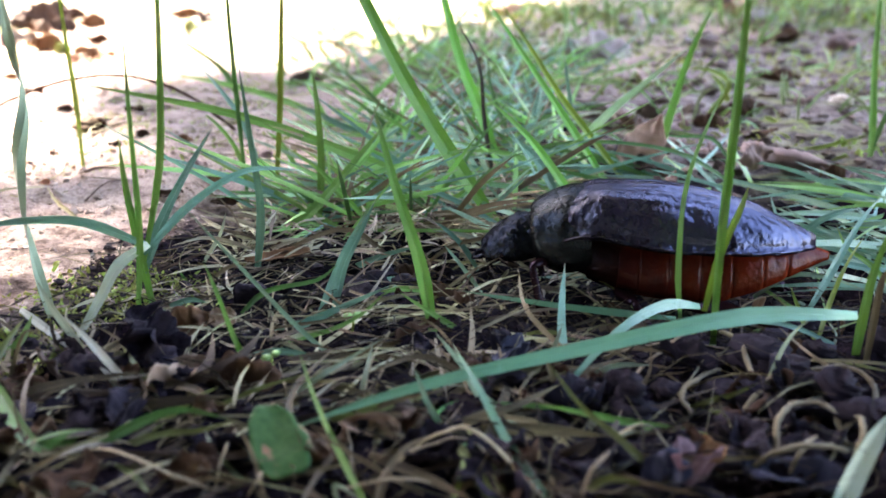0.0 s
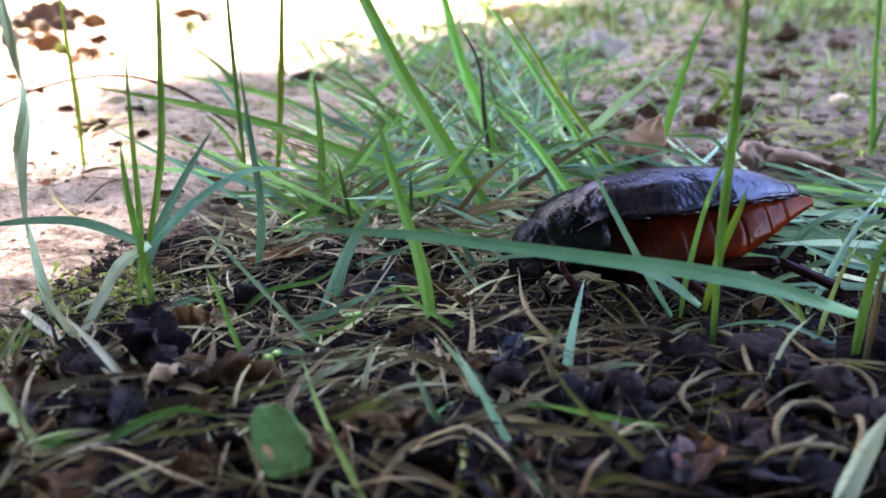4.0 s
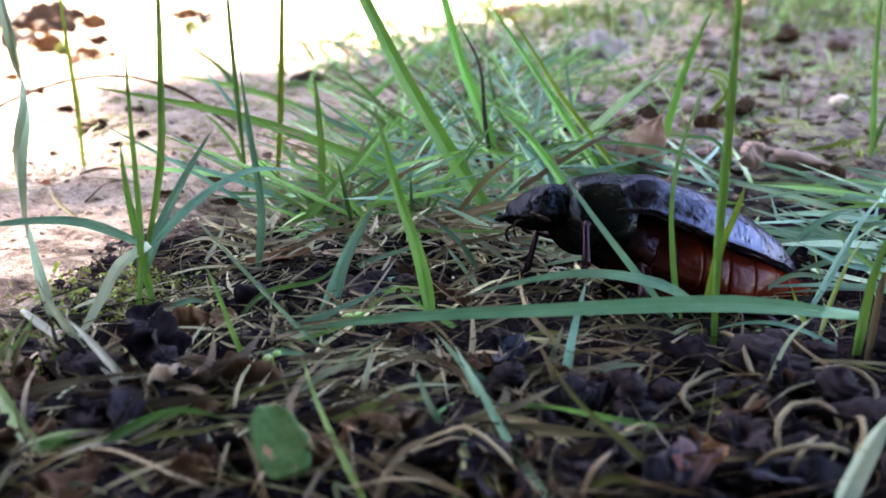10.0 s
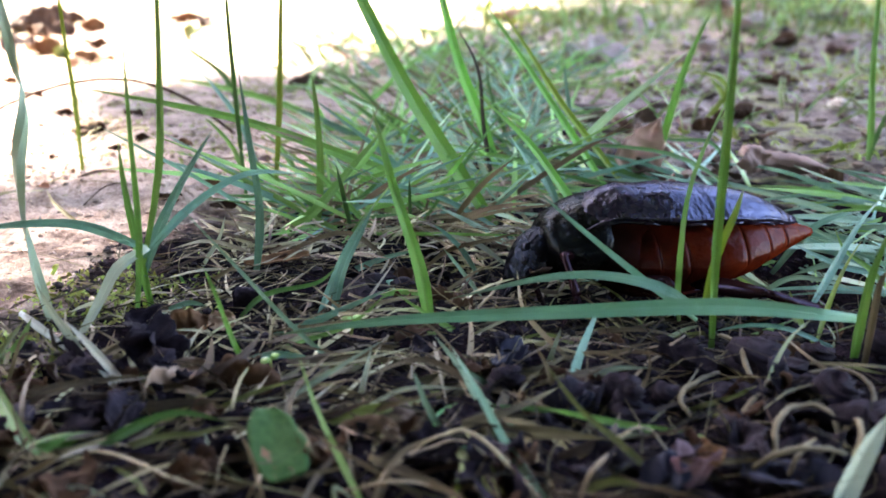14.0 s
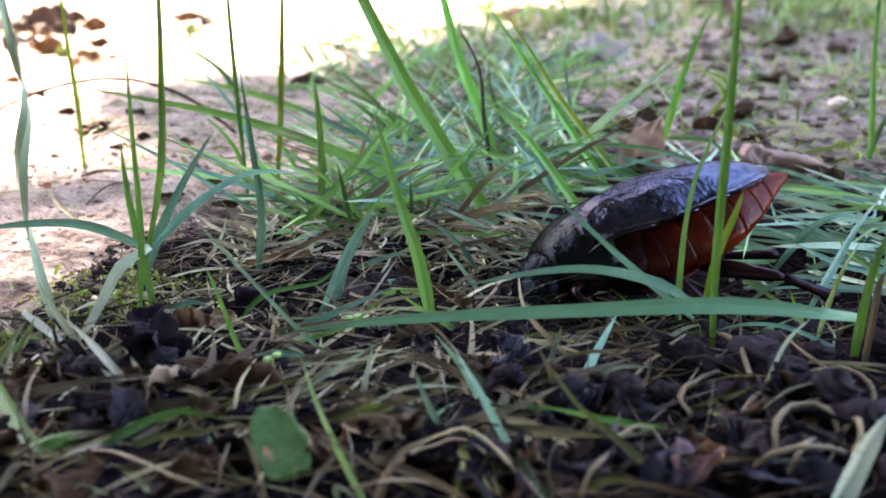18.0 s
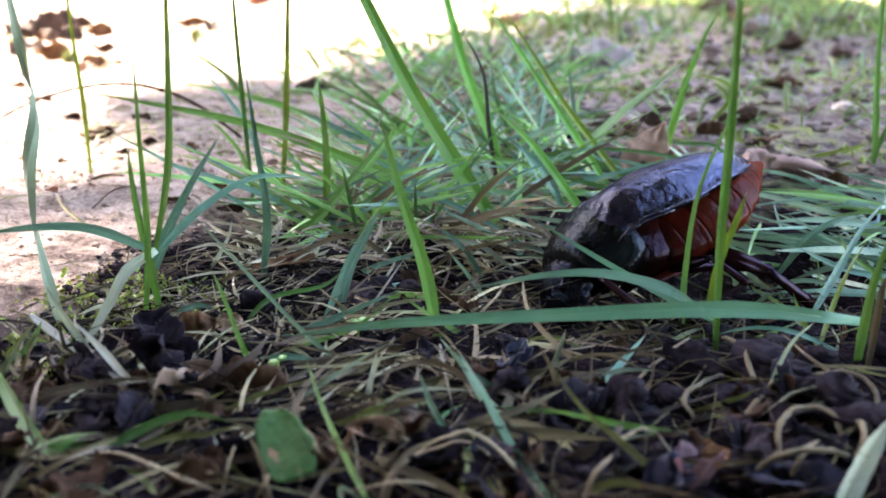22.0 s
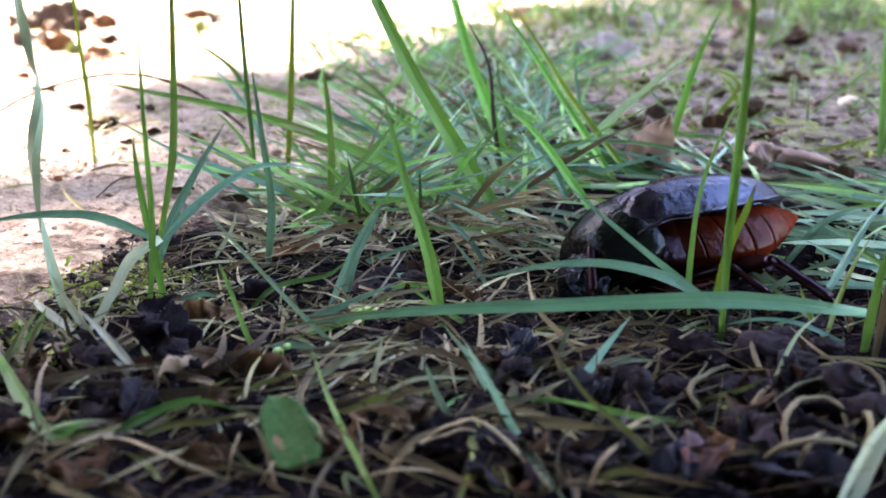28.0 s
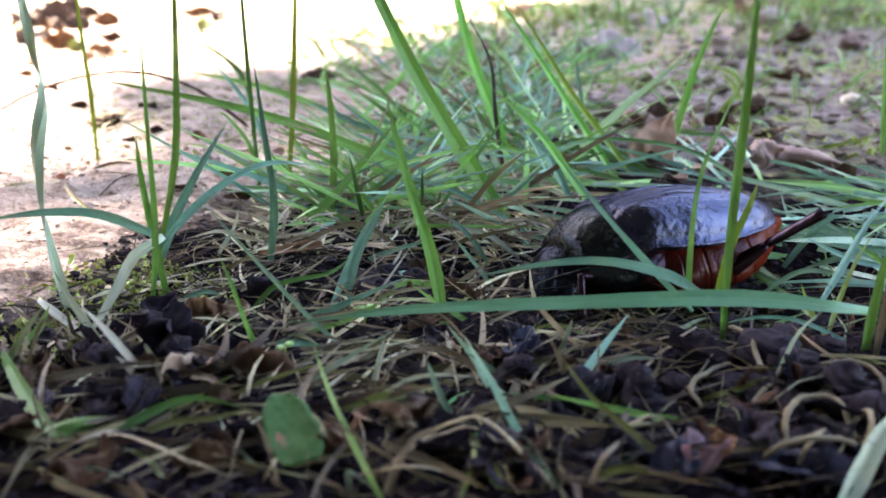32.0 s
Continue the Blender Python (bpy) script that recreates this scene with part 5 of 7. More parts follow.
blade(clump, ((8.3, 107.8, 0.0), (5.2, 107.8, 2.5), (1.2, 107.8, 3.8), (-1.5, 107.8, 4.0)), 0.71, PALE)
blade(None, ((4.4, 98.1, 0.0), (2.2, 98.1, 3.1), (0.1, 98.1, 5.8)), 0.58, MINT)
clump = tuft("grass_tuft", -12.1, 79.6, "flattened tuft of pale mint and mid-green blades on dark humus")
blade(clump, ((-12.1, 79.6, 0.0), (-16.0, 80.6, 3.4), (-21.2, 81.6, 9.2), (-27.4, 82.6, 16.4)), 0.55, MINT)
blade(clump, ((-7.5, 78.6, 0.0), (-13.5, 78.6, 0.0), (-18.2, 78.6, 1.2)), 0.54, GREEN)
blade(clump, ((-13.1, 76.2, 0.0), (-9.6, 76.2, 1.3), (-5.4, 76.2, 3.9)), 0.70, STRAW)
clump = tuft("grass_tuft", -19.8, 75.6, "flattened tuft of mid-green and bluish-green blades on dark humus")
blade(clump, ((-19.8, 75.6, 0.0), (-21.4, 76.6, 3.7), (-23.0, 77.6, 8.4), (-24.3, 78.6, 11.2)), 0.58, GREEN)
blade(clump, ((-21.3, 78.6, 0.0), (-17.0, 78.6, 1.0), (-12.3, 78.6, 0.0)), 0.84, TEAL)
clump = tuft("grass_tuft", -6.0, 54.5, "flattened tuft of mid-green and straw-coloured blades on dark humus")
blade(clump, ((-6.0, 54.5, 0.0), (-8.7, 59.1, 2.1), (-11.2, 63.8, 4.2), (-13.3, 68.5, 6.7)), 0.63, GREEN)
blade(clump, ((-1.1, 55.9, 0.0), (-3.0, 56.5, 0.6), (-8.4, 57.2, 3.9), (-10.3, 57.9, 5.1)), 0.41, STRAW)
blade(clump, ((-5.1, 54.8, 0.0), (-4.3, 56.1, 2.3), (-2.9, 57.5, 3.5), (-1.1, 58.8, 3.7)), 0.63, STRAW)
blade(clump, ((-8.3, 55.2, 0.0), (-8.5, 55.2, 1.6), (-6.5, 55.2, 0.0)), 0.41, GREY)
blade(clump, ((-0.2, 55.2, 0.0), (2.1, 56.7, 0.5), (4.0, 58.2, 2.7)), 0.36, STRAW)
clump = tuft("grass_tuft", -31.1, 62.1, "flattened tuft of dark green and olive blades on dark humus")
blade(clump, ((-31.1, 62.1, 0.0), (-27.0, 62.8, 2.2), (-23.1, 63.5, 3.3), (-18.9, 64.1, 1.9)), 0.90, DEEP)
blade(clump, ((-36.6, 63.3, 0.0), (-34.3, 63.3, -0.1), (-32.2, 63.3, 0.6)), 0.91, DEEP)
blade(clump, ((-29.0, 62.0, 0.0), (-24.8, 62.0, 1.7), (-21.3, 62.0, 2.1), (-17.5, 62.0, 3.3)), 0.70, OLIVE)
clump = tuft("grass_tuft", -1.7, 96.3, "flattened tuft of mid-green and pale mint blades beside the beetle")
blade(clump, ((-1.7, 96.3, 0.0), (-5.9, 95.3, 0.8), (-9.4, 94.3, -0.6), (-13.0, 93.3, -3.7)), 0.71, GREEN)
blade(clump, ((-6.7, 96.3, 0.0), (-10.4, 96.3, -3.2), (-16.3, 96.3, -6.4), (-20.8, 96.3, -7.9)), 0.86, MINT)
clump = tuft("grass_tuft", 8.8, 54.5, "flattened tuft of bluish-green and olive blades on dark humus")
blade(clump, ((8.8, 54.5, 0.0), (6.0, 59.8, 1.6), (3.3, 65.1, 4.5), (0.9, 70.5, 6.3)), 0.90, TEAL)
blade(clump, ((4.3, 54.5, 0.0), (3.1, 57.1, 0.7), (1.7, 59.8, 1.6), (0.8, 62.5, 0.9)), 1.17, OLIVE)
blade(clump, ((11.3, 55.9, 0.0), (13.4, 55.9, 1.6), (17.1, 55.9, 1.0)), 0.82, OLIVE)
clump = tuft("grass_tuft", 6.2, 67.6, "flattened tuft of pale mint and straw-coloured blades on dark humus")
blade(clump, ((6.2, 67.6, 0.0), (3.6, 70.3, 0.8), (2.0, 72.9, 2.5), (-0.8, 75.6, 4.9)), 0.96, MINT)
blade(clump, ((11.9, 69.4, 0.0), (10.9, 70.0, 1.9), (10.0, 70.7, 4.3), (9.0, 71.4, 5.9)), 0.60, STRAW)
blade(clump, ((5.4, 72.8, 0.0), (3.1, 72.8, 1.9), (0.9, 72.8, 3.2)), 0.51, TEAL)
blade(None, ((-1.3, 71.7, 0.0), (-4.7, 71.7, -1.0), (-7.5, 71.7, -1.6), (-12.8, 71.7, -4.6)), 1.34, OLIVE)
blade(None, ((0.3, 64.8, 0.0), (-1.2, 65.4, 2.6), (-2.0, 66.1, 4.5), (-2.5, 66.8, 5.6)), 0.62, MINT)
clump = tuft("grass_tuft", 19.0, 72.8, "flattened tuft of dark green and straw-coloured blades on dark humus")
blade(clump, ((19.0, 72.8, 0.0), (17.5, 72.8, -3.3), (11.8, 72.8, -2.6), (7.7, 72.8, -0.6)), 0.90, DEEP)
blade(clump, ((18.4, 76.8, 0.0), (21.6, 76.8, 0.3), (25.2, 76.8, -0.3)), 0.47, STRAW)
blade(clump, ((18.2, 69.4, 0.0), (20.0, 70.9, 2.7), (20.2, 72.4, 5.9)), 0.38, STRAW)
blade(clump, ((16.1, 77.1, 0.0), (18.9, 77.1, 2.3), (22.3, 77.1, 3.4)), 0.36, STRAW)
blade(clump, ((14.7, 74.1, 0.0), (17.1, 74.1, 1.7), (21.4, 74.1, 1.9)), 0.63, GREY)
clump = tuft("grass_tuft", 23.0, 64.8, "flattened tuft of mid-green and greyish blades on dark humus")
blade(clump, ((23.0, 64.8, 0.0), (18.2, 64.8, 0.9), (13.0, 64.8, 2.1), (7.9, 64.8, 3.3)), 0.77, GREEN)
blade(clump, ((24.5, 60.9, 0.0), (26.6, 59.4, -0.8), (28.8, 57.9, -1.4)), 0.64, GREY)
blade(clump, ((25.2, 70.0, 0.0), (28.1, 70.0, 1.0), (30.4, 70.0, 2.3)), 0.55, OLIVE)
clump = tuft("grass_tuft", 18.8, 56.6, "flattened tuft of olive and straw-coloured blades on dark humus")
blade(clump, ((18.8, 56.6, 0.0), (15.3, 58.6, 3.0), (11.7, 60.6, 5.5), (8.9, 62.6, 8.7)), 0.65, OLIVE)
blade(clump, ((19.5, 56.6, 0.0), (16.1, 56.6, -0.6), (12.9, 56.6, -1.7)), 0.56, STRAW)
clump = tuft("grass_tuft", 42.7, 83.1, "flattened tuft of pale bluish and yellowish blades on dark humus")
blade(clump, ((42.7, 83.1, 0.0), (38.6, 83.1, 1.8), (34.1, 83.1, 2.3), (29.9, 83.1, 1.4)), 0.57, BLUE)
blade(clump, ((41.9, 85.2, 0.0), (40.8, 86.2, 1.7), (40.1, 87.2, 2.6)), 0.64, LIME)
blade(clump, ((42.3, 83.8, 0.0), (44.2, 86.5, 3.0), (46.7, 89.2, 6.7), (49.5, 91.8, 9.2)), 0.64, LIME)
clump = tuft("grass_tuft", -13.3, 66.4, "flattened tuft of straw-coloured and withered pale blades on dark humus")
blade(clump, ((-13.3, 66.4, 0.0), (-8.6, 66.4, 0.6), (-4.4, 66.4, 2.4), (0.8, 66.4, 3.7)), 0.74, STRAW)
blade(clump, ((-8.7, 67.4, 0.0), (-4.4, 67.4, 3.0), (-0.7, 67.4, 3.6), (2.7, 67.4, 3.3)), 0.42, PALE)
blade(clump, ((-14.7, 71.7, 0.0), (-10.1, 71.7, 3.2), (-5.6, 71.7, 6.2)), 0.50, GREY)
blade(None, ((-5.9, 82.2, 0.0), (-0.9, 82.2, -0.7), (2.9, 82.2, -1.1), (6.0, 82.2, -0.7)), 0.75, STRAW)
blade(None, ((11.1, 77.4, 0.0), (11.8, 77.4, 2.5), (12.4, 77.4, 4.8)), 0.59, GREY)
blade(None, ((-4.1, 60.6, 0.0), (-1.4, 60.6, -1.2), (1.3, 60.6, -2.0)), 0.39, GREY)
clump = tuft("grass_tuft", 13.1, 62.8, "flattened tuft of withered pale and bluish-green blades on dark humus")
blade(clump, ((13.1, 62.8, 0.0), (15.5, 62.8, 1.2), (18.5, 62.8, 1.6)), 0.65, PALE)
blade(clump, ((15.4, 64.3, 0.0), (18.4, 60.3, -0.8), (20.0, 56.3, -0.9)), 0.92, TEAL)
clump = tuft("grass_tuft", 16.6, 85.8, "flattened tuft of straw-coloured and olive blades on dark humus")
blade(clump, ((16.6, 85.8, 0.0), (22.4, 85.8, 0.4), (27.3, 85.8, -0.4)), 0.58, STRAW)
blade(clump, ((13.7, 83.8, 0.0), (11.2, 83.8, 0.7), (6.1, 83.8, -0.7)), 0.57, OLIVE)
clump = tuft("grass_tuft", -23.7, 55.2, "flattened tuft of olive and straw-coloured blades on dark humus")
blade(clump, ((-23.7, 55.2, 0.0), (-25.1, 57.2, 0.7), (-28.3, 59.2, 1.0)), 0.73, OLIVE)
blade(clump, ((-22.2, 55.9, 0.0), (-19.3, 55.9, 1.6), (-16.1, 55.9, 1.0)), 0.46, STRAW)
clump = tuft("grass_tuft", -36.1, 57.6, "flattened tuft of straw-coloured and olive blades on dark humus")
blade(clump, ((-36.1, 57.6, 0.0), (-32.7, 57.6, 1.9), (-29.9, 57.6, 3.7)), 0.52, STRAW)
blade(clump, ((-38.0, 62.1, 0.0), (-35.4, 62.1, -1.9), (-32.9, 62.1, -3.7)), 0.50, OLIVE)
blade(clump, ((-32.9, 55.2, 0.0), (-29.4, 55.2, 1.5), (-26.4, 55.2, 0.5)), 0.64, GREY)
clump = tuft("grass_tuft", -16.4, 57.7, "upright tuft of greyish and straw-coloured blades on dark humus")
blade(clump, ((-16.4, 57.7, 0.0), (-19.1, 59.7, 1.4), (-20.6, 61.7, 2.6)), 0.42, GREY)
blade(clump, ((-14.2, 55.2, 0.0), (-15.5, 57.7, 2.5), (-17.3, 60.2, 4.1)), 0.41, STRAW)
blade(None, ((-8.0, 71.1, 0.0), (-7.4, 72.1, 2.6), (-6.8, 73.1, 4.9)), 0.50, PALE)
clump = tuft("grass_tuft", -19.9, 83.8, "upright tuft of bluish-green and mid-green blades on dark humus")
blade(clump, ((-19.9, 83.8, 0.0), (-15.6, 85.2, 1.1), (-11.2, 86.5, 2.6), (-5.5, 87.8, 4.8)), 1.02, TEAL)
blade(clump, ((-17.8, 82.5, 0.0), (-12.9, 83.5, 0.9), (-9.1, 84.5, 2.5), (-6.0, 85.5, 5.2)), 0.56, GREEN)
blade(None, ((-23.8, 89.7, 0.0), (-20.9, 89.7, 2.9), (-14.8, 89.7, 4.4), (-12.1, 89.7, 6.5)), 0.67, DEEP)
clump = tuft("grass_tuft", -31.0, 96.3, "flattened tuft of straw-coloured and dark green blades by the sand")
blade(clump, ((-31.0, 96.3, 0.0), (-27.1, 96.3, 3.1), (-24.2, 96.3, 3.9)), 0.64, STRAW)
blade(clump, ((-33.5, 99.9, 0.0), (-31.0, 99.9, -4.9), (-27.5, 99.9, -7.4)), 0.59, DEEP)
blade(None, ((-32.8, 105.8, 0.0), (-30.1, 105.8, 4.1), (-29.0, 105.8, 7.3)), 0.54, PALE)
clump = tuft("grass_tuft", 76.0, 138.3, "flattened tuft of pale mint and mid-green blades behind the beetle")
blade(clump, ((76.0, 138.3, 0.0), (67.3, 136.3, -0.1), (59.0, 134.3, -1.3), (51.7, 132.3, -2.1)), 1.18, MINT)
blade(clump, ((79.4, 143.4, 0.0), (71.7, 142.0, 1.2), (65.2, 140.7, 0.8), (58.9, 139.4, -0.9)), 0.81, GREEN)
blade(None, ((69.4, 123.4, 0.0), (62.6, 122.1, 1.4), (55.8, 120.7, 2.3), (48.4, 119.4, 2.3)), 1.24, MINT)
clump = tuft("grass_tuft", 61.6, 112.2, "flattened tuft of pale mint blades beside the beetle")
blade(clump, ((61.6, 112.2, 0.0), (56.9, 113.2, 1.4), (53.0, 114.2, 3.2), (49.8, 115.2, 5.0)), 0.73, MINT)
blade(clump, ((63.9, 112.2, 0.0), (58.6, 112.2, -1.3), (54.7, 112.2, -2.6), (50.8, 112.2, -4.0)), 1.22, MINT)
clump = tuft("grass_tuft", 45.4, 92.9, "flattened tuft of pale bluish and pale mint blades beside the beetle")
blade(clump, ((45.4, 92.9, 0.0), (49.4, 96.9, 3.6), (53.4, 100.9, 7.5), (57.8, 104.9, 10.0)), 1.04, BLUE)
blade(clump, ((40.4, 96.3, 0.0), (43.6, 96.3, 2.3), (48.7, 96.3, 1.9), (54.0, 96.3, 0.0)), 0.71, MINT)
blade(clump, ((42.8, 89.7, 0.0), (41.9, 89.7, 1.5), (40.9, 89.7, 3.7)), 0.54, LIME)
clump = tuft("grass_tuft", 59.1, 103.7, "flattened tuft of pale bluish and mid-green blades beside the beetle")
blade(clump, ((59.1, 103.7, 0.0), (54.4, 103.7, 0.8), (50.3, 103.7, 2.5), (47.0, 103.7, 4.1)), 0.91, BLUE)
blade(clump, ((57.8, 99.9, 0.0), (56.0, 101.2, 1.8), (53.3, 102.6, 3.7), (52.0, 103.9, 6.4)), 0.74, GREEN)
blade(None, ((46.1, 105.8, 0.0), (49.9, 107.1, 4.5), (54.0, 108.4, 6.4), (58.4, 109.8, 6.7)), 1.08, TEAL)
blade(right_tuft, ((44.5, 79.6, 0.0), (44.5, 79.6, 4.8), (44.7, 79.6, 10.0), (45.9, 79.6, 16.2)), 1.22, GREEN)
blade(right_tuft, ((45.2, 78.6, 0.0), (45.1, 78.6, 5.3), (45.1, 78.6, 9.2), (45.8, 78.6, 11.0)), 0.96, STRAW)
blade(right_tuft, ((31.6, 54.5, -0.5), (34.7, 57.5, 2.7), (37.9, 60.5, 5.4)), 2.1, PALE, fold=0.5)
blade(front_stem, ((29.8, 81.8, 0.0), (28.9, 81.8, 11.7), (28.4, 81.8, 24.9), (27.7, 81.8, 38.8), (26.9, 81.8, 52.3)), 1.06, GREEN, fold=0.5)
blade(front_stem, ((28.4, 81.8, 5.5), (29.3, 82.5, 10.8), (30.8, 83.1, 15.3), (31.6, 83.8, 17.9)), 0.97, LIME)
blade(None, ((-45.3, 82.3, 3.5), (-41.7, 80.1, 2.2), (-38.5, 78.4, 0.6)), 0.95, WHITE)
blade(None, ((-44.8, 72.0, 2.5), (-38.0, 63.6, 2.0), (-34.4, 60.5, 1.6), (-31.9, 61.9, 2.2)), 1.7, DEEP, fold=0.4)
blade(None, ((-12.7, 64.6, 1.0), (-9.0, 65.5, 1.6), (-4.9, 66.8, 1.8), (-1.3, 69.2, 1.2)), 1.5, OLIVE)
blade(None, ((-46.1, 74.7, 0.5), (-44.9, 76.5, 3.0), (-43.5, 78.5, 5.0)), 0.8, OLIVE)

sweeping_blade = blade(None, ((45.3, 82.0, 3.6), (30.8, 80.0, 6.0), (12.8, 79.0, 5.8), (-5.0, 79.0, 4.8), (-18.4, 80.0, 2.5)), 1.80, COOL, label="long bluish-green grass blade bent low across the beetle's path", fold=0.3, hinge=True)
arching_blade = blade(None, ((29.3, 86.0, 2.8), (24.5, 86.0, 5.6), (17.2, 85.0, 7.4), (10.4, 85.0, 6.8), (1.0, 86.0, 3.9)), 1.22, TEAL, label="arching bluish-green grass blade in front of the beetle", fold=0.2, hinge=True)
hanging_blade = blade(None, ((11.5, 69.1, -2.3), (13.0, 76.2, 2.7), (15.5, 83.4, 7.7)), 1.2, TEAL, label="short upright bluish-green grass blade by the beetle", fold=0.2, hinge=True)
crossing_blade = blade(None, ((27.0, 87.0, 1.0), (21.9, 87.0, 5.8), (17.6, 87.0, 10.0), (13.4, 87.0, 14.3), (9.0, 87.0, 19.0)), 0.86, COOL, label="thin bluish-green grass blade lying across the beetle", fold=0.2, hinge=True)
leaning_stem = blade(None, ((27.8, 88.0, 0.4), (27.4, 88.0, 7.2), (28.8, 90.0, 17.3), (35.2, 96.0, 28.0)), 0.73, GREEN, label="thin leaning green grass stem in front of the beetle", fold=0.2, hinge=True)


def scatter_blades(name, count, seed, area, length, width, material, label, lie=(0.05, 0.6), lift=0.0, category="grass", heading=None, bend=0.10):
    """Many blades that nobody could count, joined into one thing."""
    rng = random.Random(seed)
    verts, faces, uvs = [], [], []
    for i in range(count):
        x, y = area(rng)
        ln = rng.uniform(*length) * MM
        a = rng.uniform(0, math.tau) if heading is None else rng.gauss(*heading)
        rise = rng.uniform(*lie)
        d = Vector((math.cos(a), math.sin(a), rise)).normalized()
        p0 = Vector((x, y, ground_z(x, y) - 0.0006 + rng.uniform(0, lift)))
        side = Vector((-d.y, d.x, 0)) * rng.gauss(0, bend) * ln
        droop = Vector((0, 0, -rng.uniform(0.05, 0.4) * ln * (rise + 0.1)))
        p1, p2 = p0 + d * ln * 0.5 + side, p0 + d * ln + droop
        p2.z = max(p2.z, ground_z(p2.x, p2.y) + 0.0004)
        face = Vector((rng.uniform(-0.6, 0.6), -1, rng.uniform(0.2, 1.5)))
        rings_to(verts, faces, uvs, blade_rings([p0, p1, p2], rng.uniform(*width) * MM, 0, rng.uniform(0.1, 0.5), 6, face))
    ob = sheet_object(name, verts, faces, uvs, material, keel=True)
    return tagged(ob, label, category, kind="stuff")


def box(x0, x1, y0, y1):
    return lambda r: (r.uniform(x0, x1) * MM, r.uniform(y0, y1) * MM)


def heaps(x0, x1, y0, y1, scale):
    """Spots in a stretch, thick in some places and bare in others."""
    def spot(r):
        while True:
            x, y = r.uniform(x0, x1), r.uniform(y0, y1)
            if noise.noise(Vector((x, y, 0.31)) * scale) > r.uniform(-0.25, 0.35):
                return x, y
    return spot


def wedge(r):
    """The turf between the sand and the beetle, widening away from the eye."""
    y = 122 + 180 * r.random() ** 1.4
    left = -24 + 0.02 * (y - 112) if r.random() < 0.8 else -36
    right = 10 + 0.22 * (y - 112) if y > 142 else -2 + 0.9 * (y - 122)
    x = r.uniform(left, right)
    bare = 0.85 if noise.noise(Vector((x * 0.055, y * 0.03, 4.7))) < -0.12 or (x < -22 and y > 128) else 0.5 if x < -8 and y > 126 else 0
    return wedge(r) if r.random() < bare else (x * MM, y * MM)


def turf_tufts(count, seed, area, blades, length, width, materials, label, lie, heading=None, bend=0.12, droop=0.5):
    """Small tufts, each with its own few blades."""
    rng = random.Random(seed)
    for i in range(count):
        x, y = area(rng)
        material = rng.choice(materials)
        ob = tuft("grass_tuft", x / MM, y / MM, label.format(KIND[material]))
        for k in range(rng.randint(*blades)):
            ln, rise = rng.uniform(*length), rng.uniform(*lie)
            a = rng.uniform(0, math.tau) if heading is None else rng.gauss(*heading)
            d = Vector((math.cos(a), math.sin(a), rise)).normalized()
            p0 = Vector((x / MM + rng.gauss(0, 2.5), y / MM + rng.gauss(0, 2.5), 0))
            p0.z = ground_z(p0.x * MM, p0.y * MM) / MM
            side = Vector((-d.y, d.x, 0)) * rng.gauss(0, bend) * ln
            p1, p2 = p0 + d * ln * 0.5 + side, p0 + d * ln - Vector((0, 0, rng.uniform(0.0, droop) * ln * (rise + 0.1)))
            p2.z = max(p2.z, ground_z(p2.x * MM, p2.y * MM) / MM + 0.5)
            blade(ob, (p0, p1, p2), min(rng.uniform(*width), 1.9), material, fold=rng.uniform(0.05, 0.3))


turf_tufts(98, 11, wedge, (4, 7), (9, 32), (0.3, 1.0), (GREEN, VIVID, DEEP, GREEN, MINT, DEEP, VIVID, BLUE, FRESH, STRAW, STRAW, TEAL), "low tuft of crossing {} grass in the turf", (0.03, 0.9), None, 0.012, 0.14)
turf_tufts(20, 41, lambda r: (r.uniform(-0.034, 0.016), r.uniform(0.116, 0.150)), (1, 3), (16, 40), (0.4, 1.15), (TEAL, BLUE, GREEN, MINT, GREEN, TEAL, VIVID), "low tuft of long straight {} blades before the turf", (0.05, 0.75), None, 0.01, 0.08)
turf_tufts(24, 12, box(46, 92, 98, 134), (3, 6), (14, 30), (0.4, 1.2), (MINT, BLUE, MINT, TEAL, GREEN), "flattened tuft of {} grass behind the beetle", (0.0, 0.24), (2.7, 1.0), 0.02)
turf_tufts(20, 46, box(10, 52, 121, 150), (2, 4), (14, 30), (0.45, 1.1), (GREEN, TEAL, MINT, BLUE, GREEN, DEEP), "flattened tuft of crossing {} grass behind the beetle", (0.0, 0.32), (2.9, 0.9), 0.02, 0.2)
turf_tufts(12, 33, box(-30, 50, 57, 92), (2, 4), (5, 16), (0.3, 0.8), (OLIVE, DEEP, STRAW, STRAW, OLIVE), "small tuft of {} blades in the humus", (0.0, 0.5))
scatter_blades("weeds", 1500, 13, heaps(0.03, 0.36, 0.17, 0.62, 26), (5, 20), (0.3, 1.0), FIELD, "low weeds and sparse grass on shaded soil", (0.1, 1.4))
scatter_blades("weeds", 380, 37, heaps(0.05, 0.42, 0.30, 0.64, 14), (12, 38), (0.5, 1.5), FIELD, "thin upright grass on the shaded soil", (0.8, 3.0))
scatter_blades("weeds", 260, 14, lambda r: (r.uniform(-0.05, 0.03), r.uniform(0.23, 0.42)), (6, 22), (0.8, 2.0), FIELD, "low weeds at the edge of the sunlit sand", (0.1, 1.2))
scatter_blades("rotted_fibres", 620, 25, box(-50, 58, 54, 118), (3, 12), (0.10, 0.32), FIBRE, "dark rotted plant fibres in the humus", (-0.02, 0.5), 0.0015, "plant litter")
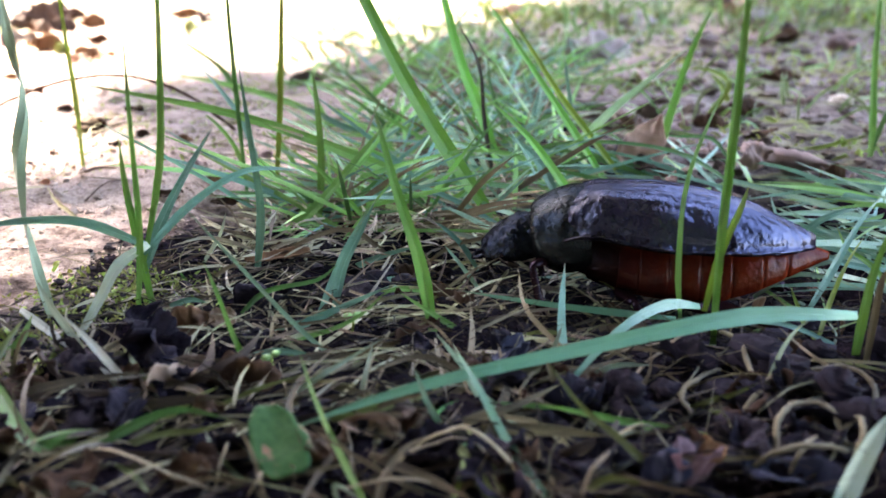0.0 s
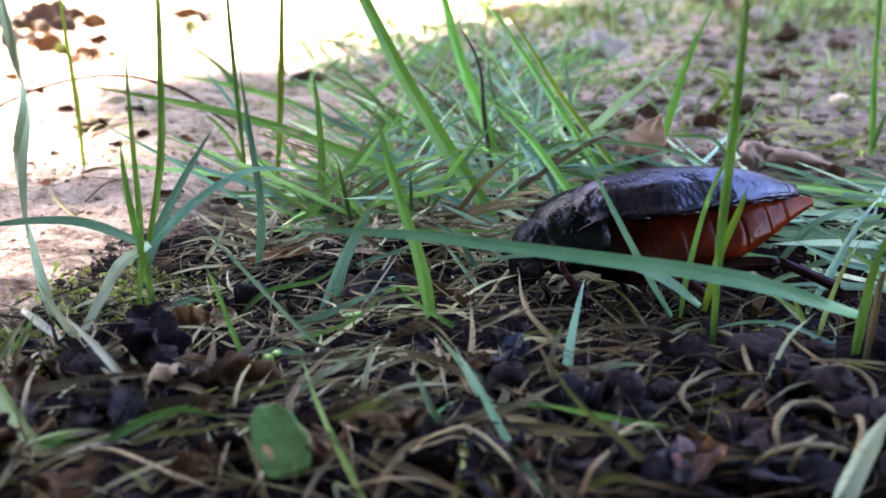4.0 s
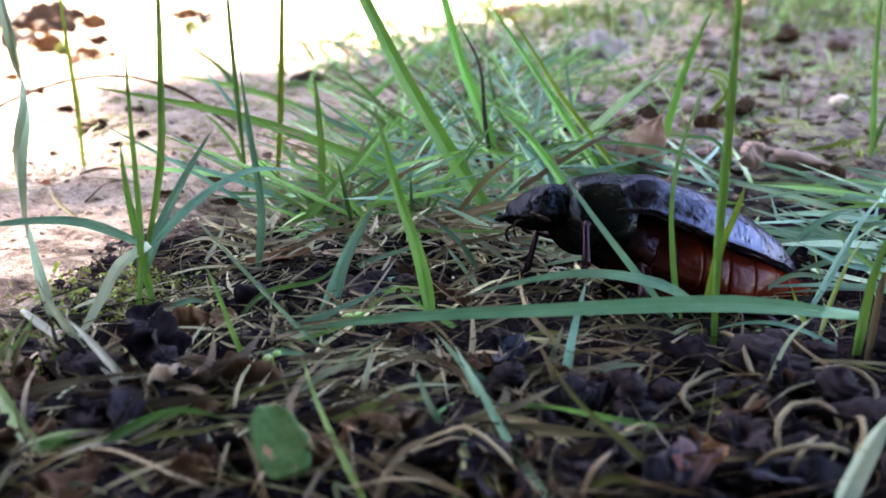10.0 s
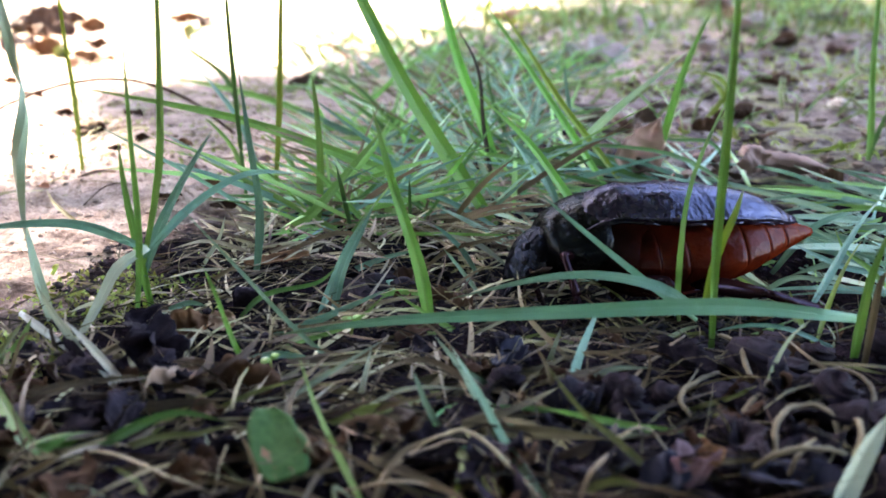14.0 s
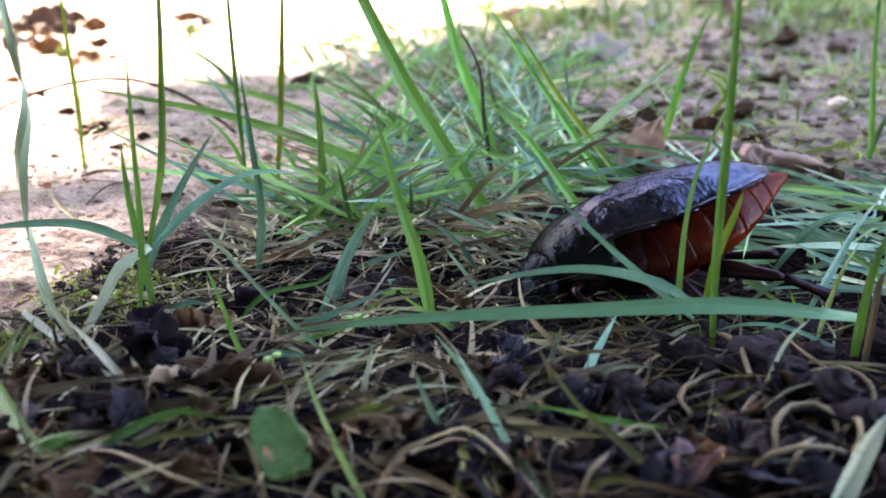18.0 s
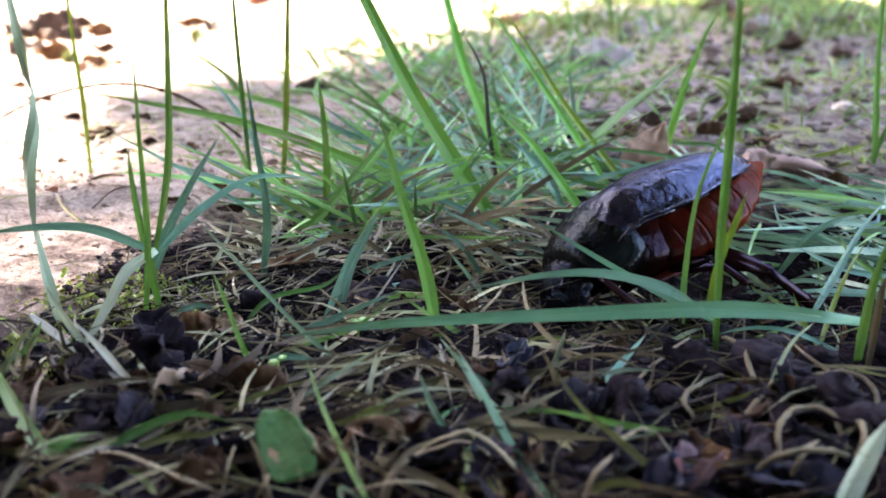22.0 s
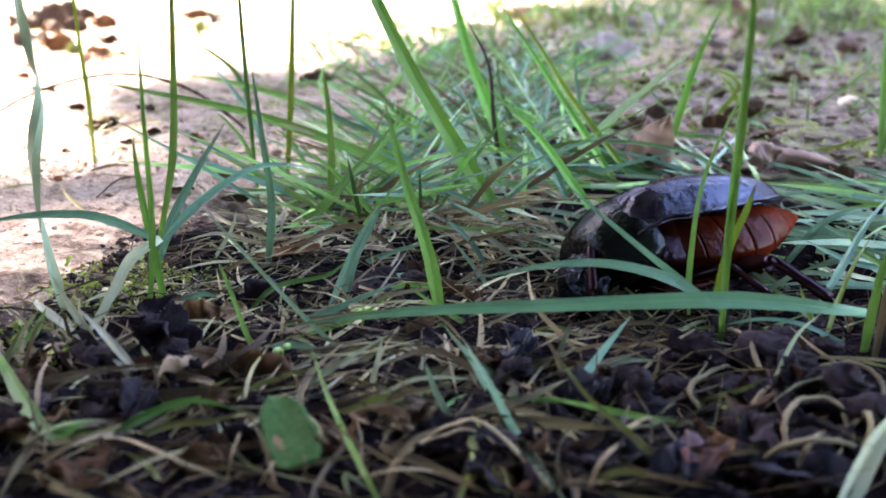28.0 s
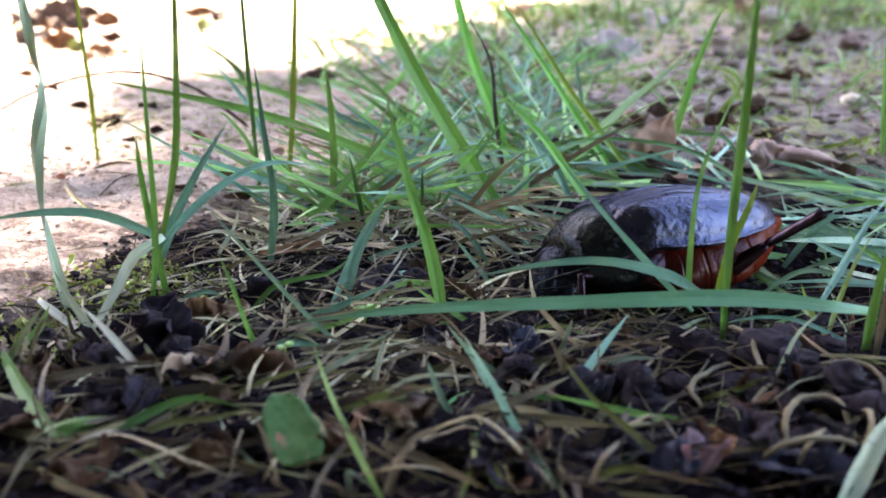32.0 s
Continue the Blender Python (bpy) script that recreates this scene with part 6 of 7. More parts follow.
scatter_blades("dead_grass", 165, 15, lambda r: (-0.038 + 0.094 * r.random() ** 1.7, 0.054 + 0.058 * r.random() ** 0.6), (4, 17), (0.15, 0.55), HAY, "matted dead grass on dark humus", (-0.02, 0.25), 0.0012, "dead grass", (0.1, 1.3))
scatter_blades("dead_grass", 130, 42, box(-48, 14, 54, 76), (5, 15), (0.5, 1.3), HAY, "flat brown decayed blades matted on humus", (-0.02, 0.3), 0.001, "dead grass", (0.3, 0.9), 0.12)
scatter_blades("rootlets", 300, 29, box(-50, 36, 54, 112), (4, 13), (0.09, 0.22), HAY, "fine pale rootlets curling over dark humus", (0.0, 0.6), 0.001, "roots", None, 0.35)
scatter_blades("dead_grass", 150, 26, box(-30, 34, 86, 118), (4, 16), (0.12, 0.45), THATCH, "dry straw heaped on dark humus", (0.0, 0.5), 0.0008, "dead grass")
scatter_blades("dead_grass", 300, 34, heaps(-0.030, 0.026, 0.110, 0.142, 150), (3, 11), (0.3, 0.8), HAYPALE, "bleached dry straw heaped before the turf", (0.0, 0.6), 0.002, "dead grass", None, 0.08)
scatter_blades("dead_grass", 95, 43, heaps(-0.002, 0.022, 0.111, 0.127, 150), (4, 12), (0.3, 0.8), HAYPALE, "bleached dry straw heaped beside the beetle", (0.0, 0.7), 0.003, "dead grass", None, 0.06)
scatter_blades("dead_grass", 110, 45, heaps(-0.030, -0.004, 0.102, 0.122, 140), (4, 13), (0.25, 0.7), HAYPALE, "pale dry straw on the edge of the humus", (0.0, 0.5), 0.002, "dead grass", None, 0.06)
scatter_blades("dead_grass", 75, 35, heaps(-0.024, 0.006, 0.066, 0.094, 110), (4, 15), (0.22, 0.62), HAYPALE, "bleached dry straw strewn over dark humus", (0.0, 0.4), 0.0012, "dead grass", (0.2, 0.9), 0.10)
scatter_blades("dead_grass", 120, 36, heaps(-0.048, -0.018, 0.062, 0.096, 120), (3, 9), (0.22, 0.6), HAYPALE, "bleached straw and stalks on dark humus", (0.0, 0.5), 0.0012, "dead grass", None, 0.10)
scatter_blades("dead_grass", 800, 16, wedge, (5, 20), (0.18, 0.55), THATCH, "dead grass stalks under the turf", (0.0, 0.25), 0.001, "dead grass")
scatter_blades("dead_grass", 70, 17, box(-56, -25, 58, 92), (3, 11), (0.15, 0.5), HAY, "dead grass on dark humus", (0.0, 0.3), 0.001, "dead grass")
scatter_blades("moss", 1000, 18, lambda r: (-0.041 + r.gauss(0, 0.005), 0.096 + r.gauss(0, 0.0035)), (1.0, 2.4), (0.35, 0.7), MOSS, "cushion of yellow-green moss on sand", (0.3, 2.0), 0, "moss")
scatter_blades("dead_grass", 150, 27, lambda r: (r.uniform(-0.085, -0.02), r.uniform(0.12, 0.24)), (4, 16), (0.2, 0.7), THATCH, "thin dry grass on the shaded edge of the sand", (0.0, 0.3), 0.001, "dead grass")
scatter_blades("moss", 500, 38, lambda r: (-0.0453 + r.gauss(0, 0.003), 0.0786 + r.gauss(0, 0.004)), (1.0, 2.6), (0.3, 0.6), MOSS, "tuft of yellow-green moss by bleached stalks", (0.3, 2.0), 0, "moss")
scatter_blades("moss", 1400, 19, lambda r: (r.uniform(-0.085, -0.01) + r.gauss(0, 0.004), r.uniform(0.15, 0.26)), (0.8, 2.4), (0.3, 0.6), MOSS, "thin moss on the sand's edge", (0.3, 2.0), 0, "moss")


def scatter_crumbs(name, count, seed, area, size, material, label):
    rng = random.Random(seed)
    verts, faces = [], []
    for i in range(count):
        x, y = area(rng)
        r = size[0] * (size[1] / size[0]) ** (rng.random() ** 2) * MM
        c = Vector((x, y, ground_z(x, y) + r * 0.2))
        b0 = len(verts)
        for k in range(2):
            for j in range(5):
                a = j * math.tau / 5 + k * 0.6
                verts.append(c + Vector((math.cos(a), math.sin(a), (-0.25, 0.35)[k])) * r * rng.uniform(0.6, 1.2))
        verts += [c + Vector((0, 0, -r * 0.7)), c + Vector((0, 0, r * rng.uniform(0.5, 0.9)))]
        for j in range(5):
            a, d = b0 + j, b0 + (j + 1) % 5
            faces += [(a, d, d + 5, a + 5), (d, a, b0 + 10), (a + 5, d + 5, b0 + 11)]
    ob = sheet_object(name, verts, faces, [0.5] * (2 * sum(len(f) for f in faces)), material, smooth=False)
    return tagged(ob, label, "soil", kind="stuff")


scatter_crumbs("soil_crumbs", 8500, 21, box(-50, 60, 53, 118), (0.12, 0.8), HUMUS, "loose dark crumbs of humus")
scatter_crumbs("soil_crumbs", 900, 31, heaps(-0.020, 0.014, 0.090, 0.116, 160), (0.25, 1.5), HUMUS, "black crumbs heaped before the beetle")
scatter_crumbs("sand_grit", 2600, 22, lambda r: (-0.040 - 0.10 * r.random() ** 1.3, r.uniform(0.085, 0.26)), (0.12, 0.7), GRIT, "loose grains of pinkish sand and grit")
scatter_blades("moss", 5200, 24, heaps(0.04, 0.36, 0.16, 0.60, 24), (1.5, 5.0), (0.4, 1.3), MOSS, "patches of yellow-green moss on shaded soil", (0.3, 2.0), 0, "moss")
scatter_blades("moss", 2600, 44, heaps(0.02, 0.46, 0.34, 0.64, 11), (4, 11), (1.0, 2.6), MOSS, "soft cushions of yellow-green moss on far soil", (0.4, 2.0), 0, "moss")
scatter_crumbs("soil_crumbs", 1500, 23, lambda r: (r.uniform(0.0, 0.2), r.uniform(0.13, 0.4)), (0.5, 2.6), EARTH, "grey-brown crumbs on the shaded soil")

scatter_crumbs("soil_crumbs", 1300, 28, lambda r: (r.uniform(-0.10, -0.02), r.uniform(0.115, 0.25)), (0.15, 0.8), SANDLUMP, "brown crumbs on the shaded edge of the sand")

# ---- the beetle ----
BS = 0.92 * MM


def profile(table, s):
    return float(np.interp(s, [a for a, _ in table], [c for _, c in table]))


def smooth_profile(table, s):
    return sum(profile(table, min(max(s + d, 0), 1)) for d in (-0.05, -0.025, 0, 0.025, 0.05)) / 5


WIDE = ((0, 6.8), (0.05, 8.1), (0.12, 9.0), (0.35, 10.0), (0.6, 9.2), (0.8, 6.9), (0.93, 3.7), (1, 0.9))
HIGH = ((0, 5.2), (0.05, 6.1), (0.14, 6.85), (0.4, 7.4), (0.7, 5.7), (0.9, 3.1), (1, 1.1))


def wing_case(parent, sign):
    """One elytron: a domed shell with a rolled rim along its outer edge."""
    bm = bmesh.new()
    nu, nv = 36, 18
    outer, inner = [], []
    for i in range(nu):
        u = i / (nu - 1)
        x, w, h = 11.6 - 34.1 * u, smooth_profile(WIDE, u), smooth_profile(HIGH, u)
        ro, ri = [], []
        for j in range(nv):
            a = math.pi / 2 * j / (nv - 4)
            if j < nv - 3:
                y, z = w * math.sin(a), h * math.cos(a) ** 0.85 if a < math.pi / 2 else 0.0
                z -= 0.10 * math.exp(-(y / 0.25) ** 2)
            else:
                k = j - (nv - 4)
                y, z = w + (0.62, 0.80, 0.30)[k - 1] * min(1.0, w / 4), (0.02, -0.16, -0.42)[k - 1]
            z += 1.8 * max(0.0, 1 - u / 0.45) ** 1.5 * min(1.0, u / 0.14) * min(1.0, y / 6.0) ** 2
            z += 0.09 * math.sin(x * 0.8 + y) * math.sin(y * 0.9 + 0.6) + 0.3
            ro.append(bm.verts.new(Vector((x, sign * (y + 0.03), z)) * BS))
            q = 0.93
            ri.append(bm.verts.new(Vector((x * 0.985, sign * (max(y, 0.05) * q + 0.03), min(z, h * 0.98) * q - 0.35)) * BS))
        outer.append(ro)
        inner.append(ri)
    for g in (outer, inner):
        for a, c in zip(g, g[1:]):
            for j in range(nv - 1):
                bm.faces.new((a[j], a[j + 1], c[j + 1], c[j]))
    for i in range(nu - 1):
        for j in (0, nv - 1):
            bm.faces.new((outer[i][j], outer[i + 1][j], inner[i + 1][j], inner[i][j]))
    for i in (0, nu - 1):
        for j in range(nv - 1):
            bm.faces.new((outer[i][j], outer[i][j + 1], inner[i][j + 1], inner[i][j]))
    bmesh.ops.recalc_face_normals(bm, faces=bm.faces)
    return part("wing_case", bm, ELYTRON, parent, "glossy black domed wing case with a bluish sheen")


def oval_loft(bm, stations, sides=24, power=0.9, origin=(0, 0, 0)):
    """Closed body through stations (x, half width, top, bottom, centre height)."""
    loops, o = [], Vector(origin)
    for x, w, top, low in stations:
        ring = []
        for k in range(sides):
            a = k * math.tau / sides
            s, c = math.sin(a), math.cos(a)
            mid = top * 0.25 + low * 0.75
            z = mid + (abs(c) ** power) * ((top - mid) if c > 0 else -(mid - low))
            y = w * math.copysign(abs(s) ** power, s)
            ring.append(bm.verts.new((Vector((x, y, z)) - o) * BS))
        loops.append(ring)
    skin(bm, loops)
    return bm


def fine_stations(rough, n):
    t = [i / (len(rough) - 1) for i in range(len(rough))]
    out = []
    for i in range(n):
        s = i / (n - 1)
        out.append(tuple(sum(float(np.interp(min(max(s + d, 0), 1), t, [r[k] for r in rough])) for d in (-0.06, 0, 0.06)) / 3 for k in range(4)))
    return out


def leg(parent, name, root, knee, foot, toe, thick, label):
    """A jointed leg: femur as the leg itself, with shin, spurs and a five-jointed foot."""
    r, k, f, t = (Vector(v) for v in (root, knee, foot, toe))
    bm = bmesh.new()
    tube(bm, [(r.lerp(k, s) - r) * BS for s in (0, 0.15, 0.4, 0.7, 0.9, 1)], [v * thick * BS for v in (0.7, 1.0, 1.15, 0.95, 0.7, 0.45)], 10, 0.7)
    femur = part(name, bm, LEG, parent, label)
    femur.location = r * BS
    bm = bmesh.new()
    tube(bm, [(k.lerp(f, s) - k) * BS for s in (-0.03, 0.1, 0.5, 0.85, 1)], [v * thick * BS for v in (0.45, 0.55, 0.58, 0.66, 0.7)], 9, 0.8)
    rng = random.Random(len(name))
    for s in (0.35, 0.5, 0.65, 0.8, 1.0, 1.0):
        p = k.lerp(f, s) - k
        d = ((f - k).normalized() * 0.8 + Vector((rng.uniform(-1, 1), rng.uniform(-1, 1), -0.5)) * 0.6) * (1.6 if s == 1.0 else 0.8)
        tube(bm, [p * BS, (p + d * 0.5) * BS, (p + d) * BS], [0.16 * BS, 0.11 * BS, 0.02 * BS], 5)
    shin = part("shin", bm, LEG, femur)
    shin.location = (k - r) * BS
    bm = bmesh.new()
    for i in range(5):
        a, c = f.lerp(t, i / 5) - k, f.lerp(t, (i + 0.92) / 5) - k
        sag = Vector((0, 0, -0.6 * math.sin(i / 5 * math.pi)))
        tube(bm, [(a + sag) * BS, ((a + c) / 2 + sag) * BS, (c + sag) * BS], [0.20 * BS, 0.22 * BS, 0.27 * BS], 7)
    e = t - k
    for side in (-0.5, 0.5):
        tube(bm, [e * BS, (e + (t - f).normalized() * 0.6 + Vector((0, side, 0))) * BS, (e + (t - f).normalized() * 1.1 + Vector((0, side * 1.3, -0.5))) * BS], [0.12 * BS, 0.09 * BS, 0.02 * BS], 5)
    tarsus = part("foot", bm, LEG, femur)
    tarsus.location = (k - r) * BS
    return femur, shin, tarsus


def build_beetle():
    beetle = new("beetle")
    beetle.empty_display_size = 0.01
    tagged(beetle, "large glossy black water beetle with a rust-red belly crawling through grass", "beetle")
    p = {"beetle": beetle}
    wing_case(beetle, 1)
    wing_case(beetle, -1)
    bm = bmesh.new()
    tube(bm, [Vector(v) * BS for v in ((11.0, 0, 5.6), (10.0, 0, 6.2), (8.8, 0, 6.75))], [1.3 * BS, 0.9 * BS, 0.1 * BS], 8, 0.25)
    part("scutellum", bm, PRONOTUM, beetle)
    # chest
    bm = bmesh.new()
    oval_loft(bm, fine_stations([(11.5, 6.0, 2.5, -4.0), (8, 7.2, 3.5, -6.0), (5, 7.3, 3.5, -6.8), (2, 6.8, 3.2, -6.9), (-1, 5.8, 2.6, -6.4), (-4, 4.0, 1.5, -5.0)], 14))
    part("chest", bm, CHEST, beetle, "dark red-brown underside of the thorax")
    bm = bmesh.new()
    tube(bm, [Vector(v) * BS for v in ((7.5, 0, -6.2), (3, 0, -8.0), (-3, 0, -8.7), (-8, 0, -8.4))], [0.9 * BS, 0.8 * BS, 0.5 * BS, 0.1 * BS], 8, 0.8)
    part("keel", bm, CHEST, beetle)
    # abdomen with its plates
    piv = (-3.0, 0.0, -1.5)
    table = [(4.5, 7.3, 1.8, -7.0), (1.5, 8.5, 2.0, -7.8), (-2, 8.9, 2.2, -8.2), (-7, 9.4, 2.2, -8.4), (-12, 8.7, 2.1, -7.3), (-17, 6.2, 1.5, -5.2), (-21, 3.2, 0.6, -3.3), (-25.4, 0.3, -0.9, -1.5)]
    bm = bmesh.new()
    oval_loft(bm, [(x, w * 0.965, t, b * 0.96) for x, w, t, b in fine_stations(table, 30)], origin=piv)
    abdomen = part("abdomen", bm, BELLY, beetle, "rust-red ringed abdomen")
    abdomen.location = Vector(piv) * BS
    xs = [4.2, 1.4, -2.2, -6.4, -10.6, -14.6, -18.3, -24.9]
    st = fine_stations(table, 76)
    for a, c in zip(xs, xs[1:]):
        rows = [s for s in st if c - 0.35 <= s[0] <= a]
        bm = bmesh.new()
        loops = []
        for i, (x, w, t, b) in enumerate(rows):
            flare = 1.0 + 0.012 * (i / (len(rows) - 1)) ** 2 - (0.022 if i == len(rows) - 1 else 0)
            ring = []
            for k in range(29):
                ang = math.pi * (0.17 + 1.66 * k / 28)
                s, co = math.sin(ang), math.cos(ang)
                mid = t * 0.25 + b * 0.75
                z = mid + (abs(co) ** 0.9) * ((t - mid) if co > 0 else -(mid - b)) * flare
                y = w * math.copysign(abs(s) ** 0.9, s) * flare
                z += 0.15 * math.exp(-((k - 9) / 1.4) ** 2) + 0.15 * math.exp(-((k - 19) / 1.4) ** 2) + 0.10 * math.sin(k * 1.3 + a)
                ring.append((Vector((x, y, z)) - Vector(piv)) * BS)
            loops.append(ring)
        vs = [[bm.verts.new(v) for v in r] for r in loops]
        wi = [[bm.verts.new(v * 0.95) for v in r] for r in loops]
        for g in (vs, wi):
            for r0, r1 in zip(g, g[1:]):
                for k in range(28):
                    bm.faces.new((r0[k], r0[k + 1], r1[k + 1], r1[k]))
        for i in (0, len(vs) - 1):
            for k in range(28):
                bm.faces.new((vs[i][k], vs[i][k + 1], wi[i][k + 1], wi[i][k]))
        for i in range(len(vs) - 1):
            for k in (0, 28):
                bm.faces.new((vs[i][k], vs[i + 1][k], wi[i + 1][k], wi[i][k]))
        bmesh.ops.recalc_face_normals(bm, faces=bm.faces)
        part("belly_plate", bm, BELLY, abdomen)
    p["abdomen"] = abdomen
    # pronotum and head turn about the neck joint
    neck = (9.0, 0.0, 1.5)
    bm = bmesh.new()
    oval_loft(bm, fine_stations([(7.9, 8.4, 6.5, -4.2), (9.6, 8.7, 6.75, -5.2), (12.2, 8.0, 6.2, -5.6), (14.4, 6.9, 5.1, -4.6), (15.7, 6.2, 4.3, -3.2), (16.3, 5.3, 3.4, -2.4)], 18), 28, origin=neck)
    pronotum = part("pronotum", bm, PRONOTUM, beetle, "dull bluish-black neck shield")
    pronotum.location = Vector(neck) * BS
    p["pronotum"] = pronotum
    bm = bmesh.new()
    oval_loft(bm, fine_stations([(14.8, 4.3, 2.9, -2.3), (16.2, 5.0, 3.5, -2.8), (18.0, 5.0, 3.5, -3.1), (19.8, 4.6, 2.9, -3.0), (21.4, 4.0, 1.9, -2.8), (22.7, 3.1, 0.9, -2.6), (23.6, 1.9, 0.0, -2.2)], 20), 24, origin=neck)
    head = part("head", bm, BLACK, beetle, "black beetle head pointing to the ground")
    head.location = Vector(neck) * BS
    p["head"] = head
    nk = Vector(neck)
    for s in (1, -1):
        bm = bmesh.new()
        bmesh.ops.create_uvsphere(bm, u_segments=18, v_segments=12, radius=0.9 * BS)
        bmesh.ops.scale(bm, vec=(1.05, 0.8, 1.0), verts=bm.verts)
        bmesh.ops.translate(bm, vec=(Vector((18.8, 3.45 * s, 1.2)) - nk) * BS, verts=bm.verts)
        part("eye", bm, EYE, head, "shiny black bulging eye")
        bm = bmesh.new()
        tube(bm, [(Vector(v) - nk) * BS for v in ((22.4, 1.5 * s, -1.5), (23.8, 1.6 * s, -1.8), (24.8, 1.0 * s, -2.1), (25.2, 0.2 * s, -2.3))], [0.8 * BS, 0.65 * BS, 0.4 * BS, 0.05 * BS], 8, 0.6)
        part("jaw", bm, BLACK, head)
        bm = bmesh.new()
        tube(bm, [(v - nk) * BS for v in smooth_line(((21.0, 2.4 * s, -2.2), (22.4, 3.2 * s, -2.6), (22.9, 3.2 * s, -3.6), (22.4, 2.8 * s, -4.8)), 9)], [0.22 * BS] * 8 + [0.12 * BS], 6)
        part("feeler", bm, FEELER, head, "thin brown jointed feeler")
        bm = bmesh.new()
        tube(bm, [(v - nk) * BS for v in smooth_line(((20.4, 4.0 * s, -1.2), (21.0, 5.0 * s, -1.6), (20.4, 5.8 * s, -2.0)), 7)], 0.20 * BS, 6)
        tube(bm, [(Vector(v) - nk) * BS for v in ((20.4, 5.7 * s, -2.0), (19.8, 6.0 * s, -2.3), (19.1, 6.2 * s, -2.6), (18.5, 6.3 * s, -2.8))], [0.2 * BS, 0.34 * BS, 0.34 * BS, 0.1 * BS], 8)
        part("antenna", bm, FEELER, head)
    for s, side in ((1, "near"), (-1, "far")):
        p["front_" + side] = leg(beetle, "front_leg", (12.5, 3.6 * s, -3.0), (15.5, 8.4 * s, -3.6), (14.0, 9.6 * s, -9.0), (16.0, 10.5 * s, -12.5), 0.95, "short dark reddish front leg")
        p["mid_" + side] = leg(beetle, "middle_leg", (3.5, 4.6 * s, -7.0), (2.0, 11.0 * s, -7.6), (-0.5, 12.6 * s, -12.5), (-3.0, 14.5 * s, -14.5), 1.0, "dark reddish middle leg")
        p["hind_" + side] = leg(beetle, "hind_leg", (-4.0, 5.0 * s, -7.6), (-14.0, 9.8 * s, -8.2), (-22.0, 8.4 * s, -9.6), (-26.8, 9.8 * s, -12.4), 1.45, "long dark reddish hind leg with a fringed foot")
    return p


BEETLE = build_beetle()


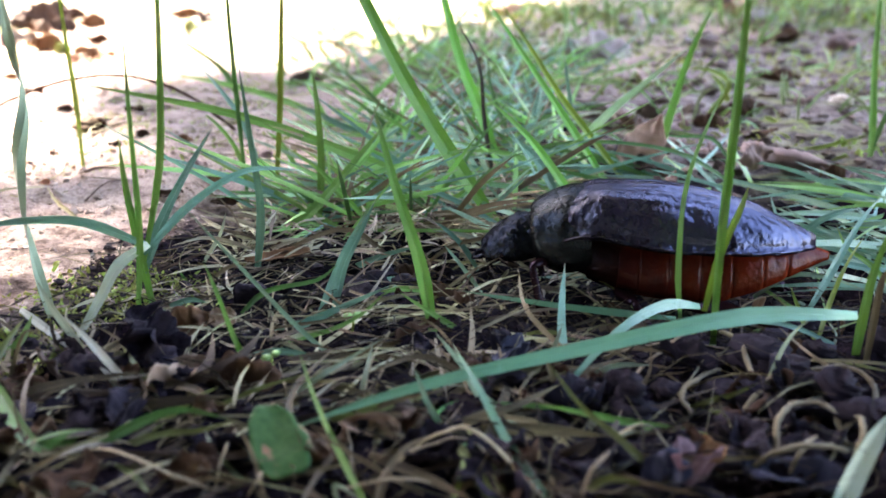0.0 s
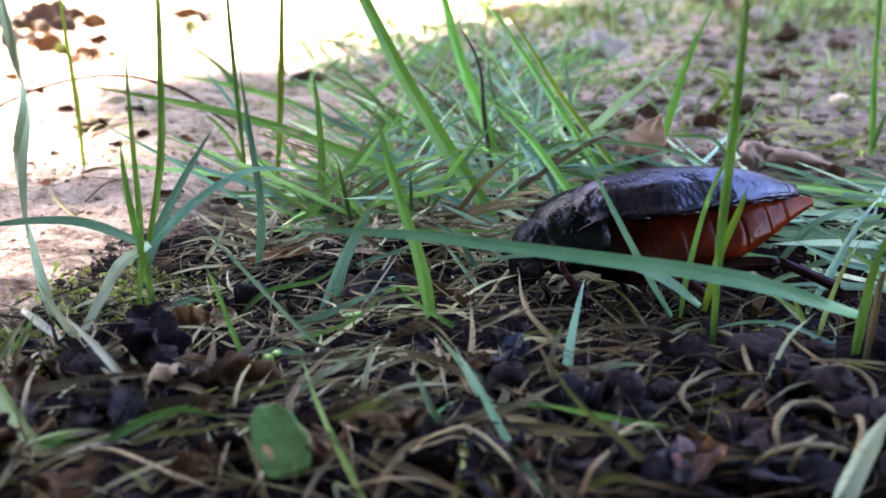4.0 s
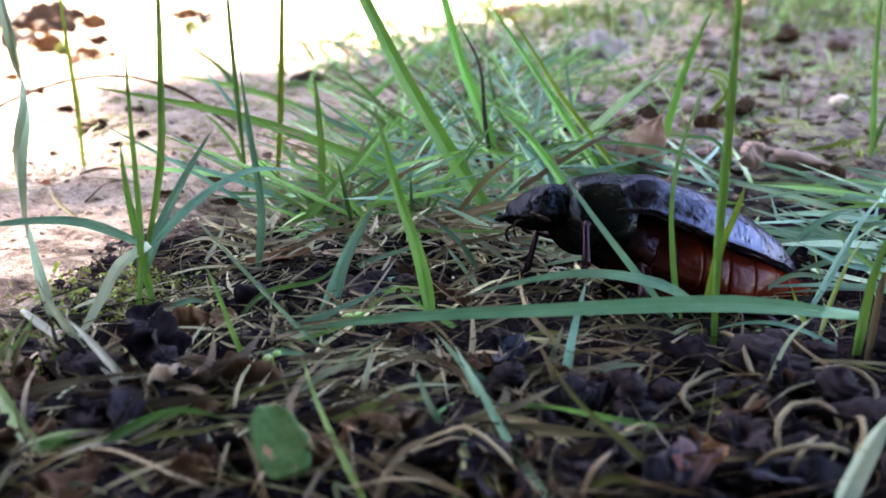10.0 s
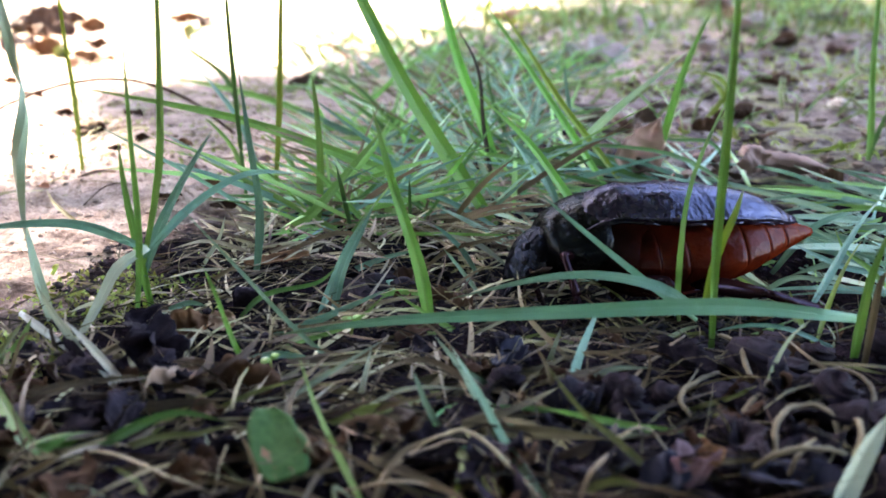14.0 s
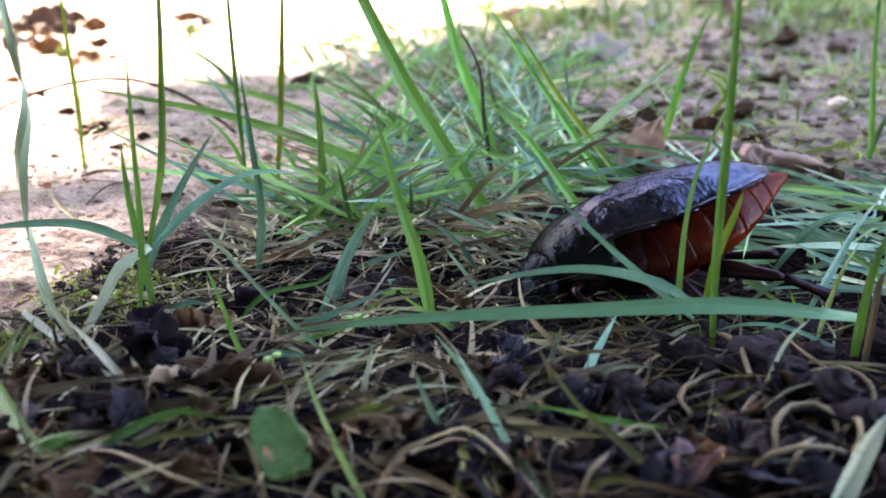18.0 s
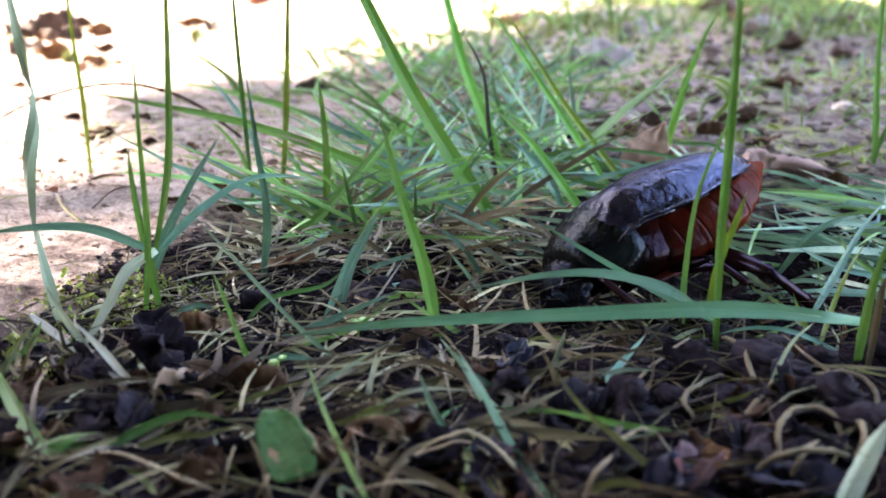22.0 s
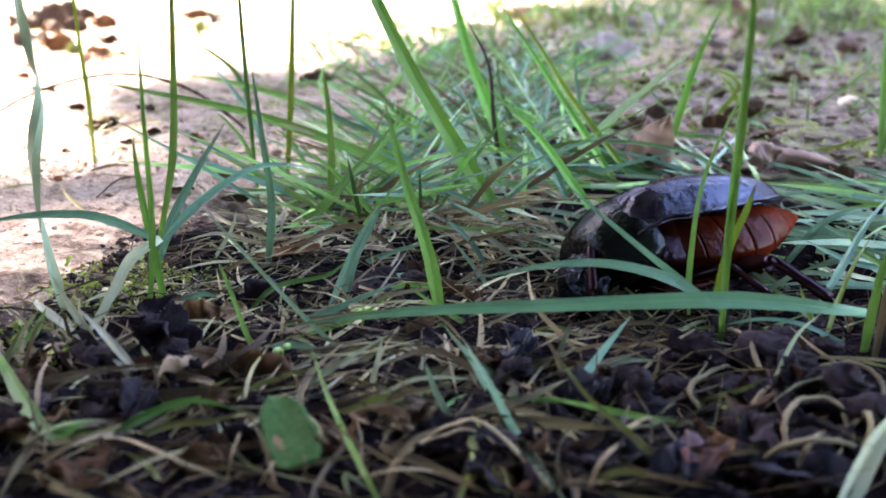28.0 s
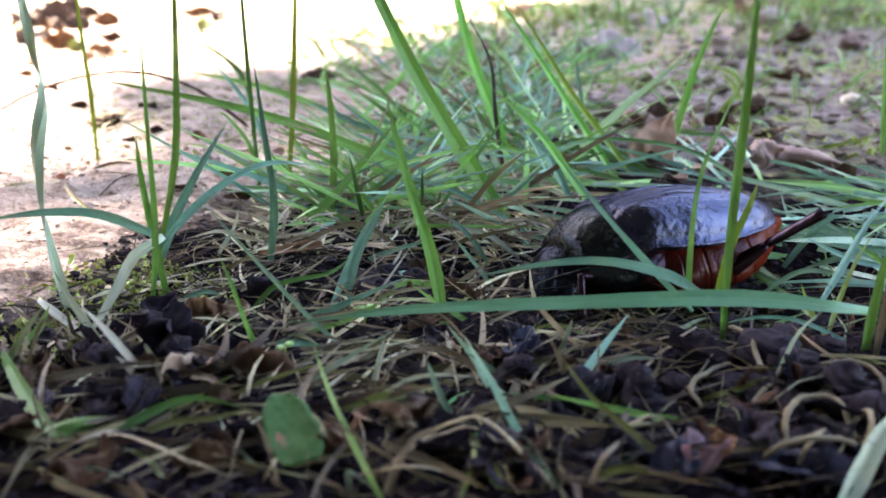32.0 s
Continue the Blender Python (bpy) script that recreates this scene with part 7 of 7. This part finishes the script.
# ---- what moves ----
def motions():
    def body(x, y, z, yaw, pitch, roll):
        return pose(x * MM, y * MM, z * MM, 0, 0, 180 + yaw) @ pose(0, 0, 0, 0, -pitch, 0) @ pose(0, 0, 0, roll, 0, 0)

    walk(BEETLE["beetle"], [(t, body(*v)) for t, *v in (
        (0, 26.3, 101.3, 5.9, -7.2, 1.4, 8.0),
        (0.5, 26.5, 102.1, 6.2, -4.4, -5.2, 8.5),
        (1, 26.5, 103.9, 7.5, 0.6, -12.9, 11.5),
        (1.5, 26.7, 103.8, 6.5, 1.5, -15.4, 15.5),
        (2, 26.6, 103.0, 5.8, 1.1, -9.4, 12.0),
        (2.5, 25.9, 103.7, 6.6, 1.4, -10.3, 14.0),
        (3, 26.1, 103.5, 6.5, 1.5, -10.6, 18.5),
        (3.5, 26.2, 103.7, 6.8, 2.8, -11.0, 22.5),
        (5.5, 28.8, 104.8, 4.9, 18.6, 4.7, 28.8),
        (6, 28.1, 104.5, 5.7, 14.4, 2.3, 23.3),
        (6.5, 28.4, 103.1, 3.1, 11.9, 12.4, 25.0),
        (7, 28.5, 103.3, 3.5, 12.6, 17.2, 31.9),
        (7.5, 28.5, 103.8, 4.4, 13.5, 17.4, 31.2),
        (8, 29.0, 104.6, 5.5, 16.5, 13.8, 36.0),
        (8.5, 28.6, 104.5, 5.6, 15.4, 13.2, 33.7),
        (9, 28.4, 103.8, 5.6, 10.7, 15.0, 31.3),
        (9.5, 28.4, 103.2, 4.9, 7.1, 18.7, 31.0),
        (10, 28.9, 103.2, 4.6, 7.7, 20.1, 25.4),
        (10.5, 29.3, 102.9, 4.7, 5.1, 15.3, 26.1),
        (11, 29.1, 103.5, 5.5, 6.9, 11.5, 32.2),
        (11.5, 29.3, 103.7, 5.7, 7.8, 10.5, 32.0),
        (12, 30.4, 104.4, 6.0, 11.7, 9.0, 32.1),
        (12.5, 29.7, 103.1, 4.7, 5.4, 14.7, 26.8),
        (13, 29.9, 102.8, 3.2, 6.9, 18.3, 26.6),
        (13.5, 29.3, 104.0, 4.7, 12.2, 8.0, 29.5),
        (14, 27.3, 104.0, 5.2, 8.7, -0.4, 29.6),
        (14.5, 27.5, 104.7, 5.4, 14.3, -3.6, 32.8),
        (16.5, 26.8, 104.1, 3.9, 20.5, -10.7, 37.5),
        (17, 26.2, 103.9, 4.3, 18.9, -10.9, 33.2),
        (18, 26.2, 104.2, 5.6, 21.0, -15.7, 30.5),
        (19, 27.2, 104.8, 5.9, 28.8, -14.0, 31.6),
        (20, 26.6, 105.1, 6.3, 34.6, -10.0, 29.6),
        (21, 26.3, 105.4, 6.6, 34.6, -13.5, 33.1),
        (22, 26.6, 105.6, 6.7, 35.2, -13.2, 34.8),
        (22.5, 26.0, 105.4, 6.7, 34.7, -13.6, 31.2),
        (23, 26.1, 105.3, 6.7, 33.3, -12.3, 31.9),
        (24, 25.9, 104.8, 6.2, 29.2, -12.2, 31.6),
        (24.5, 26.1, 105.0, 6.0, 32.8, -10.8, 35.4),
        (25, 26.3, 104.5, 5.3, 29.5, -5.7, 31.3),
        (25.5, 27.2, 103.9, 4.9, 25.1, -0.9, 30.6),
        (27.5, 28.1, 104.0, 5.1, 26.5, -2.0, 31.4),
        (28, 28.8, 104.3, 4.7, 30.2, -2.5, 34.2),
        (28.5, 27.4, 104.7, 5.4, 31.8, -6.7, 31.9),
        (29, 26.5, 105.1, 5.7, 34.4, -9.0, 31.9),
        (30, 25.3, 105.2, 5.3, 37.1, -9.8, 35.8),
        (31, 26.6, 104.7, 4.9, 33.3, -4.0, 29.8),
        (31.5, 26.2, 104.0, 4.2, 27.6, -3.3, 26.6),
        (32, 26.6, 103.6, 3.8, 28.0, -0.6, 12.6))])
    neck = [
        (0, 9.6, 2.5, 0),
        (0.5, 11.0, 1.7, 0),
        (1, 3.9, -2.8, 0),
        (1.5, 2.2, -11.8, 0),
        (2, -1.9, -6.3, 14),
        (2.5, -4.0, -16.0, 30),
        (3, -3.9, 10.5, 44),
        (3.5, -3.2, 15.6, 46),
        (5.5, 6.8, -3.0, 26),
        (6, 10.6, -5.7, 14),
        (6.5, 1.6, -7.1, 6),
        (7, 2, -11.9, 6),
        (7.5, -3, -14.3, 4),
        (8, -13.9, -19.4, -4),
        (8.5, -12.3, -13.7, -2),
        (9, -3.9, -7.6, 0),
        (9.5, -1.0, -9.8, 4),
        (10, 1.8, -10.6, 8),
        (10.5, 2.4, -7.9, 14),
        (11, 4, -2.2, 18),
        (11.5, 3.5, -0.2, 22),
        (12, 1.5, -3.2, 26),
        (12.5, 4, -2.4, 24),
        (13, 4, -4.2, 22),
        (13.5, 8.3, -2.4, 26),
        (14, 7.1, -2.0, 26),
        (14.5, 4.6, 4.9, 22),
        (16.5, -1.3, 10.1, 18),
        (17, -3.1, 6.6, 20),
        (18, 1.2, 3.9, 24),
        (19, 6.7, 3.3, 26),
        (20, 13.1, -8.0, 26),
        (21, 9.1, -4.8, 27),
        (22, 9.8, -7.3, 28),
        (22.5, 12.3, -3.9, 27),
        (23, 12.7, -4.1, 26),
        (24, 12.2, -1.3, 24),
        (24.5, 11.2, -0.9, 22),
        (25, 9.5, -0.6, 20),
        (25.5, 6.3, -0.3, 18),
        (27.5, 13.0, -10.8, 28),
        (28, 18.0, -11.5, 33),
        (28.5, 12.0, -10.1, 35),
        (29, 14.0, -14.3, 36),
        (30, 12.0, -6.9, 36),
        (31, 14.0, -9.4, 30),
        (31.5, 10.0, 0.1, 26),
        (32, 10.0, -2.9, 22)]
    at = BEETLE["pronotum"].location.copy()
    walk(BEETLE["pronotum"], [(t, pose(*at, 0, a * 0.4, c * 0.32)) for t, a, c, nod in neck])
    # the head swings with the neck and nods about its own joint
    at, joint = BEETLE["head"].location.copy(), Vector((7.0, 0, -0.4)) * BS
    walk(BEETLE["head"], [(t, pose(*at, 0, a, c) @ pose(*joint, 0, nod, 0) @ pose(*-joint)) for t, a, c, nod in neck])
    at = BEETLE["abdomen"].location.copy()
    walk(BEETLE["abdomen"], [(t, pose(*at, 0, a, c)) for t, a, c in (
        (0, 0, 0),
        (5, 0, 0),
        (5.5, 3.9, -0.3),
        (6, 5.5, -0.5),
        (6.5, 3.3, -1.6),
        (7, 0.3, -2.8),
        (7.5, -3.2, -3.8),
        (8, -8.0, -3.7),
        (8.5, -8.3, -3.3),
        (9, -5.3, -3.5),
        (9.5, -0.4, -1.6),
        (10, 0.1, -1.5),
        (10.5, -1.0, -2.5),
        (11, -4.0, -5.2),
        (11.5, -4.4, -5.6),
        (12, -2.8, -5.2),
        (12.5, -1.3, -3.9),
        (13, -3.2, -3.9),
        (13.5, -4.2, -3.9),
        (14, 0.8, -2.6),
        (14.5, 1.9, -2.1),
        (16.5, 4.9, -0.2),
        (17, 4.9, -1.6),
        (18, 0.4, -2.9),
        (19, -2.4, -1.9),
        (20, -0.3, -4.7),
        (21, 1.4, -3.3),
        (22, 1.1, -3.7),
        (22.5, 1.5, -3.4),
        (23, 1.4, -3.5),
        (24, -3.9, -2.8),
        (24.5, -2.7, -3.8),
        (25, 0.3, -3.3),
        (25.5, -2.5, -2.1),
        (27.5, -6.7, -2.2),
        (28, -5.0, -2.2),
        (28.5, -3.8, -3.2),
        (29, -2.7, -4.2),
        (30, -2.3, -4.2),
        (31, 0.7, -3.2),
        (31.5, -0.0, -2.3),
        (32, 0.2, -1.4))])

    def swing(ob, rows):
        at = ob.location.copy()
        walk(ob, [(t, pose(*at, *r)) for t, *r in rows])

    def step(limb, rows):
        """Turns of the thigh about the hip (three) and of shin and foot about the knee (two), in degrees."""
        femur, shin, tarsus = BEETLE[limb]
        swing(femur, [r[:4] for r in rows])
        for ob in (shin, tarsus):
            swing(ob, [(r[0], *r[4:]) if len(r) == 7 else (r[0], 0, r[4], r[5]) for r in rows])

    step("hind_near", [(0, 4, 4, -14, -14, 0), (1, 6, 0, -20, -16, 0), (2, 2, 2, -10, -12, 6), (3, 0, -13, -6, -10, -2), (3.5, 2, -10, 0, -14, -4), (5.5, 14, 4, -30, -20, 0),
        (7, 2, 9, -82, -7, -13, 34), (8, 6, -7, -83, -7, -13, 33), (9, 4, -5, -63, -6, 0, 38), (11, 1, -7, -40, -6, 1, 34), (12, 6, -20, -65, -7, 4, 47), (13, 4, 18, -43, -8, -9, 37), (14, -1, -13, -32, -5, 0, 32), (17, -3, -18, -26, -3, -12, 18), (18, -8, -27, -15, 0, -8, 4), (20, 8, -25, -70, -9, -17, 38), (22, 9, -33, -70, -12, -26, 43), (24, 5, -20, -63, -24, -33, 65), (25.5, 4, -2, -65, -18, -33, 51), (28, 5, -4, -79, -5, -42, 23), (30, 7, -26, -67, -9, -26, 35), (31, 5, -12, -67, -10, -23, 37), (31.5, 3, 9, -55, -5, -9, 27), (32, 14, 36, -14, 6, 2, -35)])
    step("hind_far", [(0, 0, 4, 0, 0, 0), (2, 0, -8, 0, 0, 0), (6, 0, 6, 0, 0, 0), (13, 0, 0, -6, -4, 4), (17, -4, 3, -13, -10, 7), (19, 2, -14, -14, -6, 7), (22, 5, -20, -18, -2, 0), (24, 2, -11, -13, -4, -2), (25, -2, -1, -23, -6, 8), (28, 0, 0, -10, 0, 0), (32, 0, 0, 0, 0, 0)])
    step("mid_near", [(0, 4, 8, 0, 0, 0), (1, 10, 3, -14, -3, -2), (2, 0, 4, 14, -4, -3), (3, -5, 5, 37, -5, -4), (3.5, 0, 8, 24, -6, -3), (5.5, 18, 20, -16, -10, 0), (6, 23, 25, -26, -14, 1), (7, 36, 34, -49, -34, -6), (8, 22, 24, -54, -24, -5), (9, 11, 17, -56, -16, -4), (11, 8, 12, -40, -10, 0), (13, 4, 6, -20, -4, 0), (14.5, 0, -4, 0, 0, 0), (19, 0, -10, -6, 0, 0), (22.5, 0, -8, 4, 0, 0), (25, 0, -4, 0, 0, 0), (28, 0, 4, 8, 0, 0), (30, 0, -6, 0, 0, 0), (32, 0, 2, 6, 0, 0)])
    step("mid_far", [(0, 0, 0, 0, 0, 0), (3, 0, -8, 0, 0, 0), (7, 0, 8, 0, 0, 0), (13, 0, 0, 0, 0, 0), (19, 0, -10, 0, 0, 0), (26, 0, 0, 0, 0, 0), (32, 0, 4, 0, 0, 0)])
    step("front_near", [(0, 0, 0, 0, 0, 0), (1, 0, 12, 10, 0, 0), (2, 0, -6, 0, 0, 0), (3.5, 0, 8, 6, 0, 0), (6, 0, 0, 0, 0, 0), (7, 0, -8, 0, 0, 0), (8, 4, -14, 6, 0, 0), (9, 4, -12, 8, 0, 0), (10, 2, -8, 0, 0, 0), (12, 0, -6, 0, 0, 0), (13.5, 0, -10, 6, 0, 0), (16, 0, 4, 0, 0, 0), (19, 4, 6, -6, 0, 0), (23, 10, 0, -14, -6, 0), (25.5, 20, -10, -26, -10, 0), (28, 42, -11, -48, -42, -12, 13), (30, 49, -10, -53, -29, -19, 8), (31, 27, -9, -44, -35, -16, 11), (32, 22, -10, -32, -19, -9, 4)])
    step("front_far", [(0, 0, 0, 0, 0, 0), (2, 0, 8, 0, 0, 0), (6, 0, -6, 0, 0, 0), (9, 0, -14, 0, 0, 0), (14, 0, 4, 0, 0, 0), (20, 0, 10, 0, 0, 0), (26, 0, 0, 0, 0, 0), (32, 0, 6, 0, 0, 0)])

    # blades pushed aside by the beetle
    swing(sweeping_blade, [(0, -19, -2, 15.5), (0.3, -14, -1.4, 14.7), (0.6, 8, 1.9, 29), (1, 8, 2.4, 12.8), (1.3, 3, 3, 3), (1.5, 0, 3.3, 0), (2, 0, 5.7, 0), (2.5, 0, 8.8, 0), (3, 0, 12.5, 0), (3.5, 0, 12.5, 0), (4.5, 0, 6, 0), (5.5, 0, -2.7, 0), (6, 0, 1, 0), (6.5, 0, -1.4, 0), (7, 0, 0.2, 0), (8, 0, 0, 0), (32, 0, 0, 0)])
    swing(arching_blade, [(0, -15, -12, 41), (0.3, -10, -11, 37), (0.6, -20, -11, 28), (1, -5, -11, 25), (1.3, -14, -8, 29), (1.6, -24, -9, 40), (2, 0, -3, 14), (2.5, -10, -6, 6), (3, -18, 3, -4), (3.5, -10, 8, -4), (5.5, 0, 0, 4), (5.8, -8, 0, 18), (6, -18, 1, 30), (6.5, -14, 0, 27), (7, -8, 0, 18), (7.5, -4, 0, 12), (8.4, 0, 0, 2), (13, 0, 0, 0), (17, 0, 3, 0), (32, 0, 3, 0)])
    # foot and tip of the short blade, which the beetle tilts
    rest = Vector((3.1, 11.0, 7.7))

    def tilted(x, y, u, v, w):
        foot, way = Vector((x, y, 0)), Vector((u - x, v - y, w))
        return Matrix.Translation((foot - way * 0.3) * MM) @ rest.rotation_difference(way).to_matrix().to_4x4()

    walk(hanging_blade, [(t, tilted(*v)) for t, *v in (
        (0, 13.2, 78.3, 14.3, 89.3, 5.2), (1, 12.6, 78.0, 13.8, 89.0, 5.1), (3.5, 12.7, 73.4, 15.4, 84.4, 6.7), (8, 12.5, 72.5, 15.9, 83.5, 7.2), (12, 12.4, 72.4, 15.5, 83.4, 7.7), (14, 12.8, 71.4, 17.2, 82.4, 4.4), (17, 13.3, 71.3, 18.1, 82.3, 3.7), (19, 13.9, 70.3, 20.0, 81.3, 3.5), (23, 14.0, 69.3, 21.5, 80.3, 2.7), (25, 13.1, 69.3, 20.3, 80.3, 3.5), (29, 11.3, 68.4, 19.3, 79.4, 5.0), (32, 11.3, 68.4, 19.0, 79.4, 5.0))])
    walk(crossing_blade, [(t, pose(x * MM, 0.087, z * MM, 0, a, 0)) for t, x, z, a in (
        (0, 27.0, 0.8, -37), (0.5, 26.5, 0.8, -30), (1, 24.9, 1.0, -16.6), (2, 24.8, 1.0, -1.2), (3, 26.8, 1.0, 12.8), (5.5, 25.9, 1.0, 16.2), (6, 26.2, 1.0, 15.2), (8, 23.9, 1.0, 6.0), (9, 27.1, 1.0, 1.0), (10, 26.5, 1.0, 7.0), (11, 26.7, 1.0, 6.0), (12, 27.0, 1.0, 11.0),
        (13, 29.5, 1.0, 10.7), (14, 29.6, 1.0, -5.8), (17, 30.8, 1.0, -7.1), (19, 27.4, 1.0, 1.0), (20, 31.4, 1.0, -4.2), (21, 30.9, 1.0, -6.0), (23, 31.8, 1.0, -21.0), (25, 26.9, 1.0, 3.9), (28, 31.8, 1.0, -6.1), (29, 29.5, 1.0, -3.1), (31, 29.4, 1.0, -4.3), (32, 27.8, 1.0, 3.0))])
    swing(leaning_stem, [(0, 0, -4, 0), (0.5, 0, 4, 0), (1, 0, 13, 0), (2, 0, 14, 0), (3.5, 0, 12, 0), (4.6, 0, -2, 0), (5.5, 0, -9, 0), (7, 0, -10, 0), (9, 0, -12, 0), (10.5, 0, -8, 0), (12, 0, -5, 0), (14, 0, -2, 0), (17, 0, -2, 0), (19, 0, 0, 0), (25, 0, 0, 0), (28, 0, -1, 0), (32, 0, -3, 0)])
    swing(front_stem, [(0, 0, 1.6, 0), (3.5, 0, 1.5, 0), (5.5, 0, 1, 0), (7, 0, 0, 0), (13, 0, 0.3, 0), (17, 0, 0.5, 0), (22, 0, 0.2, 0), (25, 0, 0.8, 0), (28, 0, 1.1, 0), (32, 0, 1.3, 0)])


motions()
